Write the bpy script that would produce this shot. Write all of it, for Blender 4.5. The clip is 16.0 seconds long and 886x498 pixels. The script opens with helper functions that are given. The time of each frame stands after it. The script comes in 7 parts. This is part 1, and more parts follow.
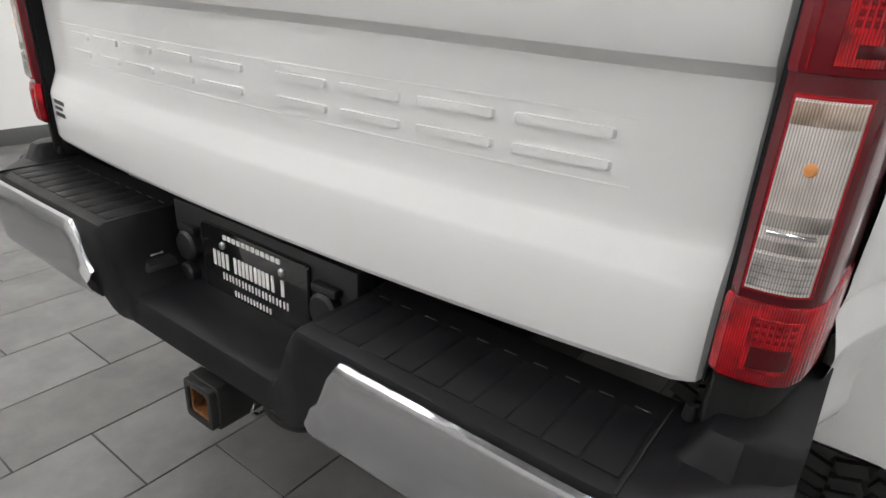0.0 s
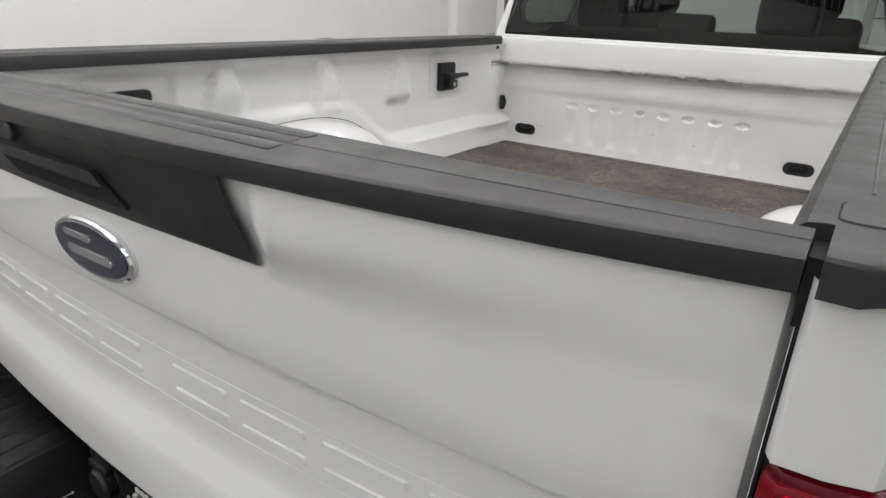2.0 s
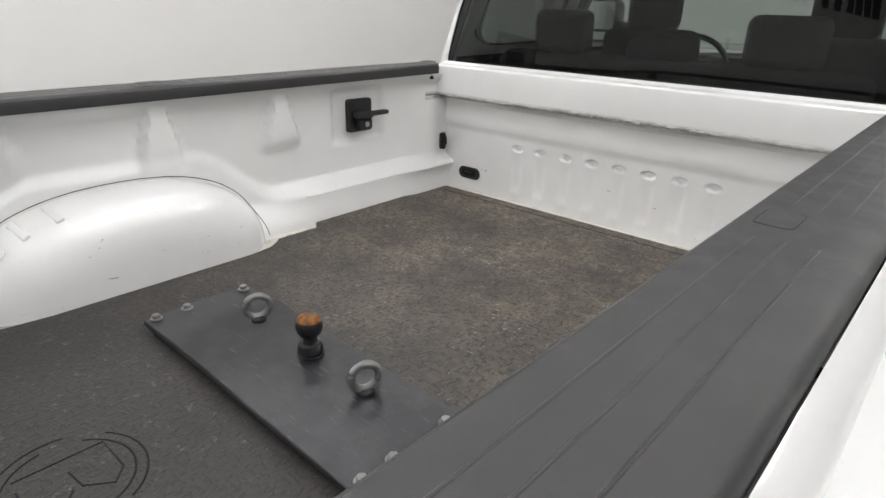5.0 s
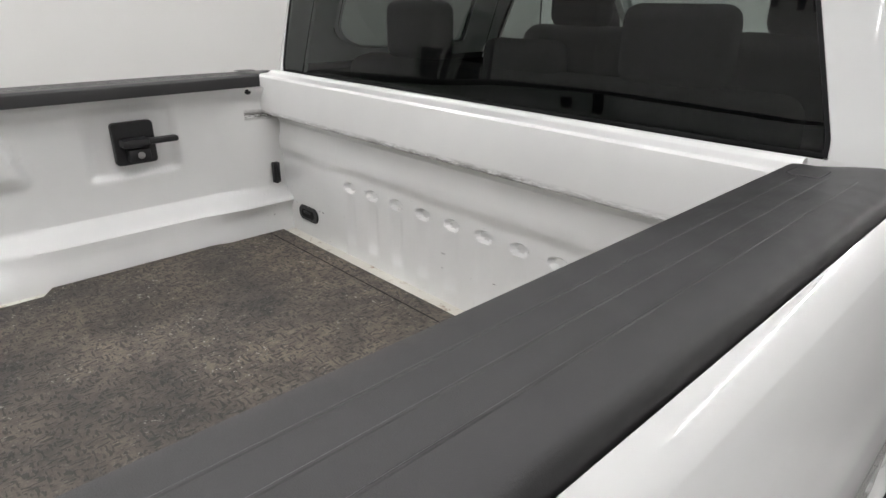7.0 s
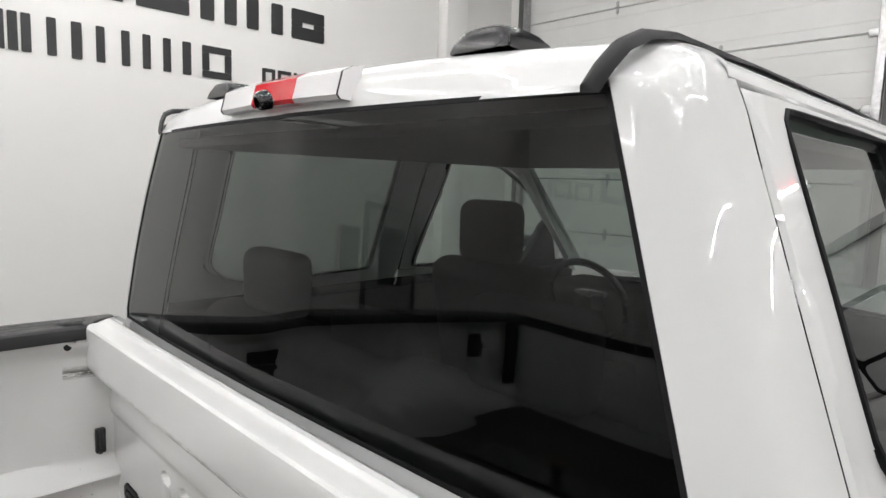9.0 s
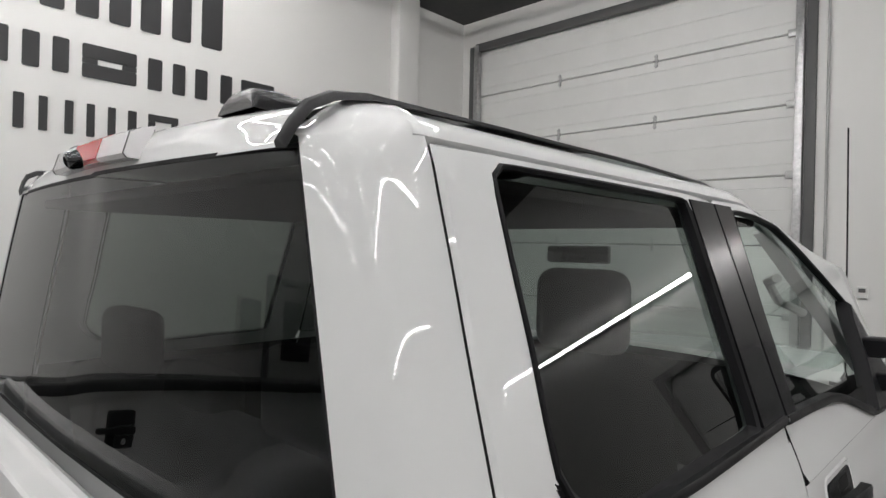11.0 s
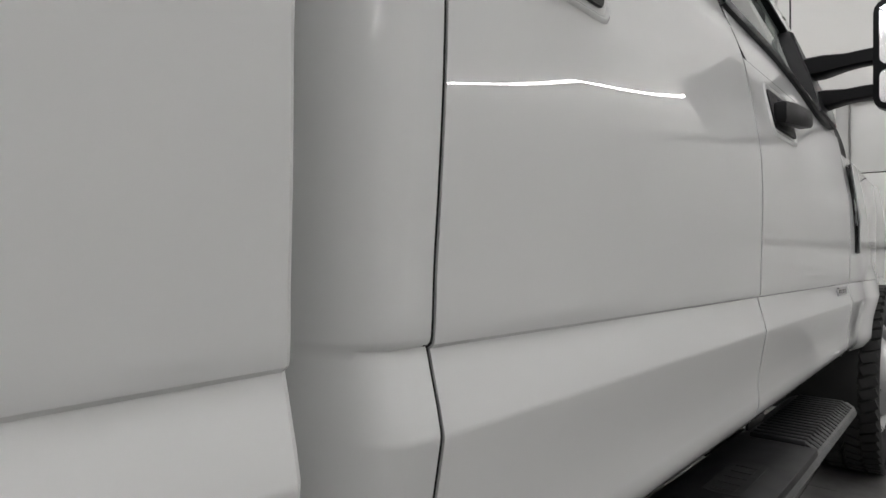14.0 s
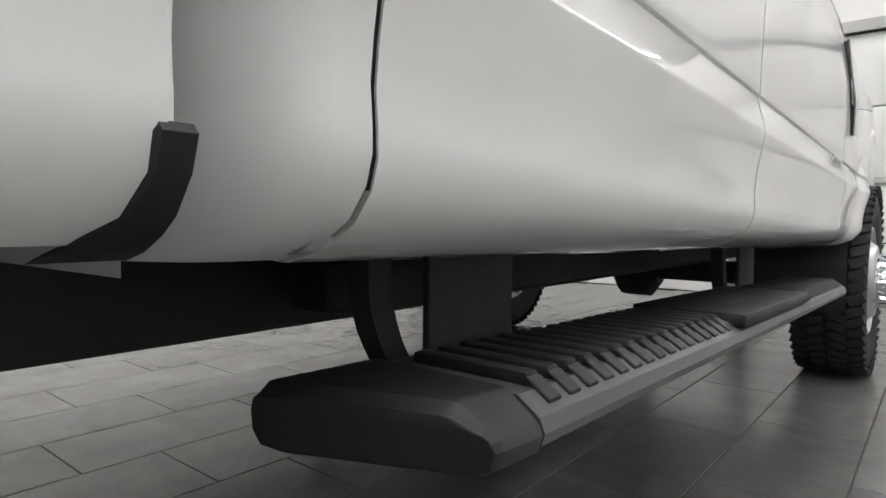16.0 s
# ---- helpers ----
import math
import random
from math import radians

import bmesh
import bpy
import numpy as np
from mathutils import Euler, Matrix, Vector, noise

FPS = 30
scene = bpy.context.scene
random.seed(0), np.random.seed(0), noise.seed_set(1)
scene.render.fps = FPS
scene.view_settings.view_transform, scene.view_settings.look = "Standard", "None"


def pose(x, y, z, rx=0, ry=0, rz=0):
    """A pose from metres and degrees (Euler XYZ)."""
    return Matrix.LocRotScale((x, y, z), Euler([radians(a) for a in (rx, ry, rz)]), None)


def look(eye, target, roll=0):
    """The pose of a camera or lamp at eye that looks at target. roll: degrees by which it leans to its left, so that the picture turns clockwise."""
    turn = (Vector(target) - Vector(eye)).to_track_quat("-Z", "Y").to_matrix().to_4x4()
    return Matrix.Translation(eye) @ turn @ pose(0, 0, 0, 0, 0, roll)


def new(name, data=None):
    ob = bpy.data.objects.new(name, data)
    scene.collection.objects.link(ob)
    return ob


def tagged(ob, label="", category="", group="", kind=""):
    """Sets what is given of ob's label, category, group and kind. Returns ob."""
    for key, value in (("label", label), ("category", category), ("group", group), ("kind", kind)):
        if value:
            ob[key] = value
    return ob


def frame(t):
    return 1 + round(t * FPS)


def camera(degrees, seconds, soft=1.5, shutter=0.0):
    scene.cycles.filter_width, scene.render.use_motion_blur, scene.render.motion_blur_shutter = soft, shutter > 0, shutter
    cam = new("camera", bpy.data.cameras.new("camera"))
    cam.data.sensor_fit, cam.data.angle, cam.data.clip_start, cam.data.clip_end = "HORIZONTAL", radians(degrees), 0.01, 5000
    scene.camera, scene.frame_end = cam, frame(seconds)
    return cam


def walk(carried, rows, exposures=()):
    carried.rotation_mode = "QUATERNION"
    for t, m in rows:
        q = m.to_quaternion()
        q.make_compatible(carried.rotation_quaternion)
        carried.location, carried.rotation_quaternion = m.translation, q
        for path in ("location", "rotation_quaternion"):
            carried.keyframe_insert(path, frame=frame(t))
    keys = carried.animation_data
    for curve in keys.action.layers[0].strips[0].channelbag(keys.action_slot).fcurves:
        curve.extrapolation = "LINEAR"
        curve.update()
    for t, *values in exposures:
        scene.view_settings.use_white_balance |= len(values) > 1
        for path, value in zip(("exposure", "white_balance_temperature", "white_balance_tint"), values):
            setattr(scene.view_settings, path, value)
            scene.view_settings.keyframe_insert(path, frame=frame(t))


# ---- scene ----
cam = camera(72.08, 16.0)
PATH = [
    (0, (0.9004, -0.6477, 1.2459), (-0.1792, 0.8377, 0.4533), 3.17),
    (0.5, (0.8720, -0.6406, 1.3648), (-0.2028, 0.8460, 0.5682), 2.45),
    (1, (0.8493, -0.5986, 1.4353), (-0.2457, 0.9241, 0.7408), 2.67),
    (1.5, (0.8112, -0.5120, 1.5265), (-0.2445, 1.0159, 0.7842), 1.26),
    (2, (0.8107, -0.4081, 1.5756), (-0.2378, 1.1257, 0.8354), 1.97),
    (2.5, (0.8409, -0.2841, 1.6080), (-0.2469, 1.2221, 0.8677), 1.07),
    (3, (0.8591, -0.1778, 1.6188), (-0.2681, 1.3023, 0.8848), 1.20),
    (5.5, (1.0227, 0.6664, 1.6928), (-0.2312, 2.0270, 0.9335), 0.98),
    (6, (1.0588, 0.9354, 1.6858), (-0.2304, 2.2593, 0.9208), 0.68),
    (6.5, (1.0873, 1.2087, 1.6817), (-0.2445, 2.4904, 0.9178), 0.51),
    (7, (1.0769, 1.4324, 1.6732), (-0.2647, 2.7071, 0.9150), 0.52),
    (7.5, (1.0568, 1.5868, 1.6902), (-0.2643, 2.8902, 0.9445), 1.22),
    (8, (1.0300, 1.7498, 1.7313), (-0.3096, 3.0810, 1.0732), 1.54),
    (8.5, (1.0293, 1.8808, 1.7819), (-0.3630, 3.2471, 1.3405), 2.04),
    (9, (1.0192, 1.9428, 1.8584), (-0.3986, 3.3365, 1.6402), 1.66),
    (9.5, (1.0626, 2.0049, 1.9154), (-0.3530, 3.4154, 1.8357), 1.49),
    (12, (1.3879, 2.2042, 1.6828), (0.0216, 3.6647, 1.6858), 1.52),
    (12.5, (1.4038, 2.2215, 1.5563), (0.0552, 3.6984, 1.5521), 1.51),
    (13, (1.3812, 2.2108, 1.3957), (0.0539, 3.7068, 1.3891), 1.33),
    (13.5, (1.3429, 2.2446, 1.1936), (0.0311, 3.7543, 1.1809), 1.04),
    (14, (1.3059, 2.2666, 0.9887), (0.0016, 3.7827, 0.9824), 0.05),
    (14.5, (1.3070, 2.2802, 0.8630), (0.0139, 3.8060, 0.8735), -0.32),
    (15, (1.2889, 2.2979, 0.7862), (0.0060, 3.8321, 0.7908), -0.12),
    (15.5, (1.2761, 2.3291, 0.7123), (-0.0029, 3.8667, 0.7024), 0.21),
    (16, (1.2676, 2.3465, 0.6597), (-0.0010, 3.8897, 0.5641), 0.56),
]
EXPOSURE = [(0, 0.24), (0.5, 0.03), (1, -0.04), (2.5, -0.1), (3, -0.14), (5.5, -0.02), (6.5, -0.1), (7.5, -0.17), (9, -0.15), (10, -0.35), (12, -0.7), (12.5, -0.72), (13, -0.65), (13.5, -0.5), (14, -0.38), (14.5, -0.36), (15, -0.34), (15.5, -0.08), (16, 0.34)]
walk(cam, [(t, look(eye, target, roll)) for t, eye, target, roll in PATH], EXPOSURE)

# ---- light ----
world = bpy.data.worlds.new("world")
scene.world = world
world.use_nodes = True
world.node_tree.nodes["Background"].inputs[0].default_value = (0.8, 0.82, 0.85, 1)
world.node_tree.nodes["Background"].inputs[1].default_value = 0.05

CEIL = 4.9
GRID_Z = 4.75        # height of the hung light grid
GRID_GLOW = 60.0     # its brightness

# ---- materials ----
def material(name):
    m = bpy.data.materials.new(name)
    m.use_nodes = True
    return m, m.node_tree.nodes, m.node_tree.links, m.node_tree.nodes["Principled BSDF"]


def coords(n, l, scale=(1, 1, 1)):
    g = n.new("ShaderNodeNewGeometry")
    mp = n.new("ShaderNodeMapping")
    mp.inputs["Scale"].default_value = scale
    l.new(g.outputs["Position"], mp.inputs[0])
    return mp.outputs[0]


def noise_tex(n, l, vec, scale, detail=4, rough=0.6):
    t = n.new("ShaderNodeTexNoise")
    t.inputs["Scale"].default_value, t.inputs["Detail"].default_value, t.inputs["Roughness"].default_value = scale, detail, rough
    l.new(vec, t.inputs["Vector"])
    return t.outputs[0]


def ramp(n, l, fac, stops):
    r = n.new("ShaderNodeValToRGB")
    while len(r.color_ramp.elements) < len(stops):
        r.color_ramp.elements.new(0.5)
    for e, (p, c) in zip(r.color_ramp.elements, stops):
        e.position, e.color = p, (c, c, c, 1) if isinstance(c, (int, float)) else (*c, 1)
    l.new(fac, r.inputs[0])
    return r.outputs[0]


def blend(n, l, fac, a, b, mode="MIX"):
    m = n.new("ShaderNodeMix")
    m.data_type, m.blend_type = "RGBA", mode
    if isinstance(fac, (int, float)):
        m.inputs[0].default_value = fac
    else:
        l.new(fac, m.inputs[0])
    for v, s in ((a, 6), (b, 7)):
        if isinstance(v, tuple):
            m.inputs[s].default_value = (*v, 1)
        else:
            l.new(v, m.inputs[s])
    return m.outputs[2]


def bump(n, l, height, strength, dist, bsdf, sock="Normal"):
    b = n.new("ShaderNodeBump")
    b.inputs["Strength"].default_value, b.inputs["Distance"].default_value = strength, dist
    l.new(height, b.inputs["Height"])
    l.new(b.outputs[0], bsdf.inputs[sock])


def surface(name, color, rough, metal=0.0, grain=0.0, grain_scale=200, vary=0.12, vary_scale=3.0, coat=0.0, rough_vary=0.06, coat_rough=0.03):
    """A surface with two scales of variation: broad tone and fine grain."""
    m, n, l, b = material(name)
    v = coords(n, l)
    big = noise_tex(n, l, v, vary_scale)
    lo, hi = tuple(c * (1 - vary) for c in color), tuple(min(1, c * (1 + vary)) for c in color)
    l.new(ramp(n, l, big, [(0.3, lo), (0.7, hi)]), b.inputs["Base Color"])
    fine = noise_tex(n, l, v, grain_scale, 3)
    l.new(ramp(n, l, noise_tex(n, l, v, vary_scale * 4), [(0.3, max(0.02, rough - rough_vary)), (0.7, min(1, rough + rough_vary))]), b.inputs["Roughness"])
    b.inputs["Metallic"].default_value = metal
    b.inputs["Coat Weight"].default_value, b.inputs["Coat Roughness"].default_value = coat, coat_rough
    if grain:
        bump(n, l, fine, grain, 0.002, b)
    return m


def bed_paint_material():
    """White paint scratched by cargo: dark scuffs along the header's lower edge, short scratches elsewhere."""
    m, n, l, b = material("bed_paint")
    v = coords(n, l)
    g = n.new("ShaderNodeNewGeometry")
    sep = n.new("ShaderNodeSeparateXYZ")
    l.new(g.outputs["Position"], sep.inputs[0])
    band = n.new("ShaderNodeMath"); band.operation = "SUBTRACT"; band.inputs[1].default_value = 1.320
    l.new(sep.outputs[2], band.inputs[0])
    ab = n.new("ShaderNodeMath"); ab.operation = "ABSOLUTE"; l.new(band.outputs[0], ab.inputs[0])
    near = n.new("ShaderNodeMapRange"); near.inputs[1].default_value, near.inputs[2].default_value, near.inputs[3].default_value, near.inputs[4].default_value = 0.003, 0.020, 1, 0
    l.new(ab.outputs[0], near.inputs[0])
    yy = n.new("ShaderNodeMath"); yy.operation = "GREATER_THAN"; yy.inputs[1].default_value = 2.33
    l.new(sep.outputs[1], yy.inputs[0])
    long_noise = noise_tex(n, l, coords(n, l, (14.0, 14.0, 90)), 1.3, 7, 0.85)
    patch = ramp(n, l, noise_tex(n, l, coords(n, l, (1.0, 0.2, 0.2)), 3.4, 3, 0.6), [(0.46, 0.62), (0.60, 1.05)])
    gate = n.new("ShaderNodeMath"); gate.operation = "MULTIPLY"; l.new(near.outputs[0], gate.inputs[0]); l.new(patch, gate.inputs[1])
    scuff = n.new("ShaderNodeMath"); scuff.operation = "MULTIPLY"
    l.new(gate.outputs[0], scuff.inputs[0]); l.new(ramp(n, l, long_noise, [(0.44, 0.0), (0.52, 1.0)]), scuff.inputs[1])
    scuff2 = n.new("ShaderNodeMath"); scuff2.operation = "MULTIPLY"
    l.new(scuff.outputs[0], scuff2.inputs[0]); l.new(yy.outputs[0], scuff2.inputs[1])
    tiny = noise_tex(n, l, coords(n, l, (0.5, 1, 1.9)), 62, 2, 0.4)
    low = n.new("ShaderNodeMapRange"); low.inputs[1].default_value, low.inputs[2].default_value, low.inputs[3].default_value, low.inputs[4].default_value = 1.02, 1.2, 1, 0
    l.new(sep.outputs[2], low.inputs[0])
    lowf = n.new("ShaderNodeMath"); lowf.operation = "MULTIPLY"; l.new(low.outputs[0], lowf.inputs[0]); l.new(yy.outputs[0], lowf.inputs[1])
    tick = n.new("ShaderNodeMath"); tick.operation = "MULTIPLY"
    l.new(ramp(n, l, tiny, [(0.745, 0.0), (0.755, 0.85)]), tick.inputs[0]); l.new(lowf.outputs[0], tick.inputs[1])
    # thin scratches on the inner shoulder of the wheel housings
    thin = ramp(n, l, noise_tex(n, l, coords(n, l, (8, 5, 22)), 2.6, 5, 0.75), [(0.665, 0.0), (0.685, 0.75)])
    inx = n.new("ShaderNodeMath"); inx.operation = "ABSOLUTE"; l.new(sep.outputs[0], inx.inputs[0])
    near_h = n.new("ShaderNodeMapRange"); near_h.inputs[1].default_value, near_h.inputs[2].default_value, near_h.inputs[3].default_value, near_h.inputs[4].default_value = 0.685, 0.70, 1, 0
    l.new(inx.outputs[0], near_h.inputs[0])
    hs = n.new("ShaderNodeMath"); hs.operation = "MULTIPLY"; l.new(thin, hs.inputs[0]); l.new(near_h.outputs[0], hs.inputs[1])
    not_front = n.new("ShaderNodeMath"); not_front.operation = "SUBTRACT"; not_front.inputs[0].default_value = 1.0; l.new(yy.outputs[0], not_front.inputs[1])
    hs2 = n.new("ShaderNodeMath"); hs2.operation = "MULTIPLY"; l.new(hs.outputs[0], hs2.inputs[0]); l.new(not_front.outputs[0], hs2.inputs[1])
    both = n.new("ShaderNodeMath"); both.operation = "MAXIMUM"; l.new(tick.outputs[0], both.inputs[0]); l.new(hs2.outputs[0], both.inputs[1])
    total = n.new("ShaderNodeMath"); total.operation = "MAXIMUM"
    l.new(scuff2.outputs[0], total.inputs[0]); l.new(both.outputs[0], total.inputs[1])
    tone = ramp(n, l, noise_tex(n, l, v, 2.5), [(0.3, (0.73, 0.735, 0.73)), (0.7, (0.80, 0.80, 0.79))])
    l.new(blend(n, l, total.outputs[0], tone, (0.10, 0.095, 0.085)), b.inputs["Base Color"])
    b.inputs["Roughness"].default_value, b.inputs["Coat Weight"].default_value, b.inputs["Coat Roughness"].default_value = 0.35, 0.9, 0.06
    bump(n, l, noise_tex(n, l, v, 45, 3), 0.05, 0.002, b)
    return m


def mat_material():
    """Worn black rubber with pressed tread marks, brown dust and pale scuffs."""
    m, n, l, b = material("mat_rubber")
    v = coords(n, l)
    dust = ramp(n, l, noise_tex(n, l, v, 3.2, 7, 0.75), [(0.34, 0.08), (0.60, 1.0)])
    speck = ramp(n, l, noise_tex(n, l, v, 38, 6, 0.8), [(0.58, 0.0), (0.72, 0.6)])
    g = n.new("ShaderNodeNewGeometry")
    sep = n.new("ShaderNodeSeparateXYZ"); l.new(g.outputs["Position"], sep.inputs[0])
    front = n.new("ShaderNodeMapRange"); front.inputs[1].default_value, front.inputs[2].default_value, front.inputs[3].default_value, front.inputs[4].default_value = 0.8, 1.9, 0.06, 1.0
    l.new(sep.outputs[1], front.inputs[0])
    dusty = n.new("ShaderNodeMath"); dusty.operation = "MULTIPLY"; l.new(dust, dusty.inputs[0]); l.new(front.outputs[0], dusty.inputs[1])
    broken = ramp(n, l, noise_tex(n, l, v, 24, 8, 0.85), [(0.38, 0.25), (0.62, 1.0)])
    worn = n.new("ShaderNodeMath"); worn.operation = "MULTIPLY"; l.new(dusty.outputs[0], worn.inputs[0]); l.new(broken, worn.inputs[1])
    base = blend(n, l, worn.outputs[0], (0.022, 0.021, 0.0205), (0.20, 0.162, 0.126))
    base = blend(n, l, speck, base, (0.25, 0.23, 0.20))
    pale = ramp(n, l, noise_tex(n, l, v, 9, 6, 0.8), [(0.66, 0.0), (0.76, 0.5)])
    base = blend(n, l, pale, base, (0.26, 0.235, 0.19))
    fleck = ramp(n, l, noise_tex(n, l, v, 75, 3, 0.7), [(0.61, 0.0), (0.66, 1.0)])
    where = ramp(n, l, noise_tex(n, l, v, 5.5, 5, 0.7), [(0.50, 0.0), (0.60, 0.8)])
    both = n.new("ShaderNodeMath"); both.operation = "MULTIPLY"; l.new(fleck, both.inputs[0]); l.new(where, both.inputs[1])
    rear = n.new("ShaderNodeMath"); rear.operation = "MULTIPLY"; l.new(both.outputs[0], rear.inputs[0]); l.new(front.outputs[0], rear.inputs[1])
    base = blend(n, l, rear.outputs[0], base, (0.46, 0.44, 0.40))
    # short pressed dashes whose direction changes from cell to cell
    cell = n.new("ShaderNodeTexChecker"); cell.inputs["Scale"].default_value = 28
    l.new(coords(n, l, (1, 1, 0)), cell.inputs["Vector"])
    along = noise_tex(n, l, coords(n, l, (1, 0.35, 1)), 150, 1, 0.4)
    across = noise_tex(n, l, coords(n, l, (0.35, 1, 1)), 150, 1, 0.4)
    mixed = blend(n, l, cell.outputs[1], along, across)
    fac = ramp(n, l, mixed, [(0.52, 0.0), (0.60, 1.0)])
    base = blend(n, l, ramp(n, l, fac, [(0.0, 0.0), (1.0, 0.75)]), base, (0.016, 0.015, 0.015))
    l.new(base, b.inputs["Base Color"])
    b.inputs["Roughness"].default_value = 0.62
    bump(n, l, fac, 0.6, 0.002, b)
    return m


def tile_material():
    m, n, l, b = material("floor_tile")
    v = coords(n, l)
    info = n.new("ShaderNodeObjectInfo")
    cloud = noise_tex(n, l, v, 3.5, 6, 0.65)
    tone = ramp(n, l, cloud, [(0.3, (0.135, 0.133, 0.130)), (0.7, (0.205, 0.201, 0.196))])
    rnd = ramp(n, l, info.outputs["Random"], [(0.0, 0.86), (1.0, 1.10)])
    l.new(blend(n, l, 1.0, tone, rnd, "MULTIPLY"), b.inputs["Base Color"])
    l.new(ramp(n, l, noise_tex(n, l, v, 14), [(0.3, 0.20), (0.7, 0.27)]), b.inputs["Roughness"])
    bump(n, l, noise_tex(n, l, v, 18, 3), 0.03, 0.003, b)
    return m


def tint_glass(name, tint, gloss_rough=0.0, ior=1.5):
    m, n, l, b = material(name)
    n.remove(b)
    out = n["Material Output"]
    tr = n.new("ShaderNodeBsdfTransparent"); tr.inputs[0].default_value = (*tint, 1)
    gl = n.new("ShaderNodeBsdfGlossy"); gl.inputs["Roughness"].default_value = gloss_rough
    # a thin pane mirrors alike from both sides: two surfaces, rising towards grazing views
    fr = n.new("ShaderNodeLayerWeight"); fr.inputs[0].default_value = 0.5
    pw = n.new("ShaderNodeMath"); pw.operation = "POWER"; pw.inputs[1].default_value = 5.0
    l.new(fr.outputs["Facing"], pw.inputs[0])
    f0 = 0.95 * ((ior - 1) / (ior + 1)) ** 2
    ad = n.new("ShaderNodeMath"); ad.operation = "MULTIPLY_ADD"; ad.inputs[1].default_value, ad.inputs[2].default_value = 1 - f0, f0
    l.new(pw.outputs[0], ad.inputs[0])
    mx = n.new("ShaderNodeMixShader")
    l.new(ad.outputs[0], mx.inputs[0]); l.new(tr.outputs[0], mx.inputs[1]); l.new(gl.outputs[0], mx.inputs[2])
    l.new(mx.outputs[0], out.inputs[0])
    return m


def lens_material(name, color, ribs=0.0, trans=0.5, coat=0.35):
    m, n, l, b = material(name)
    b.inputs["Base Color"].default_value = (*color, 1)
    b.inputs["Roughness"].default_value, b.inputs["Transmission Weight"].default_value = 0.12, trans
    b.inputs["Coat Weight"].default_value, b.inputs["Coat Roughness"].default_value = coat, 0.02
    b.inputs["Specular IOR Level"].default_value = 0.25
    if ribs:
        w = n.new("ShaderNodeTexWave"); w.inputs["Scale"].default_value = ribs; w.bands_direction = "X"; w.inputs["Detail"].default_value = 0.0
        l.new(coords(n, l), w.inputs["Vector"])
        bump(n, l, w.outputs[1], 0.35, 0.0025, b)
    return m


def faceted_lens(name, dark, light, ribs, blotch):
    """Lens over a faceted reflector: shading of fine upright ribs and uneven light, painted as colour."""
    m, n, l, b = material(name)
    v = coords(n, l)
    tone = ramp(n, l, noise_tex(n, l, v, blotch, 2, 0.5), [(0.36, dark), (0.62, light)])
    w = n.new("ShaderNodeTexWave"); w.inputs["Scale"].default_value = ribs; w.bands_direction = "X"; w.inputs["Detail"].default_value = 0.0
    l.new(v, w.inputs["Vector"])
    rib = ramp(n, l, w.outputs[1], [(0.1, 0.55), (0.8, 1.0)])
    l.new(blend(n, l, 1.0, tone, rib, "MULTIPLY"), b.inputs["Base Color"])
    b.inputs["Roughness"].default_value, b.inputs["Coat Weight"].default_value, b.inputs["Coat Roughness"].default_value = 0.2, 0.4, 0.02
    b.inputs["Specular IOR Level"].default_value = 0.2
    bump(n, l, w.outputs[1], 0.3, 0.002, b)
    return m


def rust_material(name, steel, amount):
    m, n, l, b = material(name)
    v = coords(n, l)
    mask = ramp(n, l, noise_tex(n, l, v, 28, 6, 0.7), [(0.62 - amount, 0.0), (0.78 - amount, 1.0)])
    rust = ramp(n, l, noise_tex(n, l, v, 90), [(0.3, (0.12, 0.045, 0.015)), (0.7, (0.36, 0.16, 0.05))])
    l.new(blend(n, l, mask, steel, rust), b.inputs["Base Color"])
    l.new(ramp(n, l, mask, [(0.0, 0.38), (1.0, 0.9)]), b.inputs["Roughness"])
    b.inputs["Metallic"].default_value = 0.55
    bump(n, l, mask, 0.25, 0.002, b)
    return m


paint = surface("white_paint", (0.75, 0.755, 0.75), 0.5, vary=0.012, vary_scale=1.2, coat=1.0, rough_vary=0.02, coat_rough=0.012)
paint.node_tree.nodes["Principled BSDF"].inputs["Specular IOR Level"].default_value = 0.0
bed_paint = bed_paint_material()
rubber_mat = mat_material()
plastic = surface("black_plastic", (0.0105, 0.0105, 0.012), 0.48, grain=0.25, grain_scale=900, vary=0.15)
rail_plastic = surface("rail_plastic", (0.023, 0.0226, 0.0238), 0.42, grain=0.22, grain_scale=1100, vary=0.10, vary_scale=5)
board_metal = surface("board_metal", (0.075, 0.075, 0.078), 0.36, grain=0.12, grain_scale=700, vary=0.08)
gloss_black = surface("gloss_black", (0.008, 0.008, 0.009), 0.12, vary=0.1, coat=1.0)
seal = surface("rubber_seal", (0.010, 0.010, 0.011), 0.6, grain=0.1)
seal.node_tree.nodes["Principled BSDF"].inputs["Specular IOR Level"].default_value = 0.2
trim_black = surface("trim_black", (0.006, 0.006, 0.007), 0.22, vary=0.1)
trim_black.node_tree.nodes["Principled BSDF"].inputs["Specular IOR Level"].default_value = 0.08
satin_black = surface("satin_black", (0.007, 0.007, 0.008), 0.42, grain=0.12, grain_scale=900, vary=0.15)
satin_black.node_tree.nodes["Principled BSDF"].inputs["Specular IOR Level"].default_value = 0.18
gap_dark = surface("panel_gap", (0.006, 0.006, 0.006), 0.9)
chrome = surface("chrome", (0.78, 0.79, 0.81), 0.09, metal=1.0, vary=0.04, rough_vary=0.03)
brushed = surface("bright_metal", (0.55, 0.55, 0.56), 0.3, metal=1.0, grain=0.1, vary=0.1)
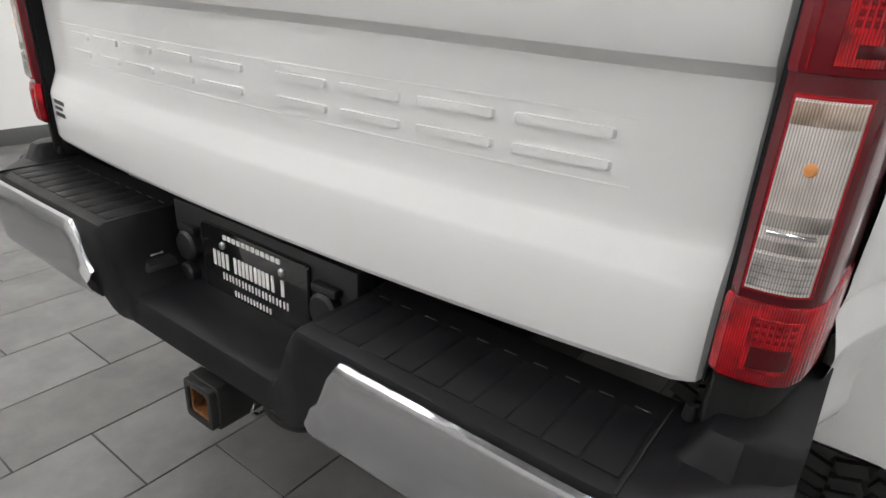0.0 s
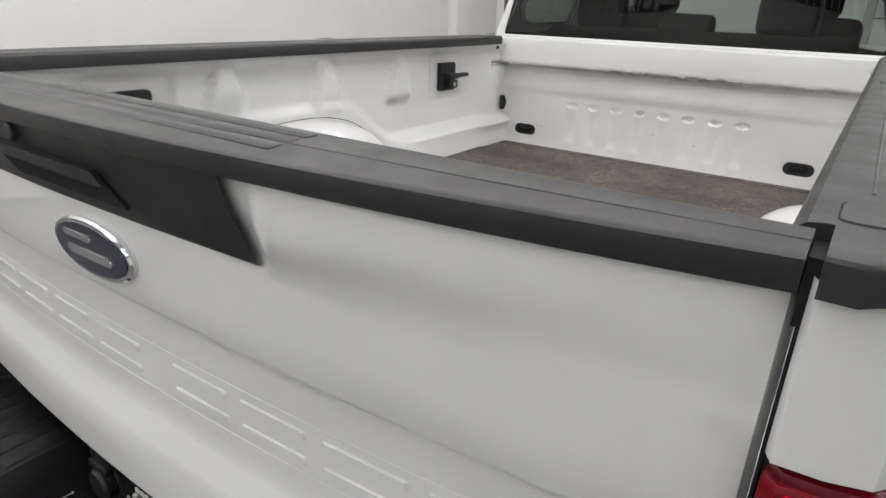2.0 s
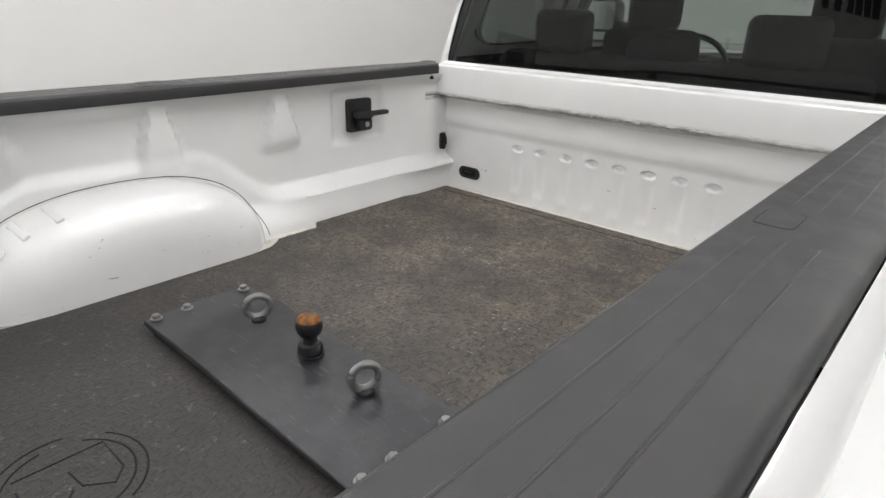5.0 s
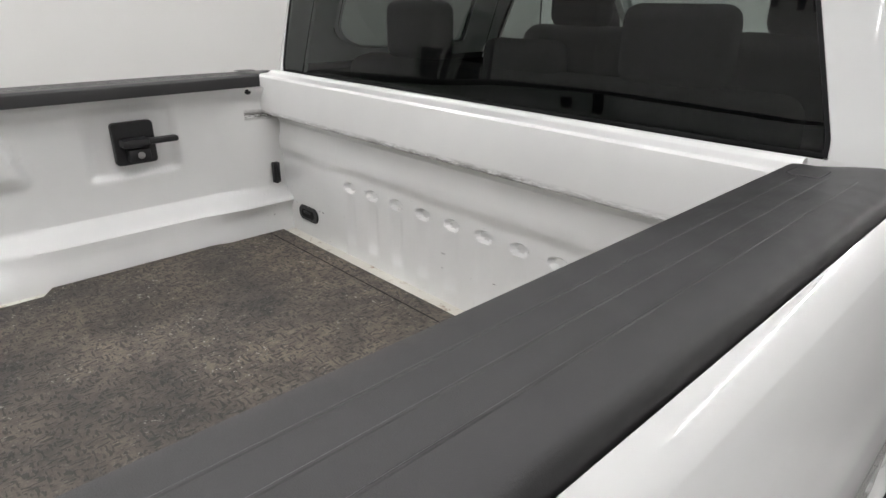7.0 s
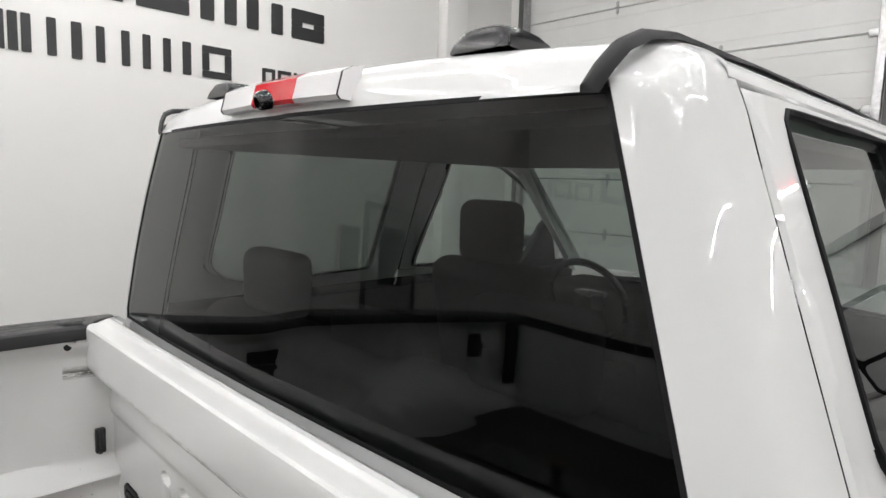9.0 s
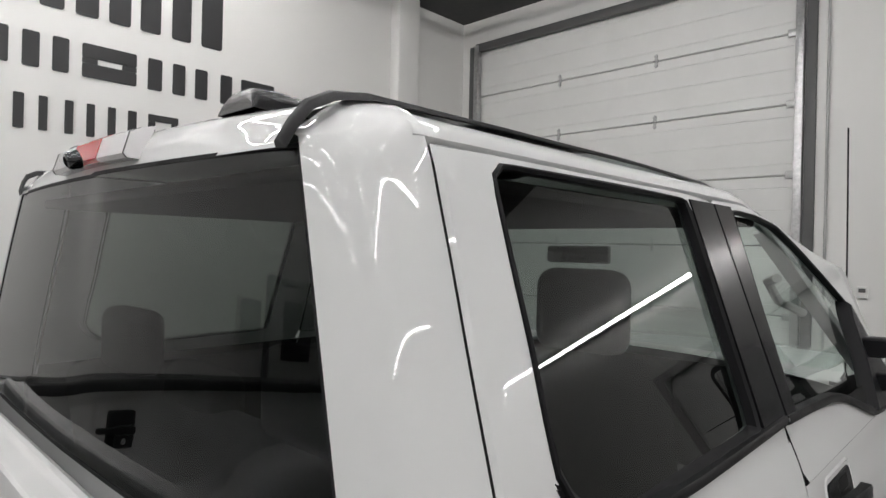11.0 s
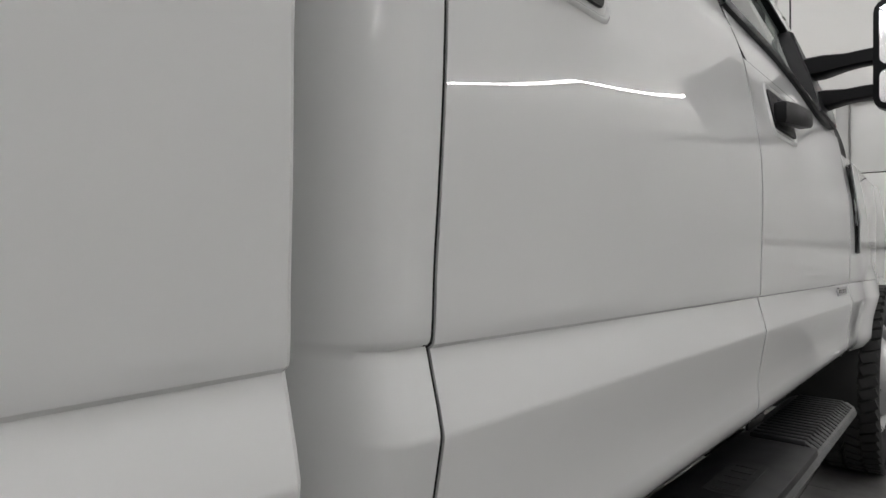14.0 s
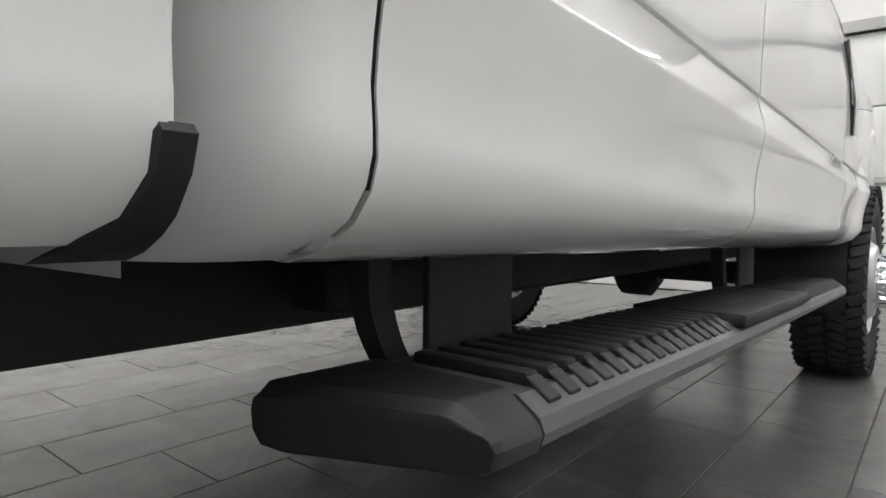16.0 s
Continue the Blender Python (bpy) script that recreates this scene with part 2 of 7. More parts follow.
under = surface("underbody", (0.012, 0.012, 0.012), 0.7, grain=0.4, grain_scale=120, vary=0.4)
tyre_rubber = surface("tyre_rubber", (0.020, 0.020, 0.020), 0.72, grain=0.3, grain_scale=300, vary=0.2)
def scratched_steel():
    """Black painted plate: fine pale scratches, a dusty bloom and a little rust."""
    m, n, l, b = material("hitch_plate_steel")
    v = coords(n, l)
    bloom = ramp(n, l, noise_tex(n, l, v, 7, 6, 0.7), [(0.40, 0.0), (0.72, 1.0)])
    base = blend(n, l, bloom, (0.016, 0.017, 0.020), (0.060, 0.060, 0.064))
    a = ramp(n, l, noise_tex(n, l, coords(n, l, (6, 90, 1)), 2.4, 4, 0.7), [(0.63, 0.0), (0.70, 0.35)])
    c = ramp(n, l, noise_tex(n, l, coords(n, l, (60, 14, 1)), 2.2, 4, 0.7), [(0.66, 0.0), (0.72, 0.3)])
    base = blend(n, l, a, base, (0.24, 0.235, 0.22))
    base = blend(n, l, c, base, (0.20, 0.19, 0.18))
    r = ramp(n, l, noise_tex(n, l, v, 24, 6, 0.75), [(0.64, 0.0), (0.74, 0.6)])
    base = blend(n, l, r, base, (0.13, 0.075, 0.04))
    l.new(base, b.inputs["Base Color"])
    l.new(ramp(n, l, bloom, [(0.0, 0.28), (1.0, 0.55)]), b.inputs["Roughness"])
    b.inputs["Metallic"].default_value = 0.3
    bump(n, l, bloom, 0.1, 0.002, b)
    return m


plate_steel = scratched_steel()
rusty_white = rust_material("rust_stained_white", (0.70, 0.68, 0.62), 0.06)
rusty_white.node_tree.nodes["Principled BSDF"].inputs["Metallic"].default_value = 0.0
ball_steel = rust_material("ball_steel", (0.025, 0.025, 0.027), -0.06)
rusty = rust_material("rusty_steel", (0.10, 0.06, 0.03), 0.22)
ring_steel = rust_material("worn_ring_steel", (0.21, 0.21, 0.205), -0.02)
tinted = tint_glass("tinted_glass", (0.34, 0.37, 0.353), ior=1.5)
tinted_side = tint_glass("tinted_side_glass", (0.32, 0.352, 0.336), ior=1.6)
clear_glass = tint_glass("clear_glass", (0.84, 0.91, 0.88), ior=1.6)
red_lens = lens_material("red_lens", (0.60, 0.004, 0.012), 0, trans=0.0)
stop_red = lens_material("smoked_red_lens", (0.17, 0.003, 0.010), 0, trans=0.0)
dark_red = lens_material("dark_red_lens", (0.10, 0.002, 0.007), trans=0.0)
deep_red = lens_material("deep_red_lens", (0.20, 0.002, 0.006), 0, trans=0.0)
core_red = lens_material("dark_core_lens", (0.075, 0.001, 0.004), 0, trans=0.0)
stop_glow = faceted_lens("stop_reflector_red", (0.20, 0.002, 0.006), (0.68, 0.008, 0.016), 125, 38)
turn_red = faceted_lens("turn_lens_red", (0.24, 0.002, 0.007), (0.62, 0.006, 0.014), 125, 24)
frame_red = lens_material("lens_frame_red", (0.34, 0.003, 0.008), 0, trans=0.0)
ribbed_dark = faceted_lens("ribbed_dark_lens", (0.36, 0.34, 0.33), (0.60, 0.57, 0.55), 125, 40)
lens_grey = faceted_lens("grey_lens", (0.26, 0.235, 0.22), (0.48, 0.44, 0.41), 125, 40)
clear_lens = faceted_lens("clear_lens", (0.60, 0.54, 0.50), (0.86, 0.79, 0.75), 125, 20)
brown_lens = faceted_lens("brown_tinged_lens", (0.42, 0.31, 0.24), (0.66, 0.53, 0.45), 125, 40)
satin_chrome = surface("satin_chrome", (0.50, 0.505, 0.52), 0.17, metal=1.0, vary=0.03, vary_scale=2, rough_vary=0.0)
amber = surface("amber_bulb", (0.75, 0.32, 0.10), 0.3)
glow, n_, l_, b_ = material("light_tube")
b_.inputs["Base Color"].default_value = (0.9, 0.9, 0.9, 1)
b_.inputs["Emission Color"].default_value, b_.inputs["Emission Strength"].default_value = (1.0, 0.985, 0.983, 1), GRID_GLOW
smoke_lens = surface("smoked_lens", (0.016, 0.016, 0.017), 0.22)
cargo_lens = lens_material("cargo_lens", (0.86, 0.85, 0.85), 110, 0.0)
badge_blue = surface("badge_blue", (0.010, 0.014, 0.040), 0.2, coat=1.0)
badge_blue.node_tree.nodes["Principled BSDF"].inputs["Specular IOR Level"].default_value = 0.12
print_white = surface("printed_white", (0.78, 0.78, 0.76), 0.5)
print_black = surface("printed_black", (0.016, 0.016, 0.017), 0.5)
red_print = surface("printed_red", (0.65, 0.02, 0.03), 0.5)
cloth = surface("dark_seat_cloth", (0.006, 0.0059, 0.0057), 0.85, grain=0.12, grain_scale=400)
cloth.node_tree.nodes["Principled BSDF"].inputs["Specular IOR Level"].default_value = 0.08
tile = tile_material()
grout = surface("grout", (0.045, 0.044, 0.042), 0.9, grain=0.3)
wall_paint = surface("wall_paint", (0.74, 0.735, 0.715), 0.62, grain=0.08, grain_scale=160, vary=0.015, vary_scale=0.8)
ceiling_paint = surface("ceiling_paint", (0.055, 0.055, 0.056), 0.8, grain=0.1, vary=0.05)
door_panel_paint = surface("garage_panel", (0.70, 0.70, 0.685), 0.45, grain=0.15, grain_scale=220, vary=0.03)
trim_grey = surface("grey_trim", (0.42, 0.42, 0.41), 0.5, vary=0.05)
dark_grey = surface("dark_grey", (0.085, 0.085, 0.085), 0.5, vary=0.1)
galv = surface("galvanised_steel", (0.45, 0.45, 0.45), 0.38, metal=0.9, vary=0.2, vary_scale=25)


# ---- building helpers ----
def mesh_of(name, bm, mats, sharp=32):
    bmesh.ops.remove_doubles(bm, verts=bm.verts, dist=0.00005)
    bmesh.ops.recalc_face_normals(bm, faces=bm.faces)
    me = bpy.data.meshes.new(name)
    bm.to_mesh(me)
    bm.free()
    for m in (mats if isinstance(mats, (list, tuple)) else [mats]):
        me.materials.append(m)
    for p in me.polygons:
        p.use_smooth = True
    me.set_sharp_from_angle(angle=radians(sharp))
    return me


def part(name, bm, mat, parent=None, label="", sharp=32):
    """One mesh object under a thing or a part, its shape given in the world."""
    ob = new(name, mesh_of(name, bm, mat, sharp))
    if parent is not None:
        ob.parent = parent
        if parent.type == "EMPTY":
            ob.matrix_parent_inverse = Matrix.Translation(-parent.location)
    if label:
        ob["label"] = label
    return ob


def face_out(ob, towards):
    """Turn every face of a pane to look towards the given direction."""
    bm = bmesh.new()
    bm.from_mesh(ob.data)
    for f in bm.faces:
        if f.normal.dot(Vector(towards)) < 0:
            f.normal_flip()
    bm.to_mesh(ob.data)
    bm.free()
    return ob


def group(name, parent, label=""):
    """A part made of pieces: an empty under its thing."""
    e = new(name)
    e.empty_display_size = 0.05
    e.parent = parent
    if parent.type == "EMPTY":
        e.matrix_parent_inverse = Matrix.Translation(-parent.location)
    if label:
        e["label"] = label
    return e


def thing(name, at, label, category, group="", kind=""):
    e = new(name)
    e.location = at
    e.empty_display_size = 0.1
    return tagged(e, label, category, group, kind)


def grid(bm, rows, closed=False):
    vs = [[bm.verts.new(p) for p in r] for r in rows]
    made = []
    for a, b in zip(vs, vs[1:]):
        k = len(a)
        for i in range(k if closed else k - 1):
            q = [a[i], a[(i + 1) % k], b[(i + 1) % k], b[i]]
            try:
                made.append(bm.faces.new(q))
            except ValueError:
                pass
    return vs, made


def rbox(bm, x0, x1, y0, y1, z0, z1, bev=0.004, seg=2, m=None):
    r = bmesh.ops.create_cube(bm, size=1.0)
    vs = r["verts"]
    t = Matrix.Translation(((x0 + x1) / 2, (y0 + y1) / 2, (z0 + z1) / 2)) @ Matrix.Diagonal((abs(x1 - x0), abs(y1 - y0), abs(z1 - z0), 1))
    bmesh.ops.transform(bm, matrix=t, verts=vs)
    if m is not None:
        bmesh.ops.transform(bm, matrix=m, verts=vs)
    if bev:
        es = list({e for v in vs for e in v.link_edges})
        bmesh.ops.bevel(bm, geom=es, offset=bev, segments=seg, affect="EDGES", profile=0.5)


def ring_of(center, axis, r, n=16, up=None):
    axis = Vector(axis).normalized()
    u = axis.orthogonal().normalized() if up is None else (Vector(up) - axis * axis.dot(Vector(up))).normalized()
    w = axis.cross(u)
    return [Vector(center) + (u * math.cos(a) + w * math.sin(a)) * r for a in (2 * math.pi * i / n for i in range(n))]


def lathe(bm, base, axis, prof, n=24, cap=True):
    """prof: (distance along the axis, radius)."""
    axis = Vector(axis).normalized()
    rows = [ring_of(Vector(base) + axis * d, axis, max(r, 0.0004), n) for d, r in prof]
    vs, _ = grid(bm, rows, True)
    if cap:
        bm.faces.new(vs[0]); bm.faces.new(vs[-1])


def tube(bm, pts, r, n=10, closed=False):
    pts = [Vector(p) for p in pts]
    rows = []
    k = len(pts)
    for i, p in enumerate(pts):
        a = pts[(i - 1) % k] if closed or i else pts[0]
        b = pts[(i + 1) % k] if closed or i < k - 1 else pts[-1]
        d = (b - a).normalized()
        up = Vector((0, 0, 1)) if abs(d.z) < 0.9 else Vector((1, 0, 0))
        rows.append(ring_of(p, d, r, n, up))
    if closed:
        rows.append(rows[0])
    vs, _ = grid(bm, rows, True)
    if not closed:
        bm.faces.new(vs[0]); bm.faces.new(vs[-1])


def prism(bm, pts, to3, thick, bev=0.0):
    """A flat outline pts (u, v) placed by to3(u, v, h), from h = 0 to thick, its front rim bevelled by bev."""
    def shrink(k):
        c = Vector((sum(p[0] for p in pts) / len(pts), sum(p[1] for p in pts) / len(pts)))
        out = []
        for p in pts:
            d = Vector(p) - c
            ln = max(d.length, 1e-6)
            out.append(c + d * max(0.0, (ln - k) / ln))
        return out
    rows = [[to3(u, v, 0) for u, v in pts]]
    if bev:
        rows.append([to3(u, v, thick - bev) for u, v in pts])
        rows.append([to3(u, v, thick) for u, v in shrink(bev)])
    else:
        rows.append([to3(u, v, thick) for u, v in pts])
    vs, _ = grid(bm, rows, True)
    bm.faces.new(vs[0]); bm.faces.new(vs[-1])


def rrect(u0, u1, v0, v1, r, n=5):
    out = []
    for cu, cv, a0 in ((u1 - r, v1 - r, 0), (u0 + r, v1 - r, 90), (u0 + r, v0 + r, 180), (u1 - r, v0 + r, 270)):
        for i in range(n + 1):
            a = radians(a0 + 90 * i / n)
            out.append((cu + r * math.cos(a), cv + r * math.sin(a)))
    return out


def smooth_step(a, b, t):
    t = min(1.0, max(0.0, (t - a) / (b - a)))
    return t * t * (3 - 2 * t)


def interp(tab, t):
    return float(np.interp(t, [p[0] for p in tab], [p[1] for p in tab]))


def frange(a, b, n):
    return [a + (b - a) * i / (n - 1) for i in range(n)]


# ---- the hall ----
XL, XR, YB, YF = -4.3, 8.6, -6.5, 8.3


def slab(name, x0, x1, y0, y1, z0, z1, mat, label, bev=0.0, parent=None):
    bm = bmesh.new()
    rbox(bm, x0, x1, y0, y1, z0, z1, bev)
    ob = part(name, bm, mat, parent)
    return tagged(ob, label, name.split("_")[0], kind="structure") if parent is None else ob


slab("wall_left", XL - 0.2, XL, YB, YF + 0.2, 0, CEIL, wall_paint, "smooth off-white painted showroom wall carrying a large sign")
slab("wall_right", XR, XR + 0.2, YB, YF + 0.2, 0, CEIL, wall_paint, "plain off-white painted hall wall")
slab("wall_back", XL, XR, YB - 0.2, YB, 0, CEIL, wall_paint, "off-white painted hall wall with a sign")
slab("ceiling", XL - 0.2, XR + 0.2, YB - 0.2, YF + 0.2, CEIL, CEIL + 0.2, ceiling_paint, "dark painted hall ceiling behind hung light strips")
# front wall round its two openings
GX0, GX1, GZ = -4.04, -0.18, 4.55
DX0, DX1, DZ = 0.56, 3.3, 2.2
front = bmesh.new()
for x0, x1, z0, z1 in ((XL, GX0, 0, CEIL), (GX0, GX1, GZ, CEIL), (GX1, DX0, 0, CEIL), (DX0, DX1, DZ, CEIL), (DX1, XR, 0, CEIL)):
    rbox(front, x0, x1, YF, YF + 0.2, z0, z1, 0)
tagged(part("wall_front", front, wall_paint), "off-white painted end wall with a garage door and a doorway", "wall", kind="structure")
slab("pilaster", XL, XL + 0.16, 6.98, 7.32, 0, CEIL, wall_paint, "white boxed column against the sign wall", 0.02)
for nm, a in (("baseboard_left", (XL, XL + 0.015, YB, YF)), ("baseboard_right", (XR - 0.015, XR, YB, YF))):
    slab(nm, *a, 0, 0.12, dark_grey, "dark grey rubber baseboard along the wall", 0.003)
slab("baseboard_front", GX1 + 0.12, DX0 - 0.1, YF - 0.015, YF, 0, 0.12, dark_grey, "dark grey rubber baseboard along the wall", 0.003)

# garage door: five sections, each with shallow pressed lines, hinges and side tracks
garage = tagged(thing("garage_door", (-2.1, YF, 0), "closed white sectional overhead garage door with steel hinges", "garage door"), kind="structure")
sec_h = 0.648
for i in range(7):
    bm = bmesh.new()
    z0 = i * sec_h
    rows = []
    for z, d in ((0.004, 0.012), (0.012, 0.0), (0.10, 0.0), (0.106, 0.004), (0.112, 0.0), (0.32, 0.0), (0.326, 0.004), (0.332, 0.0), (0.53, 0.0), (0.536, 0.004), (0.542, 0.0), (0.634, 0.0), (0.644, 0.012)):
        rows.append([(GX0, YF + 0.05 + d, z0 + z), (GX1, YF + 0.05 + d, z0 + z)])
    rows = [[(GX0, YF + 0.1, z0 + 0.004), (GX1, YF + 0.1, z0 + 0.004)]] + rows + [[(GX0, YF + 0.1, z0 + 0.644), (GX1, YF + 0.1, z0 + 0.644)]]
    grid(bm, rows)
    part("door_section", bm, door_panel_paint, garage, sharp=20)
    if i:
        for x in (-2.775, -1.58):
            bm = bmesh.new()
            prism(bm, [(-0.022, 0), (-0.012, 0.03), (-0.02, 0.055), (0, 0.075), (0.02, 0.055), (0.012, 0.03), (0.022, 0), (0.012, -0.03), (0.02, -0.055), (0, -0.075), (-0.02, -0.055), (-0.012, -0.03)],
                  lambda u, v, h: (x + u, YF + 0.05 - h, z0 + v), 0.012, 0.003)
            lathe(bm, (x - 0.03, YF + 0.038, z0), (1, 0, 0), [(0, 0.008), (0.06, 0.008)], 10)
            part("hinge", bm, galv, garage)
        bm = bmesh.new()
        rbox(bm, GX1 - 0.14, GX1 + 0.05, YF + 0.02, YF + 0.045, z0 - 0.035, z0 + 0.035, 0.006)
        lathe(bm, (GX1 - 0.02, YF + 0.02, z0), (1, 0, 0), [(0, 0.022), (0.06, 0.022)], 14)
        part("roller_bracket", bm, galv, garage)
for x, sgn in ((GX0 + 0.02, -1), (GX1 - 0.02, 1)):
    bm = bmesh.new()
    rbox(bm, x - 0.035, x + 0.035, YF - 0.06, YF + 0.012, 0, GZ, 0.006)
    part("track", bm, galv, garage)
    bm = bmesh.new()
    rbox(bm, x + sgn * 0.045, x + sgn * 0.13, YF - 0.035, YF + 0.02, 0, GZ, 0.004)
    part("jamb", bm, dark_grey, garage, "dark grey steel jamb")
bm = bmesh.new()
rbox(bm, GX0, GX1, YF - 0.05, YF + 0.03, GZ - 0.08, GZ + 0.02, 0.005)
part("header_bar", bm, dark_grey, garage, "dark grey steel header bar")

# grey door with a small dark window, and a wall box, on the sign wall behind the truck
side_door = tagged(thing("side_door", (XL, -2.25, 0), "closed grey wall door with a narrow dark window", "door"), kind="structure")
bm = bmesh.new()
for y0, y1, z0, z1 in ((-2.84, -2.76, 0, 2.12), (-1.74, -1.66, 0, 2.12), (-2.76, -1.74, 2.04, 2.12)):
    rbox(bm, XL, XL + 0.05, y0, y1, z0, z1, 0.004)
part("door_frame", bm, dark_grey, side_door, "dark grey steel door frame")
bm = bmesh.new()
rbox(bm, XL, XL + 0.035, -2.757, -1.743, 0.008, 2.036, 0.004)
leaf = part("door_leaf", bm, trim_grey, side_door)
bm = bmesh.new()
rbox(bm, XL + 0.0352, XL + 0.040, -2.52, -1.98, 1.15, 1.86, 0.002)
part("door_window", bm, gloss_black, leaf, "dark wired-glass window")
bm = bmesh.new()
lathe(bm, (XL + 0.035, -1.82, 1.02), (1, 0, 0), [(0, 0.028), (0.012, 0.027), (0.014, 0.011), (0.055, 0.011)], 16)
rbox(bm, XL + 0.082, XL + 0.096, -1.94, -1.81, 1.01, 1.03, 0.006)
part("door_handle", bm, brushed, leaf)
breaker = thing("wall_box", (XL, -1.33, 1.55), "grey steel electrical box on the sign wall", "electrical box")
bm = bmesh.new()
rbox(bm, XL, XL + 0.09, -1.52, -1.14, 1.28, 1.80, 0.006)
body = part("housing", bm, trim_grey, breaker)
bm = bmesh.new()
rbox(bm, XL + 0.0905, XL + 0.098, -1.505, -1.155, 1.295, 1.785, 0.004)
part("cover", bm, dark_grey, breaker)

# wide white service door beyond the front of the truck
doorway = tagged(thing("service_door", (1.9, YF, 0), "closed white service door in a grey frame", "door"), kind="structure")
bm = bmesh.new()
for x0, x1, z0, z1 in ((DX0 - 0.09, DX0, 0, DZ + 0.09), (DX1, DX1 + 0.09, 0, DZ + 0.09), (DX0, DX1, DZ, DZ + 0.09)):
    rbox(bm, x0, x1, YF - 0.03, YF + 0.1, z0, z1, 0.004)
part("door_frame", bm, trim_grey, doorway)
for z0, z1 in ((0.005, 0.50), (0.51, 1.0), (1.01, 1.6), (1.61, 2.195)):
    bm = bmesh.new()
    rbox(bm, DX0 + 0.004, DX1 - 0.004, YF + 0.05, YF + 0.09, z0, z1, 0.008)
    part("panel", bm, door_panel_paint, doorway)
bm = bmesh.new()
rbox(bm, DX0 + 0.02, DX1 - 0.02, YF + 0.005, YF + 0.049, 0.985, 1.035, 0.008)
part("push_rail", bm, trim_grey, doorway)

bm = bmesh.new()
tube(bm, [(0.02, YF - 0.025, 0.1), (0.02, YF - 0.025, CEIL)], 0.012)
tagged(part("conduit", bm, trim_grey), "thin grey metal conduit running up the end wall", "conduit")
stat = thing("thermostat", (0.30, YF, 1.55), "small white wall thermostat with a grey display", "thermostat")
bm = bmesh.new(); rbox(bm, 0.26, 0.34, YF - 0.028, YF, 1.51, 1.61, 0.006); part("housing", bm, print_white, stat)
bm = bmesh.new(); rbox(bm, 0.275, 0.325, YF - 0.032, YF - 0.0285, 1.56, 1.595, 0.001); part("display", bm, dark_grey, stat)


def text_mesh(word, size, m, mat, name, parent, depth=0.004):
    cu = bpy.data.curves.new(name, "FONT")
    cu.body, cu.size, cu.extrude, cu.align_x, cu.align_y = word, size, depth, "CENTER", "CENTER"
    tmp = bpy.data.objects.new("tmp", cu)
    scene.collection.objects.link(tmp)
    me = bpy.data.meshes.new_from_object(tmp.evaluated_get(bpy.context.evaluated_depsgraph_get()))
    bpy.data.objects.remove(tmp)
    me.transform(m)
    me.materials.clear(); me.materials.append(mat)
    ob = new(name, me)
    ob.parent = parent
    if parent.type == "EMPTY":
        ob.matrix_parent_inverse = Matrix.Translation(-parent.location)
    return ob


exit_sign = thing("exit_sign", (2.0, YF, 2.90), "white wall sign with red EXIT lettering above the service door", "exit sign")
bm = bmesh.new(); rbox(bm, 1.82, 2.18, YF - 0.05, YF, 2.79, 3.01, 0.008); part("housing", bm, print_white, exit_sign)
text_mesh("EXIT", 0.17, pose(2.0, YF - 0.053, 2.90, 90, 0, 0), red_print, "lettering", exit_sign)


# wall signs: the trade name is shown as plain bars of each character's width and stroke
def sign_bars(parent, place, v0, v1, u0, widths, gap, stroke, mat, thick=0.01):
    """Rows of plain upright bars; widths: ('u' strokes of a character, its width)."""
    u = u0
    for strokes, w in widths:
        if strokes == 9:      # ring of four bars
            boxes = [(u, u + w, v1 - stroke, v1), (u, u + w, v0, v0 + stroke)]
            boxes += [(a, a + stroke, v0 + stroke + 0.002, v1 - stroke - 0.002) for a in (u, u + w - stroke)]
        elif strokes == 1:
            boxes = [(u, u + w, v0, v1)]
        else:
            boxes = [(u + (w - stroke) * k / (strokes - 1), u + (w - stroke) * k / (strokes - 1) + stroke, v0, v1) for k in range(strokes)]
        for a0, a1, b0, b1 in boxes:
            bm = bmesh.new()
            prism(bm, rrect(a0, a1, b0, b1, min(a1 - a0, b1 - b0) * 0.12, 2), place, thick)
            part("bar", bm, mat, parent)
        u += w + gap
    return u


def big_sign(name, place, u_end, label):
    s = thing(name, place(u_end - 2.4, 2.9, 0), label, "wall sign")
    bars = lambda v0, v1, u0, ws, gap, st: sign_bars(s, place, v0, v1, u0, ws, gap, st, print_black)
    # three lines, the widest on top
    bars(3.68, 4.35, u_end - 4.55, [(9, 0.62), (2, 0.66), (4, 0.92), (4, 0.92), (1, 0.17), (1, 0.2)], 0.1, 0.17)
    bars(3.185, 3.46, u_end - 3.95, [(2, 0.36), (2, 0.34), (1, 0.13), (9, 0.38), (3, 0.52), (9, 0.42), (1, 0.12), (1, 0.11), (2, 0.36), (9, 0.36)], 0.095, 0.115)
    bars(2.70, 2.97, u_end - 3.772, [(9, 0.2), (2, 0.22), (4, 0.3), (4, 0.3), (1, 0.06), (1, 0.07), (2, 0.24), (2, 0.22), (1, 0.07), (9, 0.26)], 0.097, 0.06)
    bars(2.70, 2.86, u_end - 4.50, [(3, 0.19), (3, 0.19), (3, 0.19), (0, 0.04)], 0.03, 0.032)
    bars(2.70, 2.86, u_end - 0.66, [(9, 0.13), (9, 0.14), (3, 0.2)], 0.03, 0.032)
    return s


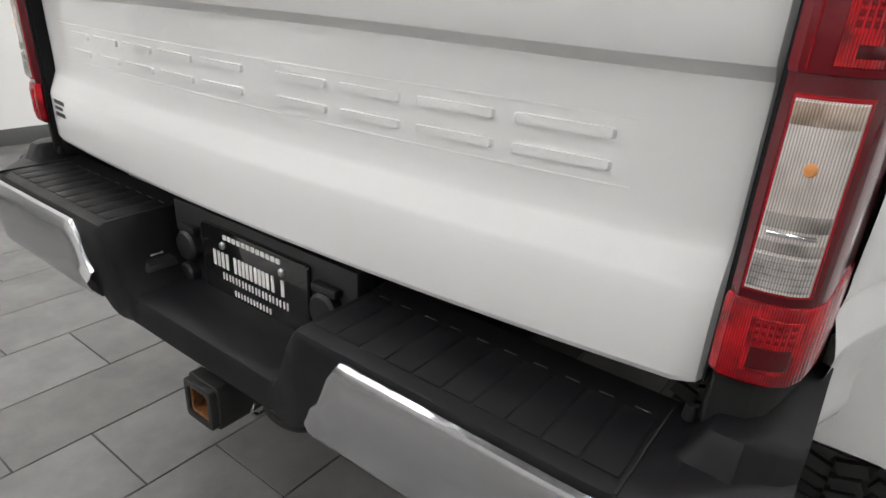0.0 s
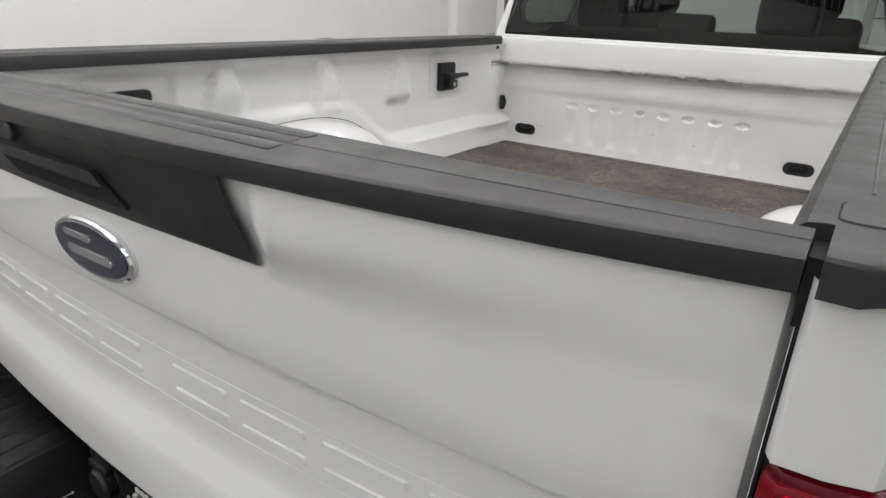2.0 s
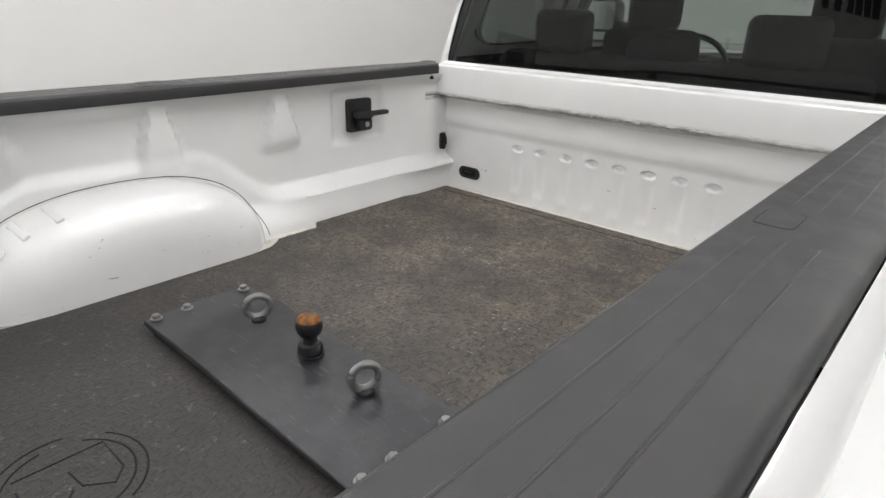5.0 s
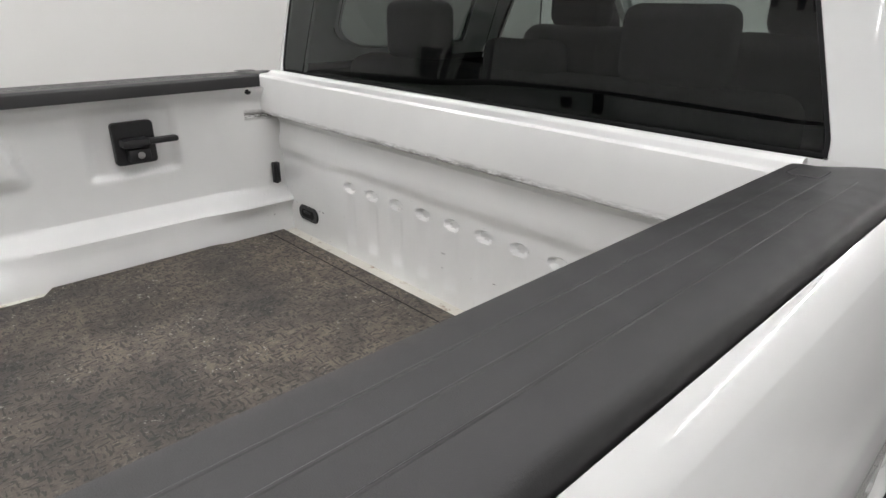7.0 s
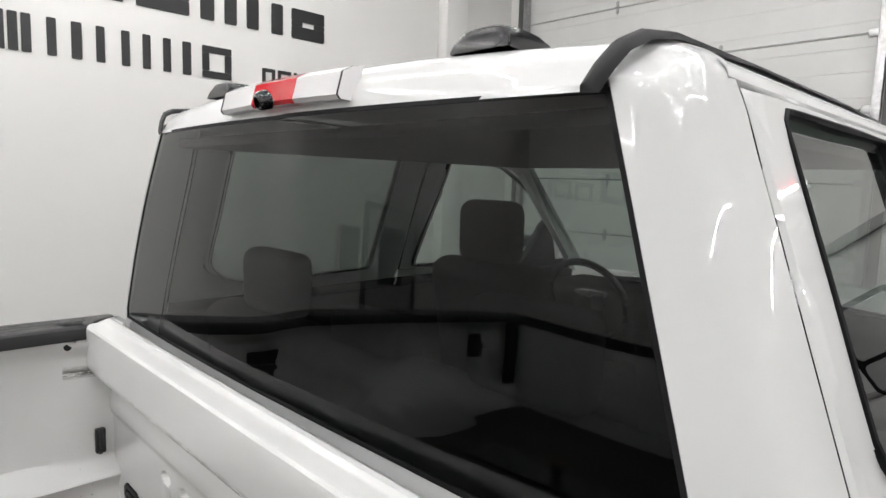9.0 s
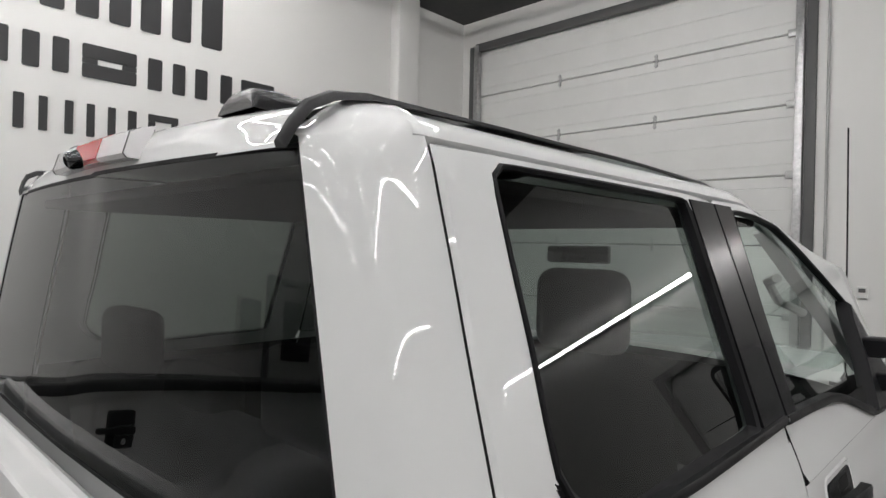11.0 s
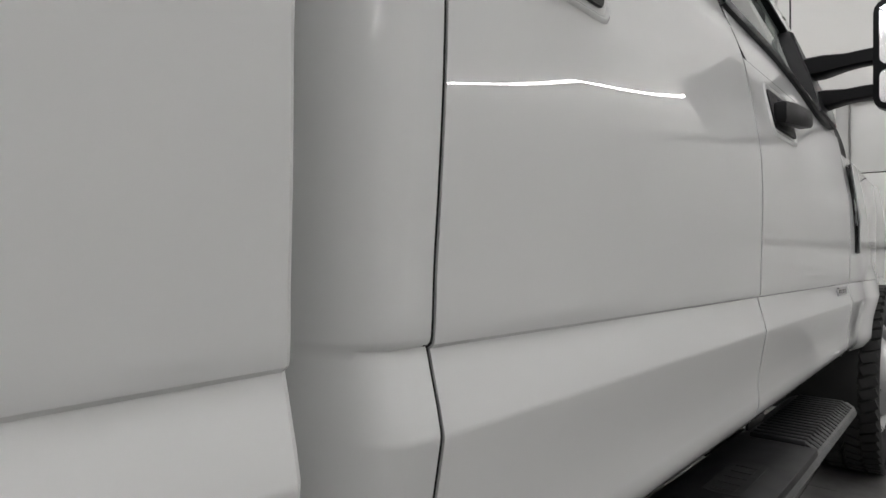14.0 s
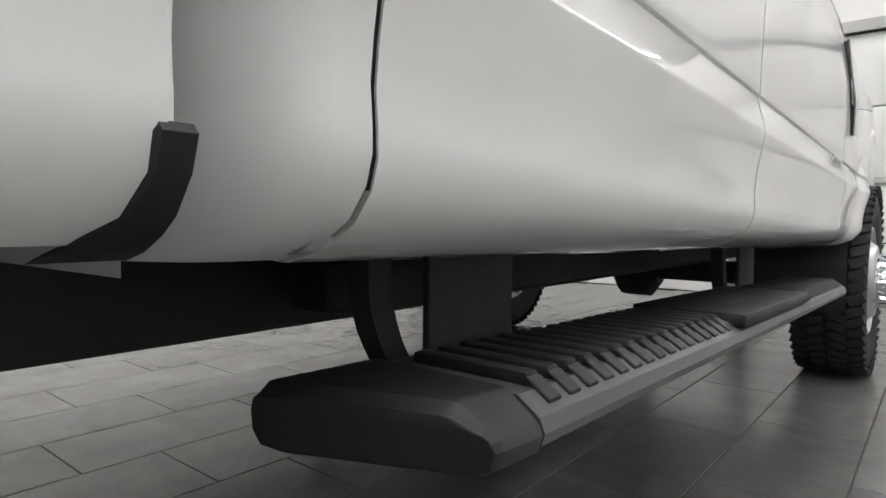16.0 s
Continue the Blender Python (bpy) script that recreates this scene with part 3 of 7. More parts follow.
big_sign("wall_sign", lambda u, v, h: Vector((XL + 0.001 + h, u, v)), 5.42, "large black three-line sign on the white showroom wall")
back_place = lambda u, v, h: Vector((-u, YB + 0.001 + h, v))
back_sign = thing("wall_sign", back_place(0.9, 3.3, 0), "large black one-line sign on the back wall", "wall sign")
sign_bars(back_sign, back_place, 3.05, 3.59, -2.75, [(9, 0.44), (2, 0.46), (4, 0.56), (4, 0.56), (1, 0.13), (2, 0.48), (2, 0.50), (2, 0.46), (2, 0.46), (9, 0.52)], 0.10, 0.12, print_black)
sign_bars(back_sign, back_place, 3.05, 3.37, 2.86, [(9, 0.36), (9, 0.38), (3, 0.56)], 0.07, 0.065, print_black)

# hung light grid of hexagons inside a long frame
hexgrid = thing("hexagon_light_grid", (-1.25, 0.0, CEIL), "hung grid of glowing hexagonal light tubes in a frame", "light grid")


def light_field(thing_ob, x0, x1, y0, y1, ha, cols, rows_n, ox, oy, spokes=()):
    """A rectangle of glowing tubes round whole hexagons of side ha, or round single spokes."""
    edges = set()
    for i in range(cols):
        for j in range(rows_n):
            cx, cy = ox + i * 1.5 * ha, oy + (j + 0.5 * (i % 2)) * math.sqrt(3) * ha
            pts = [(round(cx + ha * math.cos(k * math.pi / 3), 2), round(cy + ha * math.sin(k * math.pi / 3), 2)) for k in range(6)]
            for a, b in zip(pts, pts[1:] + pts[:1]):
                edges.add((min(a, b), max(a, b)))
    edges = list(spokes) + [e for e in sorted(edges) if all(x0 < p[0] < x1 and y0 < p[1] < y1 for p in e)]
    rim = [((x0, y0), (x0, y1)), ((x1, y0), (x1, y1)), ((x0 + 0.03, y0), (x1 - 0.03, y0)), ((x0 + 0.03, y1), (x1 - 0.03, y1))]
    for (ax, ay), (bx, by) in edges + rim:
        d = Vector((bx - ax, by - ay, 0))
        m = Matrix.Translation(((ax + bx) / 2, (ay + by) / 2, GRID_Z)) @ Matrix.Rotation(math.atan2(d.y, d.x), 4, "Z")
        bm = bmesh.new()
        rbox(bm, -d.length / 2 + 0.02, d.length / 2 - 0.02, -0.011, 0.011, -0.010, 0.010, 0.004, 1, m)
        part("light_tube", bm, glow, thing_ob)
    for x, y in [(x, y) for x in (x0, x1) for y in (y0, y1)]:
            bm = bmesh.new()
            tube(bm, [(x, y, GRID_Z + 0.010), (x, y, CEIL)], 0.003, 6)
            part("hanger", bm, galv, thing_ob)


light_field(hexgrid, -3.7, 1.2, -5.4, 5.4, 1.20, 2, 5, -2.4, -5.2)
hexgrid_small = thing("hexagon_light_grid", (4.6, 3.0, CEIL), "smaller hung rectangle of glowing light tubes with forked cross tubes", "light grid")
light_field(hexgrid_small, 1.5, 4.1, -0.6, 5.2, 0.80, 0, 0, 0, 0,
            [((3.1, 3.3), (1.52, 4.2)), ((3.1, 3.3), (4.08, 3.9)), ((3.1, 3.3), (3.1, 1.3)), ((3.1, 1.3), (1.52, 0.4)), ((3.1, 1.3), (4.08, 0.7))])
strip = thing("ceiling_light_strip", (6.4, 1.0, CEIL), "long hung glowing light strip beside the truck", "light strip")
bm = bmesh.new(); rbox(bm, 6.38, 6.42, -3.6, 5.4, GRID_Z - 0.012, GRID_Z + 0.012, 0.004, 1); part("light_tube", bm, glow, strip)
for y in (-3.4, 1.0, 5.2):
    bm = bmesh.new(); tube(bm, [(6.4, y, GRID_Z + 0.010), (6.4, y, CEIL)], 0.003, 6); part("hanger", bm, galv, strip)
# light bar added above the service door for the line mirrored in glass and paint
bar_light = thing("added_light_bar", (4.1, YF, 2.75), "long glowing light bar added on the end wall for the line mirrored in the truck's side", "wall light")
lean = Matrix.Translation((4.1, YF, 3.08)) @ Matrix.Rotation(-0.10, 4, "Y")
bm = bmesh.new(); rbox(bm, -2.3, 2.3, -0.06, 0.0, -0.03, 0.03, 0.006, 2, lean); part("housing", bm, trim_grey, bar_light)
bm = bmesh.new(); rbox(bm, -2.28, 2.28, -0.085, -0.061, -0.018, 0.018, 0.004, 2, lean); part("light_tube", bm, glow, bar_light)

# ---- the truck ----
truck = thing("pickup_truck", (0, 2.7, 0), "white crew-cab pickup truck with a long bed and dual rear wheels", "pickup truck")

# body side section: height -> half width
CAB = [(0.630, 0.90), (0.636, 0.925), (0.645, 0.95), (0.659, 0.974), (0.68, 0.991), (0.70, 0.9975), (0.716, 0.9978), (0.742, 0.9962), (0.77, 0.9988), (0.805, 1.0042),
       (0.835, 1.0092), (0.846, 1.0108), (0.849, 1.0110), (0.852, 1.0106), (0.87, 1.0065), (0.90, 0.9985), (0.907, 0.9966), (0.9135, 0.9948), (0.9170, 0.9990), (0.921, 1.0000), (0.936, 1.0008), (0.965, 1.001), (1.03, 1.003), (1.10, 1.004), (1.17, 1.002), (1.25, 0.991),
       (1.32, 0.976), (1.355, 0.9685), (1.38, 0.9615), (1.41, 0.9515), (1.44, 0.9395), (1.47, 0.927), (1.505, 0.9135), (1.60, 0.8797), (1.70, 0.8441), (1.80, 0.8085), (1.90, 0.7729), (1.97, 0.748), (1.99, 0.737)]
BOX = [(z, x) for z, x in CAB if z < 1.2] + [(1.25, 0.994), (1.32, 0.985), (1.37, 0.975), (1.40, 0.966), (1.42, 0.955), (1.432, 0.940)]


def smooth_table(tab):
    """A monotone cubic through a table: no kinks where the slope changes."""
    xs, ys = np.array([p[0] for p in tab]), np.array([p[1] for p in tab])
    h, d = np.diff(xs), np.diff(ys) / np.diff(xs)
    m = np.zeros(len(xs))
    m[0], m[-1] = d[0], d[-1]
    for i in range(1, len(xs) - 1):
        if d[i - 1] * d[i] > 0:
            w1, w2 = 2 * h[i] + h[i - 1], h[i] + 2 * h[i - 1]
            m[i] = (w1 + w2) / (w1 / d[i - 1] + w2 / d[i])

    def at(z):
        z = min(max(z, xs[0]), xs[-1])
        i = min(int(np.searchsorted(xs, z, "right")) - 1, len(xs) - 2)
        t = (z - xs[i]) / h[i]
        return float(ys[i] * (1 + 2 * t) * (1 - t) ** 2 + h[i] * m[i] * t * (1 - t) ** 2 + ys[i + 1] * t * t * (3 - 2 * t) + h[i] * m[i + 1] * t * t * (t - 1))
    return at


cab_x, bed_side_x = smooth_table(CAB), smooth_table(BOX)


def rake(y, z):
    """The lower body lines drop a little towards the front."""
    return -0.022 * max(0.0, y - 2.5) * (1 - smooth_step(1.1, 1.4, z))


def cab_point(s, y, z, inset=0.0):
    x = cab_x(z) - inset
    x -= 0.03 * smooth_step(4.9, 6.1, y)
    return (s * x, y, z + rake(y, z))


def side_panel(name, s, ya, yb, levels, parent, mat, x_of=None, ny=12, low=None, label="", ret=0.018, top=True):
    """A body panel between the lines ya(z) and yb(z), its rims turned inwards."""
    bm = bmesh.new()
    x_of = x_of or (lambda y, z: cab_point(1, y, z)[0])
    rows = []
    for z in levels:
        a, b = ya(z), yb(z)
        r = []
        for i in range(ny + 1):
            y = a + (b - a) * i / ny
            zz = max(z, low(y)) if low else z
            r.append(Vector((s * x_of(y, zz), y, zz + rake(y, zz))))
        rows.append(r)
    inn = lambda p, dy, dz: Vector((p.x - s * ret, p.y + dy, p.z + dz))
    e = 0.003
    full = [[inn(r[0], e, 0)] + r + [inn(r[-1], -e, 0)] for r in rows]
    full = [[inn(p, 0, e) for p in full[0]]] + full + ([[inn(p, 0, -e) for p in full[-1]]] if top else [])
    grid(bm, full)
    return part(name, bm, mat, parent, label, 28)


LEV = [z for z, x in CAB if 0.6 < z < 1.46]
LEV = sorted(set(LEV + [0.79, 0.82, 0.95, 0.985, 1.065, 1.135, 1.21, 1.285, 1.345, 1.395, 1.438] + [round(z, 3) for z in frange(1.12, 1.44, 22)] + [1.37, 1.455]))
LEV = [a for a, b in zip(LEV, LEV[1:] + [9]) if b - a > 0.0016 or a in (1.37, 1.455)]

# -- bed sides with the wide rear fenders
AY, AZ = 1.08, 0.415      # rear axle


def arch(yc, r, y, floor):
    d = abs(y - yc)
    return AZ + math.sqrt(r * r - d * d) if d < r else floor


def fender_top(y):
    """Height of the arched crease where the wide rear fender leaves the bed side."""
    d = abs(y - AY)
    top = 1.392 - 0.54 * max(0.0, min(d, 0.604) - 0.26) ** 2
    if d > 0.604:
        top -= 2.2 * (d - 0.604) + 9.0 * (d - 0.604) ** 2
    return top


def flare(y, z):
    h = min(1.0, max(0.0, (fender_top(y) - z) / 0.14))
    return 0.20 * math.sin(math.pi / 2 * h) ** 0.85


def box_x(y, z):
    return bed_side_x(z) - 0.095 * (1 - smooth_step(0.14, 0.50, y))


def bed_x(y, z):
    x = bed_side_x(z)
    x -= 0.095 * (1 - smooth_step(0.14, 0.50, y))
    return x + flare(y, z)


BED_LEV = sorted([z for z, x in BOX if z > 0.6 and not 1.0 < z < 1.395] + [0.79, 0.82, 0.95, 0.45, 0.5, 0.55] + frange(1.005, 1.398, 40))
for s in (1, -1):
    bm = bmesh.new()
    ys = sorted(set([round(v, 4) for v in frange(0.16, 2.478, 62)] + frange(AY + 0.46, AY + 0.70, 22) + [AY - 0.46, AY + 0.46, AY - 0.458, AY + 0.458]))
    rows = []
    for z in BED_LEV:
        r = []
        for y in ys:
            floor = 0.646 if abs(y - AY) > 0.72 else 0.646 - 0.12 * (1 - smooth_step(0.5, 0.72, abs(y - AY)))
            zz = max(z, arch(AY, 0.46, y, floor))
            r.append(Vector((s * box_x(y, zz), y, zz)))
        rows.append(r)
    inn = lambda p, d=0.03, dz=0.0: Vector((p.x - s * d, p.y, p.z + dz))
    rows = [[inn(p, 0.05) for p in rows[0]]] + rows
    edge = lambda z: 2.486 + 0.022 * smooth_step(1.10, 1.34, z)
    rows = [[Vector((p.x, p.y + (edge(p.z) - 0.006 - 2.478) * smooth_step(2.3, 2.478, p.y), p.z)) for p in r] for r in rows]
    rows = [r + [Vector((r[-1].x - s * 0.004, edge(r[-1].z) - 0.001, r[-1].z)), Vector((r[-1].x - s * 0.012, edge(r[-1].z), r[-1].z)), Vector((s * 0.80, edge(r[-1].z), r[-1].z))] for r in rows]
    grid(bm, rows)
    bed_side = part("bed_side", bm, paint, truck, "glossy white bed side with a wide rear fender", 26)

    # wide rear fender
    bm = bmesh.new()
    rows = []
    for y in frange(AY - 0.755, AY + 0.755, 96):
        low = max(0.53 + 0.09 * smooth_step(0.46, 0.755, AY - y), arch(AY, 0.46, y, 0.53))
        top = max(fender_top(y), low + 0.02)
        r = []
        for k in frange(0, 1, 26):
            z = top - (top - low) * k ** 1.7
            r.append(Vector((s * (box_x(y, z) - 0.001 + flare(y, z)), y, z)))
        r.append(r[-1] + Vector((-s * 0.04, 0, 0.004)))
        rows.append(r)
    shut = lambda r: [Vector((s * min(abs(p.x), box_x(p.y, p.z) - 0.002), p.y, p.z)) for p in r]
    rows = [shut(rows[0])] + rows + [shut(rows[-1])]
    grid(bm, rows)
    part("rear_fender", bm, paint, bed_side, "wide flared white rear fender", 35)
    # rear corner above and behind the tail lamp
    plan = [(0.8055, 0.16), (0.8055, -0.014), (0.810, -0.024), (0.84, -0.022), (0.866, -0.014), (0.882, 0.006), (0.891, 0.045), (0.899, 0.09), (0.908, 0.16), (0.918, 0.2)]
    bm = bmesh.new()
    grid(bm, [[(s * x, y, z) for x, y in plan] for z in (1.308, 1.38, 1.42, 1.436)])
    part("bed_corner", bm, paint, bed_side, sharp=30)
    bm = bmesh.new()
    grid(bm, [[(s * (x - 0.028 if x > 0.82 else x), y + 0.030 if y < 0.1 else y, z) for x, y in plan] for z in (0.70, 0.874)])
    part("corner_filler", bm, plastic, bed_side, "black plastic filler below the tail lamp", sharp=30)
    bm = bmesh.new()
    inner = [(x - 0.012 if x > 0.82 else x + 0.006, y + 0.012) for x, y in plan]
    grid(bm, [[(s * x, y, z) for x, y in inner] for z in (0.8, 1.4)])
    part("lamp_pocket", bm, gap_dark, bed_side)
    bm = bmesh.new()
    rbox(bm, s * 0.8026, s * 0.8052, -0.006, 0.16, 0.85, 1.428, 0)
    rbox(bm, s * 0.8000, s * 0.8082, -0.012, 0.0268, 1.400, 1.446, 0)
    rbox(bm, s * 0.8064, s * 0.8095, -0.0135, 0.05, 0.878, 1.304, 0)
    part("gap_seal", bm, seal, bed_side)

    # tail lamp in three fields
    lamp = group("tail_lamp", truck, "red tail lamp with a clear reversing field")
    bm = bmesh.new()
    lplan = [(0.809, 0.02), (0.809, -0.014), (0.818, -0.024), (0.845, -0.023), (0.866, -0.017), (0.882, -0.003), (0.891, 0.02), (0.895, 0.06), (0.899, 0.12), (0.902, 0.17)]

    def lamp_field(name, z0, z1, i0, i1, proud, mat, lab=""):
        b = bmesh.new()
        sel = lplan[i0:i1]
        cx, cy = 0.86, 0.08
        def out(p, k):
            d = Vector((p[0] - cx, p[1] - cy)).normalized()
            return (s * (p[0] + d.x * k), p[1] + d.y * k)
        rows = []
        for z, k in ((z0, proud - 0.008), (z0 + 0.003, proud - 0.002), (z0 + 0.008, proud), ((z0 + z1) / 2, proud + 0.001), (z1 - 0.008, proud), (z1 - 0.003, proud - 0.002), (z1, proud - 0.008)):
            rows.append([(*out(p, k), z) for p in sel])
        grid(b, rows)
        return part(name, b, mat, lamp, lab, 30)
    lamp_field("housing", 0.876, 1.306, 0, len(lplan), 0.0, dark_red)
    on_lamp = lambda u, v, h: Vector((s * u, interp([(q[0], q[1]) for q in lplan[1:7]], u) - h, v))

    def lens(name, u0, u1, z0, z1, r, base, thick, mat, under_part=None, lab=""):
        b = bmesh.new()
        us = [u0, u0 + 0.0008] + frange(u0, u1, 9)[1:-1] + [u1 - 0.0008, u1]
        grid(b, [[on_lamp(u, v, base + (h if u0 < u < u1 else 0.0)) for u in us] for v, h in ((z0, 0.0), (z0 + 0.0012, thick), ((z0 + z1) / 2, thick), (z1 - 0.0012, thick), (z1, 0.0))])
        return part(name, b, mat, under_part or lamp, lab, 30)
    # stop lens: side window and reflector, its shaded facets painted as dark tiles
    stop = lamp_field("stop_field", 1.190, 1.298, 1, len(lplan), 0.004, stop_red, "smoked red stop lens with a bright red reflector")
    lens("lens_rim", 0.8225, 0.8240, 1.196, 1.290, 0.001, 0.0046, 0.0015, red_lens, stop)
    lens("lens_rim", 0.8225, 0.8800, 1.2895, 1.2915, 0.001, 0.0046, 0.0015, red_lens, stop)
    lens("reflector", 0.842, 0.8805, 1.200, 1.272, 0.008, 0.0046, 0.0022, stop_glow, stop, "bright red stop reflector")
    for iu in range(5):
        for iv in range(4):
            lens("facet", 0.850 + iu * 0.0060, 0.8538 + iu * 0.0060, 1.232 + iv * 0.0085, 1.2375 + iv * 0.0085, 0.001, 0.0069, 0.0006, deep_red, stop)
    lens("facet", 0.856, 0.876, 1.208, 1.219, 0.001, 0.0069, 0.0006, core_red, stop)
    # reversing lens: bright frame, ribbed clear lens, bowl, bulb and step behind it
    lens("lens_frame", 0.8190, 0.8800, 0.984, 1.176, 0.009, 0.0005, 0.0030, frame_red)
    clear = lens("reversing_field", 0.8215, 0.8775, 0.988, 1.172, 0.008, 0.0036, 0.0040, clear_lens, None, "clear ribbed reversing lens")
    lens("lower_band", 0.8225, 0.8765, 0.992, 1.028, 0.004, 0.0078, 0.0012, ribbed_dark, clear, "fine dark ribs low in the lens")
    lens("bright_step", 0.828, 0.870, 1.046, 1.051, 0.002, 0.0078, 0.0016, chrome, clear)
    # grey and brown strips paint the reflector's darker bands onto the lens
    lens("lens_shade", 0.8225, 0.8765, 1.054, 1.070, 0.006, 0.0078, 0.0008, lens_grey, clear)
    lens("lens_shade", 0.8225, 0.8765, 1.030, 1.042, 0.004, 0.0078, 0.0008, lens_grey, clear)
    lens("lens_shade", 0.8225, 0.8765, 1.150, 1.170, 0.006, 0.0078, 0.0006, brown_lens, clear)
    for i in range(5):
        lens("cross_rib", 0.8235, 0.8755, 0.9935 + 0.0068 * i, 0.9955 + 0.0068 * i, 0.001, 0.0091, 0.0006, lens_grey, clear)
    b = bmesh.new()
    c = on_lamp(0.848, 1.112, 0.0068)
    lathe(b, c, (0, -1, 0), [(0, 0.0068), (0.0012, 0.006), (0.0022, 0.003)], 14)
    part("bulb", b, amber, clear, "amber bulb behind the clear lens")
    # lower turn lens: a grid of dark tiles over a dark core, reflector shading as colour
    turn = lamp_field("turn_field", 0.880, 0.976, 1, len(lplan), 0.005, turn_red, "bright red lower lens")
    lens("reflector", 0.836, 0.882, 0.897, 0.960, 0.012, 0.0052, 0.0016, stop_glow, turn, "red round-cornered reflector")
    lens("core", 0.842, 0.878, 0.903, 0.928, 0.012, 0.0070, 0.0008, core_red, turn, "deep red core of the reflector")
    for iu in range(6):
        for iv in range(3):
            lens("facet", 0.842 + iu * 0.0062, 0.8460 + iu * 0.0062, 0.934 + iv * 0.0085, 0.9395 + iv * 0.0085, 0.001, 0.0068, 0.0006, deep_red, turn)

    # wheel well lining and rail cap
    bm = bmesh.new()
    rows = [[(s * x, AY - 0.455 * math.cos(a), AZ + 0.455 * math.sin(a)) for x in (0.62, 0.9, 1.2)] for a in frange(0.5, math.pi + 0.2, 24)]
    rows = [[(q[0] if abs(q[0]) < 1.1 else s * (bed_x(q[1], max(0.6, q[2])) - 0.02), q[1], q[2]) for q in r] for r in rows]
    grid(bm, rows)
    part("wheel_well", bm, under, bed_side)

    bm = bmesh.new()
    # fine raised ribs run along the flat top
    sect = [(0.800, 1.408), (0.784, 1.411), (0.783, 1.440), (0.786, 1.450), (0.793, 1.4555), (0.803, 1.457)]
    for xr in (0.826, 0.857, 0.889):
        sect += [(xr - 0.0018, 1.457), (xr - 0.0008, 1.4577), (xr + 0.0008, 1.4577), (xr + 0.0018, 1.457)]
    sect += [(0.910, 1.4566), (0.920, 1.4555), (0.9265, 1.454), (0.9315, 1.451), (0.935, 1.4465), (0.937, 1.440), (0.938, 1.432), (0.936, 1.424)]
    rows = []
    for y, dip, k in ((-0.034, 0.0045, 1), (-0.0325, 0.002, 1), (-0.029, 0.0008, 1), (-0.022, 0.0, 1), (-0.012, 0.0, 1), (0.0, 0, 1), (0.015, 0, 1), (0.0275, 0, 1), (0.0277, 0, 1), (0.0995, 0, 1), (0.1005, 0, 1), (0.128, 0, 1), (0.1285, 0, 0), (0.4, 0, 0), (1.128, 0, 0), (1.1285, 0, 1), (1.280, 0, 1), (1.2805, 0, 0), (2.15, 0, 0), (2.25, 0, 0), (2.30, 0, 0), (2.36, 0, 0), (2.3605, 0, 1), (2.40, 0, 1), (2.44, 0, 1), (2.470, 0.0005, 1), (2.476, 0.002, 1), (2.478, 0.005, 1)):
        r = []
        for x, z in sect:
            zz = min(z, 1.457) if k else z
            xx = x if y > 0.0276 else max(x, 0.8085)
            wide = 0.137 - 0.055 * (1 - smooth_step(0.0, 0.3, y))
            if y < 0.03:
                wide -= 0.060 * (1 - math.sqrt(max(0.0, 1 - ((0.03 - y) / 0.0645) ** 2)))
            if y < 0.1:
                xx = max(xx, 0.8085 if y < 0.0276 else 0.0)
                xx = 0.8085 + (xx - 0.8085) * (wide - 0.0085) / 0.1285 if xx > 0.8085 else xx
            elif x > 0.85:
                xx = 0.85 + (x - 0.85) * (wide - 0.05) / 0.087
            zz -= 0.008 if s < 0 and zz > 1.426 else 0.0
            if zz > 1.42:
                zz -= 0.003 * smooth_step(2.15, 2.44, y) * smooth_step(0.84, 0.925, x)
            # the front end sweeps outwards to a low tip
            yy = y
            if y > 2.361:
                yy = 2.361 + (y - 2.361) * (2.410 + 0.075 * smooth_step(0.815, 0.900, xx) - 2.361) / 0.117
            r.append((s * xx, yy, max(zz, 1.434) - dip if y < 0.05 else zz - dip if zz > 1.42 else zz))
        rows.append(r)
    vs, _ = grid(bm, rows)
    bm.faces.new(vs[0]); bm.faces.new(vs[-1])
    rail = part("rail_cap", bm, rail_plastic, bed_side, "textured dark grey plastic bed rail cap", 28)
    bm = bmesh.new()
    rbox(bm, s * 0.79, s * 0.926, 2.36, 2.484, 1.40, 1.440, 0.003)
    part("rail_end", bm, paint, bed_side, "white sheet-metal end below the rail cap")
    for y0, y1, x1 in ((0.036, 0.094, 0.853), (1.172, 1.246, 0.853), (2.330, 2.390, 0.852)):
        bm = bmesh.new()
        grid(bm, [[(s * u, v, 1.4572 + h) for u, v in rrect(0.808 + k, x1 - k, y0 + k, y1 - k, 0.010, 4)] for h, k in ((0, 0), (0.0004, 0.0002), (0.0004, 0.0011), (0.0, 0.0013))], True)
        part("pocket_seam", bm, gap_dark, rail)
        bm = bmesh.new()
        prism(bm, rrect(0.8094, x1 - 0.0014, y0 + 0.0014, y1 - 0.0014, 0.009, 4), lambda u, v, h: Vector((s * u, v, 1.4571 + h)), 0.0010, 0.0008)
        part("pocket_cover", bm, rail_plastic, rail)

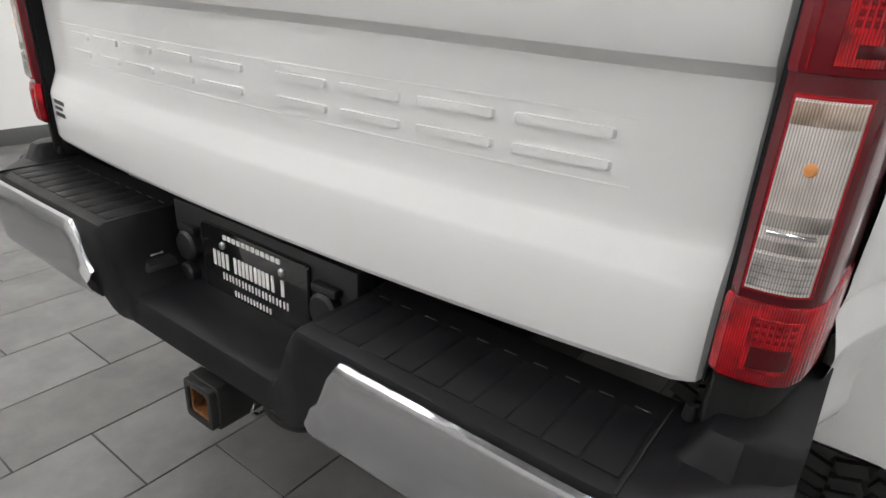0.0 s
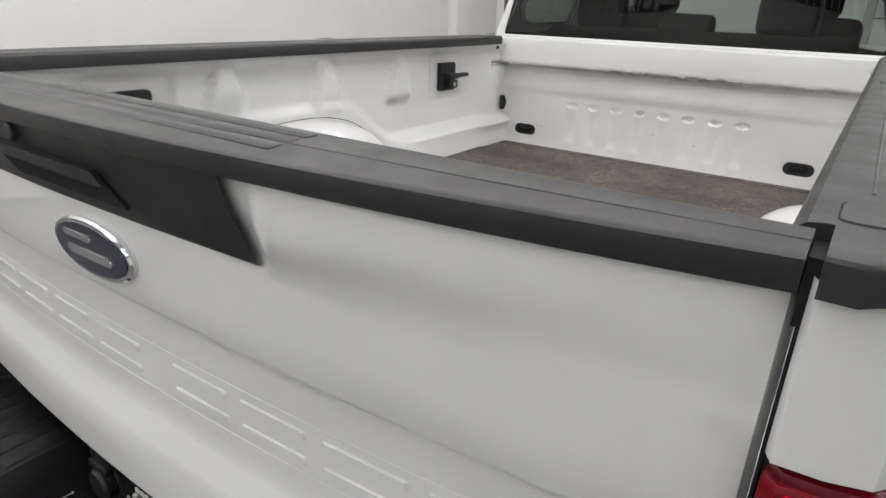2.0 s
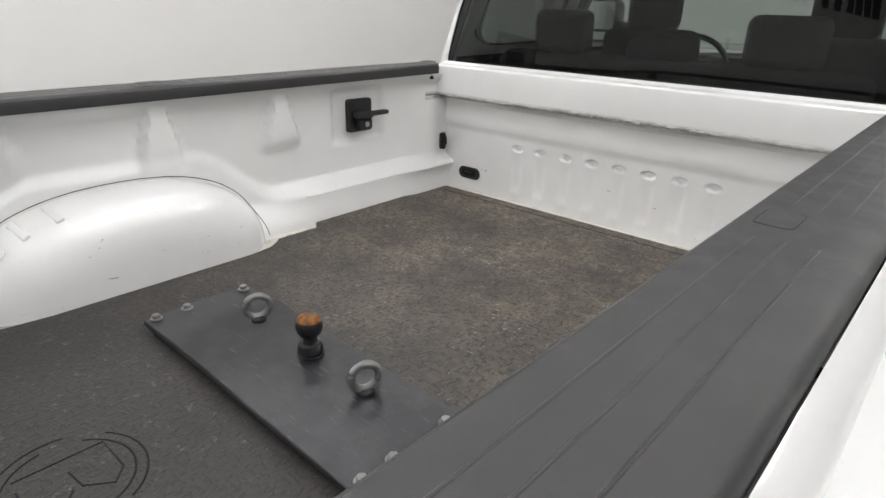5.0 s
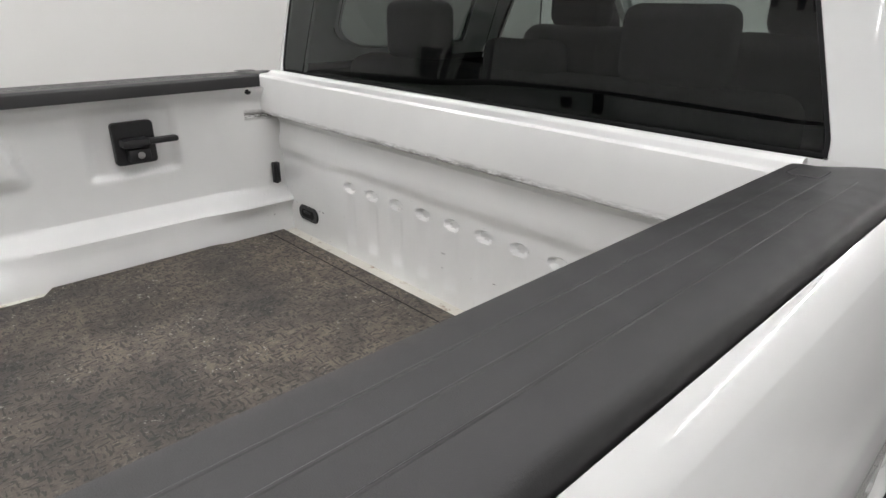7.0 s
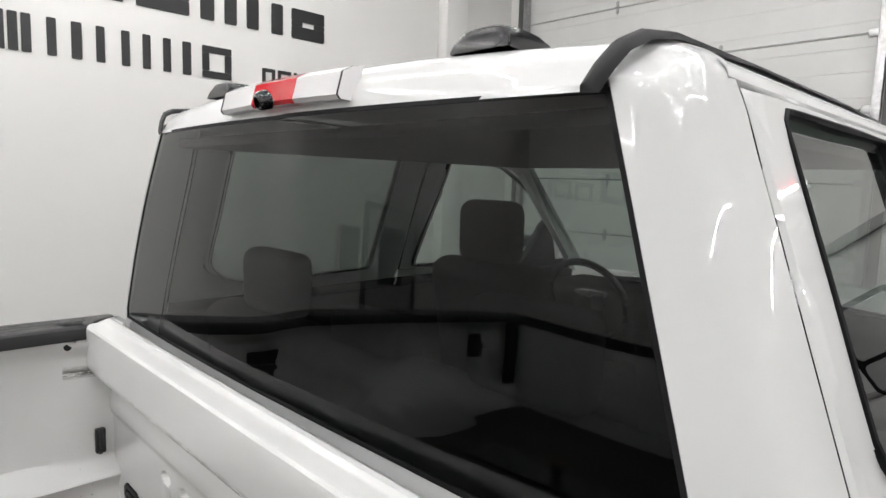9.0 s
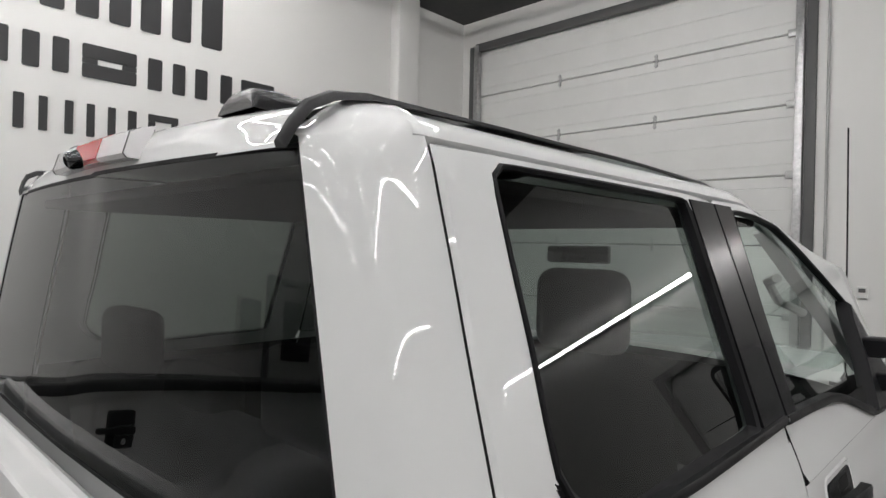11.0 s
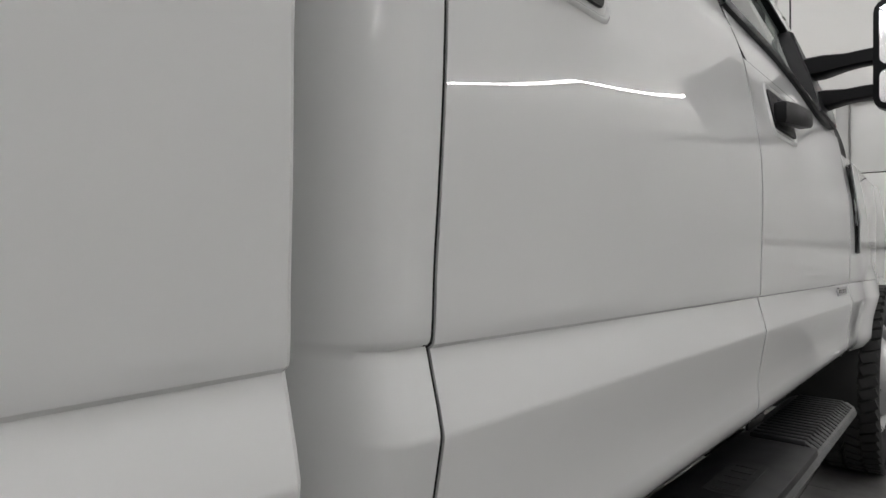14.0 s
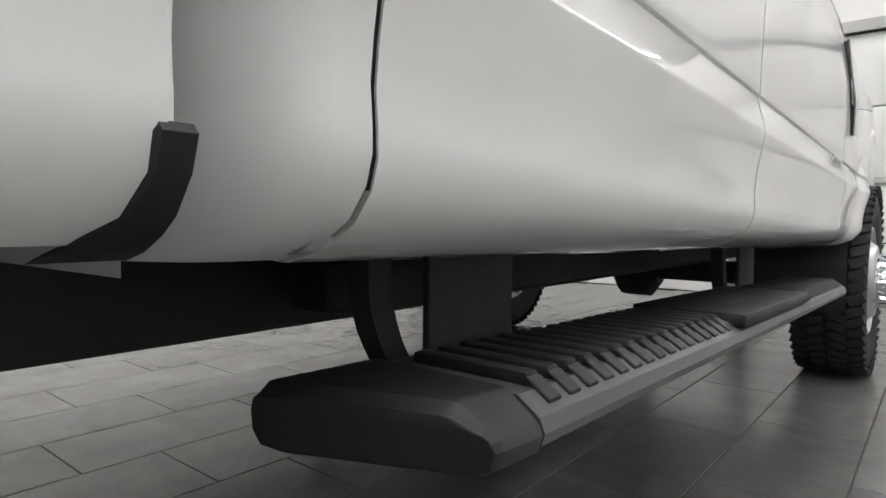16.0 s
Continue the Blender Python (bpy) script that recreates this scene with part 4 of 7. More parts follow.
    # inner wall of the bed
    def inner_x(y, z):
        da = abs(y - 1.08)
        ledge = 1.052 + 0.175 * (1 - smooth_step(0.22, 0.52, da))
        low = 0.752 + 0.012 * smooth_step(0.93, 1.0, z) + 0.058 * (1 - smooth_step(0.36, 0.66, da)) * smooth_step(0.94, 1.04, z)
        t = smooth_step(ledge - 0.025, ledge + 0.02, z)
        x = low * (1 - t) + 0.842 * t
        for yc, w0, w1, z0 in ((0.78, 0.085, 0.038, 1.275), (1.21, 0.075, 0.036, 1.235), (1.63, 0.092, 0.034, 1.200)):
            half = w0 + (w1 - w0) * smooth_step(z0, 1.40, z)
            x -= 0.030 * (1 - smooth_step(1.355, 1.395, z)) * (1 - smooth_step(half * 0.6, half, abs(y - yc))) * smooth_step(z0 - (0.012 if yc > 1.5 else 0.07), z0 + 0.035, z)
        for yc in (0.49, 1.99):
            x += 0.016 * (1 - smooth_step(0.11, 0.135, abs(y - yc))) * smooth_step(1.17, 1.19, z) * (1 - smooth_step(1.37, 1.39, z)) * t
        x -= 0.05 * smooth_step(2.22, 2.40, y) * t
        x -= 0.025 * smooth_step(2.1, 2.30, y) * smooth_step(0.99, 1.04, z) * (1 - t)
        x -= 0.03 * smooth_step(1.36, 1.41, z)
        return x
    bm = bmesh.new()
    zs = frange(0.915, 1.0, 5) + frange(1.02, 1.41, 46)
    ys = frange(0.06, 2.45, 190)
    grid(bm, [[(s * inner_x(y, z), y, z) for y in ys] for z in zs])
    wall = part("bed_inner_wall", bm, bed_paint, truck, "white painted pressed-steel inner bed wall", 40)

    # wheel housing
    bm = bmesh.new()
    rows = []
    for x, k in ((0.86, 1.0), (0.80, 0.998), (0.765, 0.985), (0.735, 0.955), (0.71, 0.91), (0.688, 0.85), (0.670, 0.77), (0.657, 0.67), (0.650, 0.52), (0.648, 0.3), (0.648, 0.0)):
        rows.append([(s * (x - (0.03 if s > 0 else 0.0)), 1.06 - 0.43 * k * (abs(math.cos(a)) ** 0.85) * (1 if math.cos(a) > 0 else -1), 0.925 + 0.258 * k * math.sin(a) ** 0.9) for a in frange(0.0001, math.pi - 0.0001, 40)])
    grid(bm, rows)
    house = part("wheel_housing", bm, bed_paint, truck, "rounded glossy white wheel housing, lightly scratched", 40)
    for a in (0.28, 0.50, 0.72, 0.94, 1.18):
        bm = bmesh.new()
        c = Vector((s * 0.752, 1.06 - 0.417 * math.cos(a) ** 0.85, 0.925 + 0.2495 * math.sin(a) ** 0.9))
        rbox(bm, -0.048, 0.040, -0.011, 0.011, -0.004, 0.004, 0.0038, 3, Matrix.Translation(c) @ Matrix.Rotation((math.pi / 2 - a) * 0.9, 4, "X") @ Matrix.Rotation(s * -0.30 * math.sin(a) , 4, "Y"))
        part("pressed_rib", bm, bed_paint, house)
    bm = bmesh.new()
    arc = [(1.06 - 0.44 * (abs(math.cos(a)) ** 0.85) * (1 if math.cos(a) > 0 else -1), 0.925 + 0.266 * math.sin(a) ** 0.9) for a in frange(0.02, math.pi - 0.02, 40)]
    tube(bm, [(s * (min(inner_x(y, z), 0.86) - 0.0005), y, z) for y, z in arc], 0.0012, 6)
    part("housing_seam", bm, gap_dark, house)

    # tie-down brackets
    for yc in (0.487, 1.995):
        br = group("tie_down_bracket", truck, "black locking tie-down bracket bolted to the bed wall")
        bm = bmesh.new()
        prism(bm, rrect(yc - 0.058, yc + 0.058, 1.212, 1.336, 0.01, 3), lambda u, v, h: Vector((s * (0.856 - h), u, v)), 0.022, 0.004)
        part("back_plate", bm, plastic, br)
        bm = bmesh.new()
        rbox(bm, s * 0.79, s * 0.836, yc - 0.045, yc + 0.03, 1.268, 1.292, 0.006)
        rbox(bm, s * 0.795, s * 0.825, yc + 0.02, yc + 0.115, 1.272, 1.289, 0.006)
        rbox(bm, s * 0.80, s * 0.836, yc - 0.03, yc + 0.03, 1.225, 1.262, 0.005)
        part("cleat", bm, plastic, br)
        bm = bmesh.new()
        lathe(bm, (s * 0.802, yc + 0.002, 1.244), (-s, 0, 0), [(0, 0.011), (0.004, 0.010), (0.006, 0.006)], 14)
        part("lock", bm, brushed, br)
    # solid near-black disc painting the dark inside of a drain hole
    bm = bmesh.new()
    lathe(bm, (s * 0.785, 2.338, 1.398), (-s, 0, 0), [(0, 0.009), (0.008, 0.009)], 14)
    part("drain_hole_shade", bm, gap_dark, wall)
    bm = bmesh.new()
    tube(bm, [(s * (0.772 - 0.016 * math.sin(a)), 2.405, 1.125 + 0.032 * math.cos(a)) for a in frange(0, math.pi, 9)], 0.006, 8)
    rbox(bm, s * 0.768, s * 0.785, 2.395, 2.42, 1.09, 1.16, 0.004)
    part("tie_ring", bm, plastic, wall, "small black tie-down ring")

# -- header panel at the front of the bed
bm = bmesh.new()
hp = [(2.446, 0.915), (2.447, 0.95), (2.447, 0.958), (2.447, 0.966), (2.447, 0.975), (2.447, 1.0), (2.447, 1.05), (2.447, 1.10), (2.447, 1.122), (2.447, 1.127), (2.447, 1.132), (2.447, 1.137), (2.447, 1.143), (2.447, 1.148), (2.447, 1.152), (2.447, 1.156), (2.447, 1.160), (2.447, 1.164), (2.447, 1.168), (2.447, 1.176), (2.446, 1.186), (2.440, 1.198), (2.437, 1.210), (2.438, 1.235), (2.444, 1.262), (2.445, 1.290), (2.438, 1.308), (2.415, 1.317), (2.393, 1.321), (2.386, 1.327), (2.384, 1.345), (2.384, 1.40), (2.384, 1.432), (2.3855, 1.441), (2.390, 1.4465), (2.398, 1.4485), (2.424, 1.4495), (2.430, 1.4515), (2.436, 1.4565), (2.445, 1.458), (2.453, 1.455), (2.458, 1.447), (2.460, 1.40)]
flutes = [-0.405 + 0.111 * i for i in range(8)]
rows = []
for y, z in hp:
    r = []
    for x in frange(-0.80, 0.80, 281):
        d = 0.0
        if 0.93 < z < 1.21:
            for f in flutes:
                w = abs(x - f)
                side = 1 - smooth_step(0.012, 0.032, w)
                if side <= 0:
                    continue
                # a faint long flute under a short deep slot, with a raised foot
                d = 0.32 * side * smooth_step(0.955, 0.990, z) * (1 - smooth_step(1.10, 1.122, z))
                d += 1 - smooth_step(0.70, 1.08, math.hypot(w / 0.027, (z - 1.143) / 0.0145))
                d -= 0.42 * side * smooth_step(0.935, 0.955, z) * (1 - smooth_step(0.958, 0.985, z))
        r.append((x, y + 0.013 * d, z))
    rows.append(r)
grid(bm, rows)
header = part("header_panel", bm, bed_paint, truck, "scuffed white pressed-steel front bed panel", 22)
for x in (-0.65, 0.615):
    bm = bmesh.new()
    prism(bm, rrect(x - 0.058, x + 0.058, 0.972, 1.024, 0.025, 5), lambda u, v, h: Vector((u, 2.448 - h, v)), 0.006, 0.003)
    ov = part("tie_down_plate", bm, plastic, header, "black oval tie-down recess")
    # near-black sheet on the plate stands for the shaded hollow
    bm = bmesh.new()
    prism(bm, rrect(x - 0.038, x + 0.038, 0.984, 1.012, 0.013, 5), lambda u, v, h: Vector((u, 2.4417 - h, v)), 0.001)
    part("recess", bm, gap_dark, ov)
    bm = bmesh.new()
    rbox(bm, x - 0.02, x + 0.02, 2.437, 2.4405, 1.000, 1.008, 0.001)
    part("tie_bar", bm, plastic, ov)

# -- bed floor and the pan below it
bm = bmesh.new()
rbox(bm, -0.80, 0.80, 0.025, 2.46, 0.86, 0.92, 0)
part("bed_floor", bm, rusty_white, truck, "white painted steel bed floor")

# -- tailgate, slightly crowned
def cap_edge(x):
    """Rear edge of the cap along the tailgate top."""
    return -0.090 + 0.072 * (x / 0.79) ** 2


def crown(x):
    return -0.050 + 0.044 * (x / 0.8) ** 2


TG = [(0.012, 0.842), (0.009, 0.838), (0.004, 0.840), (0.000, 0.848), (-0.001, 0.90), (0.0, 0.955), (0.003, 0.963), (0.018, 0.998), (0.0215, 1.006), (0.022, 1.03), (0.0215, 1.10), (0.021, 1.17), (0.020, 1.186), (0.012, 1.194), (0.003, 1.201), (0.0, 1.208), (-0.002, 1.25), (-0.003, 1.30), (-0.003, 1.309), (-0.003, 1.314), (-0.003, 1.318), (-0.003, 1.322), (-0.002, 1.328), (-0.001, 1.334), (0.000, 1.345), (0.001, 1.36), (0.002, 1.375), (0.003, 1.39), (0.004, 1.412), (0.004, 1.4225)]
bm = bmesh.new()
xs = sorted([-0.802, -0.8, -0.796, -0.788] + frange(-0.77, 0.77, 45) + [0.788, 0.796, 0.8, 0.802] + [q * k for q in (0.328, 0.343, 0.358, 0.37) for k in (-1, 1)])
rows = []
for d, z in TG:
    r = []
    for x in xs:
        e = abs(x)
        rim = 0.012 * smooth_step(0.796, 0.802, e) + 0.003 * smooth_step(0.785, 0.797, e)
        # the top flares out over a soft crease, more abruptly beside the handle panel
        beside = smooth_step(0.335, 0.368, e)
        swell = (1 - beside) * smooth_step(1.325, 1.432, z) + beside * smooth_step(1.308, 1.380 + 0.02 * smooth_step(0.35, 0.7, e), z)
        scoop = min(0.0, cap_edge(x) + 0.012 - crown(x) - 0.004 - 0.004 * beside * (1 - smooth_step(0.77, 0.802, e))) * swell
        r.append((x, crown(x) + d + rim + scoop, z + (0.006 * smooth_step(0.77, 0.802, e) if z < 0.85 else -0.008 * smooth_step(0.15, 0.8, e) if 1.15 < z < 1.22 else 0)))
    rows.append(r)
grid(bm, rows)
rbox(bm, -0.795, 0.795, 0.0185, 0.024, 0.845, 1.405, 0.002)
tailgate = part("tailgate", bm, paint, truck, "closed white tailgate with a pressed lettering panel", 24)


def tg_y(x, z):
    return crown(x) + interp([(b, a) for a, b in TG[3:]], z)


# raised pressed panel rim and the pressed characters as plain bars
bm = bmesh.new()
for z in (1.048, 1.126):
    tube(bm, [(x, tg_y(x, z) + 0.0018, z) for x in frange(-0.715, 0.68, 30)], 0.0026, 6)
part("pressed_panel_rim", bm, paint, tailgate)
u = -0.64
for w in (0.112, 0.112, 0.112, 0.112, 0.118, None, 0.112, 0.112, 0.118, 0.125):
    if w is None:
        u += 0.055
        continue
    bm = bmesh.new()
    at = lambda a, v, h: Vector((a, tg_y(a, v) + 0.002 - h, v))
    prism(bm, rrect(u, u + w, 1.1, 1.113, 0.004, 2), at, 0.0056, 0.003)
    prism(bm, rrect(u, u + w, 1.064, 1.076, 0.004, 2), at, 0.0056, 0.003)
    part("pressed_bar", bm, paint, tailgate)
    u += w + 0.026

# dark handle panel, shade of the latch recess, lock and the cap along the top
bm = bmesh.new()
hx = frange(-0.385, 0.385, 25)
rows = []
for z, k, d in ((1.325, 0.338, 0.0), (1.327, 0.343, 0.005), (1.332, 0.344, 0.010), (1.36, 0.334, 0.018), (1.39, 0.327, 0.028), (1.425, 0.325, 0.038), (1.434, 0.325, 0.038)):
    rows.append([(t / 0.385 * k, tg_y(t / 0.385 * k, min(z, 1.41)) - d, z) for t in hx])
vs, _ = grid(bm, rows)
handle_panel = part("handle_panel", bm, plastic, tailgate, "dark grey plastic handle panel", 30)
# no hollow is cut: a near-black plate paints the shade under the lever
bm = bmesh.new()
at = lambda a, v, h: Vector((a, tg_y(a, v) - 0.0122 - 0.30 * max(0.0, v - 1.335) - h, v))
prism(bm, [(-0.20, 1.385), (0.10, 1.385), (0.135, 1.345), (-0.14, 1.345)], at, 0.003, 0.001)
part("latch_recess_shade", bm, gap_dark, handle_panel)
bm = bmesh.new()
prism(bm, [(-0.195, 1.389), (0.095, 1.389), (0.11, 1.372), (-0.185, 1.372)], at, 0.012, 0.004)
part("latch_lever", bm, plastic, handle_panel, "black pull lever")
bm = bmesh.new()
lathe(bm, (-0.09, tg_y(-0.09, 1.41) - 0.036, 1.408), (0, -1, 0), [(0, 0.013), (0.006, 0.012), (0.008, 0.009)], 18)
part("lock", bm, plastic, handle_panel, "round black lock")
bm = bmesh.new()
rows = []
for x in frange(-0.799, 0.799, 41):
    b0 = crown(x)
    lift = 0.004 * (1 - smooth_step(0.37, 0.45, abs(x)))
    f = cap_edge(x)
    mid = f * 0.45 + 0.006
    rows.append([(x, y, z) for y, z in ((max(f + 0.02, b0 + 0.004), 1.4225), (f + 0.006, 1.4215), (f + 0.001, 1.4228), (f - 0.001, 1.4265), (f - 0.002, 1.4425), (f - 0.0015, 1.4455), (f + 0.001, 1.4473), (f + 0.005, 1.4483), (mid - 0.0012, 1.4527), (mid - 0.0006, 1.4519), (mid + 0.0006, 1.4519), (mid + 0.0012, 1.4529), (0.016, 1.4545), (0.0225, 1.4537), (0.0255, 1.449), (0.0255, 1.40))])
vs, _ = grid(bm, rows)
bm.faces.new(vs[0]); bm.faces.new(vs[-1])
part("tailgate_cap", bm, rail_plastic, tailgate, "textured dark grey plastic cap along the tailgate top", 28)

for y0, y1 in ((-0.052, -0.033), (-0.028, -0.010), (-0.005, 0.013)):
    bm = bmesh.new()
    rib = rrect(-0.372, 0.372, y0, y1, 0.004, 3)
    top_at = lambda x, y: interp([(-0.09, 1.4478), (0.016, 1.4545)], y) + 0.0005
    grid(bm, [[(x * k, yc + (y - yc) * k2, top_at(x, y) + h) for x, y in rib] for h, k, k2, yc in ((-0.002, 1.0, 1.0, (y0 + y1) / 2), (0.0006, 1.0, 1.0, (y0 + y1) / 2), (0.0014, 0.9975, 0.88, (y0 + y1) / 2))], True)
    bm.faces.new([v for v in bm.verts][-len(rib):])
    part("cap_rib", bm, rail_plastic, tailgate, sharp=40)

# oval badge as plain shapes
ring = [(0.012 + 0.098 * math.cos(a), 1.264 + 0.0415 * math.sin(a)) for a in frange(0, 2 * math.pi, 41)[:-1]]
bm = bmesh.new()
prism(bm, ring, lambda a, v, h: Vector((a, tg_y(a, v) + 0.001 - h, v)), 0.010, 0.003)
badge = part("oval_badge", bm, chrome, tailgate, "oval badge with a bright rim and dark blue field")
bm = bmesh.new()
prism(bm, [(0.012 + (a - 0.012) * 0.91, 1.264 + (v - 1.264) * 0.83) for a, v in ring], lambda a, v, h: Vector((a, tg_y(a, v) - 0.0088 - h, v)), 0.0012, 0.0004)
part("badge_field", bm, badge_blue, badge)
bm = bmesh.new()
prism(bm, rrect(-0.045, 0.065, 1.25, 1.262, 0.005, 3), lambda a, v, h: Vector((a, tg_y(a, v) - 0.0098 - h, v)), 0.0015, 0.0005)
prism(bm, rrect(-0.05, 0.02, 1.274, 1.283, 0.004, 3), lambda a, v, h: Vector((a, tg_y(a, v) - 0.0098 - h, v)), 0.0015, 0.0005)
part("badge_bar", bm, chrome, badge)
bm = bmesh.new()
for z0, z1, w in ((0.935, 0.945, 0.09), (0.921, 0.929, 0.07), (0.905, 0.915, 0.085)):
    prism(bm, rrect(-0.765, -0.765 + w * 0.75, z0, z1, 0.002, 2), lambda a, v, h: Vector((a, tg_y(a, v) - 0.0003 - h, v)), 0.0006)
part("dealer_sticker", bm, print_black, tailgate, "small black dealer sticker")

# -- rear bumper
def step_top(x):
    e = abs(x)
    return 0.785 - 0.135 * (1 - smooth_step(0.205, 0.295, e))


bumper = group("rear_bumper", truck, "black plastic step bumper with bright steel face plates")
bm = bmesh.new()
rows = []
for x in sorted(frange(-0.92, 0.92, 133) + [q * t for q in frange(0.795, 0.834, 12) for t in (1, -1)]):
    e = abs(x)
    zt = step_top(x)
    sweep = 0.10 * smooth_step(0.72, 0.92, e) ** 2
    yb = -0.163 + sweep + 0.012 * (1 - smooth_step(0.2, 0.3, e))
    zb = 0.585 + 0.05 * smooth_step(0.25, 0.35, e)
    yf = 0.035 if e < 0.80 else 0.035 + 0.165 * smooth_step(0.80, 0.86, e)
    up = 0.040 * smooth_step(0.798, 0.832, e) - 0.012 * smooth_step(0.88, 0.92, e)
    pad = max(-0.048 + 0.05 * smooth_step(0.875, 0.92, e) ** 2, yb + 0.05)
    rows.append([(x, yf, zt - 0.03 + up), (x, yf, zt + 0.004 + up), (x, yf - 0.03, zt + up), (x, pad + 0.012, zt + up), (x, pad + 0.004, zt + up * 0.94), (x, pad - 0.004, zt + up * 0.72), (x, pad - 0.014, zt + up * 0.22), (x, pad - 0.019, zt + 0.001), (x, min(pad - 0.02, yb + 0.05), zt), (x, yb + 0.018, zt - 0.001), (x, yb + 0.006, zt - 0.006), (x, yb, zt - 0.016), (x, yb - 0.004, max(zb + 0.01, zt - 0.06)), (x, yb, zb + 0.006), (x, yb + 0.02, zb), (x, 0.0, zb)])
vs, _ = grid(bm, rows)
bm.faces.new(vs[0]); bm.faces.new(vs[-1])
cover = part("step_cover", bm, satin_black, bumper, "textured black plastic step cover", 30)
for s in (1, -1):
    for i in range(10):
        x = 0.325 + 0.047 * i
        bm = bmesh.new()
        rbox(bm, s * (x - 0.0216), s * (x + 0.0216), -0.135, -0.012, 0.782, 0.7864, 0.0012)
        part("tread_rib", bm, satin_black, cover)
        bm = bmesh.new()
        rbox(bm, s * (x - 0.010), s * (x + 0.010), -0.008, -0.0055, 0.7835, 0.7872, 0.001)
        part("tread_mark", bm, rail_plastic, cover)
    bm = bmesh.new()
    rbox(bm, s * 0.7745, s * 0.7775, -0.16, 0.02, 0.781, 0.7875, 0)
    part("seam", bm, gap_dark, cover)
    # bright face plate, wrapped round the corner
    bm = bmesh.new()
    rows = []
    for x in frange(0.33, 0.90, 30):
        sweep = 0.10 * smooth_step(0.72, 0.92, x) ** 2
        yb = -0.163 + sweep - 0.008
        top = 0.772 - 0.10 * (1 - smooth_step(0.33, 0.39, x))
        rows.append([(s * x, yb + 0.006, top), (s * x, yb - 0.002, top - 0.003), (s * x, yb - 0.006, top - 0.012), (s * x, yb - 0.013, (top + 0.63) / 2), (s * x, yb - 0.006, 0.628), (s * x, yb + 0.012, 0.612), (s * x, yb + 0.05, 0.606)])
    grid(bm, rows)
    part("face_plate", bm, satin_chrome, bumper, "satin bright steel bumper face")
# plate carrier, plate, sockets and lamps
bm = bmesh.new()
rbox(bm, -0.27, 0.27, -0.012, 0.03, 0.60, 0.812, 0.006)
carrier = part("plate_carrier", bm, plastic, bumper)
bm = bmesh.new()
prism(bm, rrect(-0.160, 0.160, 0.627, 0.792, 0.008, 3), lambda u, v, h: Vector((u, -0.013 - h, v)), 0.008, 0.003)
plate = part("licence_plate_frame", bm, gloss_black, bumper, "black dealer plate in a black frame")


def bar(u0, u1, v0, v1):
    b = bmesh.new()
    prism(b, rrect(u0, u1, v0, v1, 0.002, 2), lambda u, v, h: Vector((u, -0.0212 - h, v)), 0.001)
    return part("printed_bar", b, print_white, plate)


for i in range(12):
    bar(-0.085 + i * 0.0145, -0.085 + i * 0.0145 + 0.011, 0.7715, 0.782)
for u0, w, strokes in ((-0.122, 0.036, 3), (-0.081, 0.034, 2), (-0.042, 0.044, 4), (0.007, 0.044, 4), (0.056, 0.012, 1), (0.075, 0.034, 1)):
    for k in range(strokes):
        a0 = u0 + (w - 0.0085) * (k / (strokes - 1) if strokes > 1 else 0.4)
        bar(a0, a0 + 0.0085, 0.708, 0.742)
for u0, v0, h, n_, w in ((-0.095, 0.683, 0.016, 10, 0.0205), (-0.06, 0.656, 0.013, 6, 0.0195)):
    for i in range(n_):
        bar(u0 + i * w, u0 + i * w + 0.0045, v0, v0 + h)
        bar(u0 + i * w + 0.0095, u0 + i * w + 0.014, v0, v0 + h)
for i in range(10):
    bar(-0.055 + i * 0.0115, -0.055 + i * 0.0115 + 0.009, 0.638, 0.649)
for x in (-0.089, 0.089):
    bm = bmesh.new()
    lathe(bm, (x, -0.021, 0.757), (0, -1, 0), [(0, 0.0085), (0.003, 0.008), (0.005, 0.005)], 6)
    part("plate_screw", bm, brushed, plate)
for x in (-0.205, 0.205):
    bm = bmesh.new()
    lathe(bm, (x, -0.012, 0.725), (0, -1, 0), [(0, 0.034), (0.018, 0.033), (0.024, 0.028), (0.026, 0.0)], 20)
    rbox(bm, x - 0.03, x + 0.03, -0.03, -0.012, 0.755, 0.772, 0.004)
    if x < 0:
        lathe(bm, (x - 0.01, -0.012, 0.66), (0, -1, 0), [(0, 0.024), (0.018, 0.023), (0.022, 0.018)], 18)
    part("trailer_socket", bm, plastic, bumper, "round black trailer socket with a cover")
for s in (1, -1):
    m = Matrix.Translation((s * 0.255, -0.072, 0.712)) @ Matrix.Rotation(s * -0.95, 4, "Y") @ Matrix.Translation((0, 0, -0.009))
    bm = bmesh.new()
    rbox(bm, -0.042, 0.042, -0.036, 0.036, -0.012, 0.012, 0.006, 2, m)
    box = part("step_lamp", bm, plastic, bumper, "square recessed bumper lamp")
    # flat near-black sheet on the box, painting the shade of its recess
    bm = bmesh.new()
    rbox(bm, -0.03, 0.03, -0.026, 0.026, 0.0125, 0.0132, 0, 1, m)
    part("lamp_recess_shade", bm, gap_dark, box)
    bm = bmesh.new()
    rbox(bm, -0.020, 0.010, -0.016, 0.012, 0.0134, 0.0150, 0.001, 1, m)
    part("lamp_lens", bm, lens_grey, box)
    bm = bmesh.new()
    lathe(bm, (s * 0.80, -0.005, 0.80), (0, 0, 1), [(0, 0.009), (0.014, 0.008), (0.018, 0.006)], 14)
    part("rubber_stop", bm, seal, bumper)
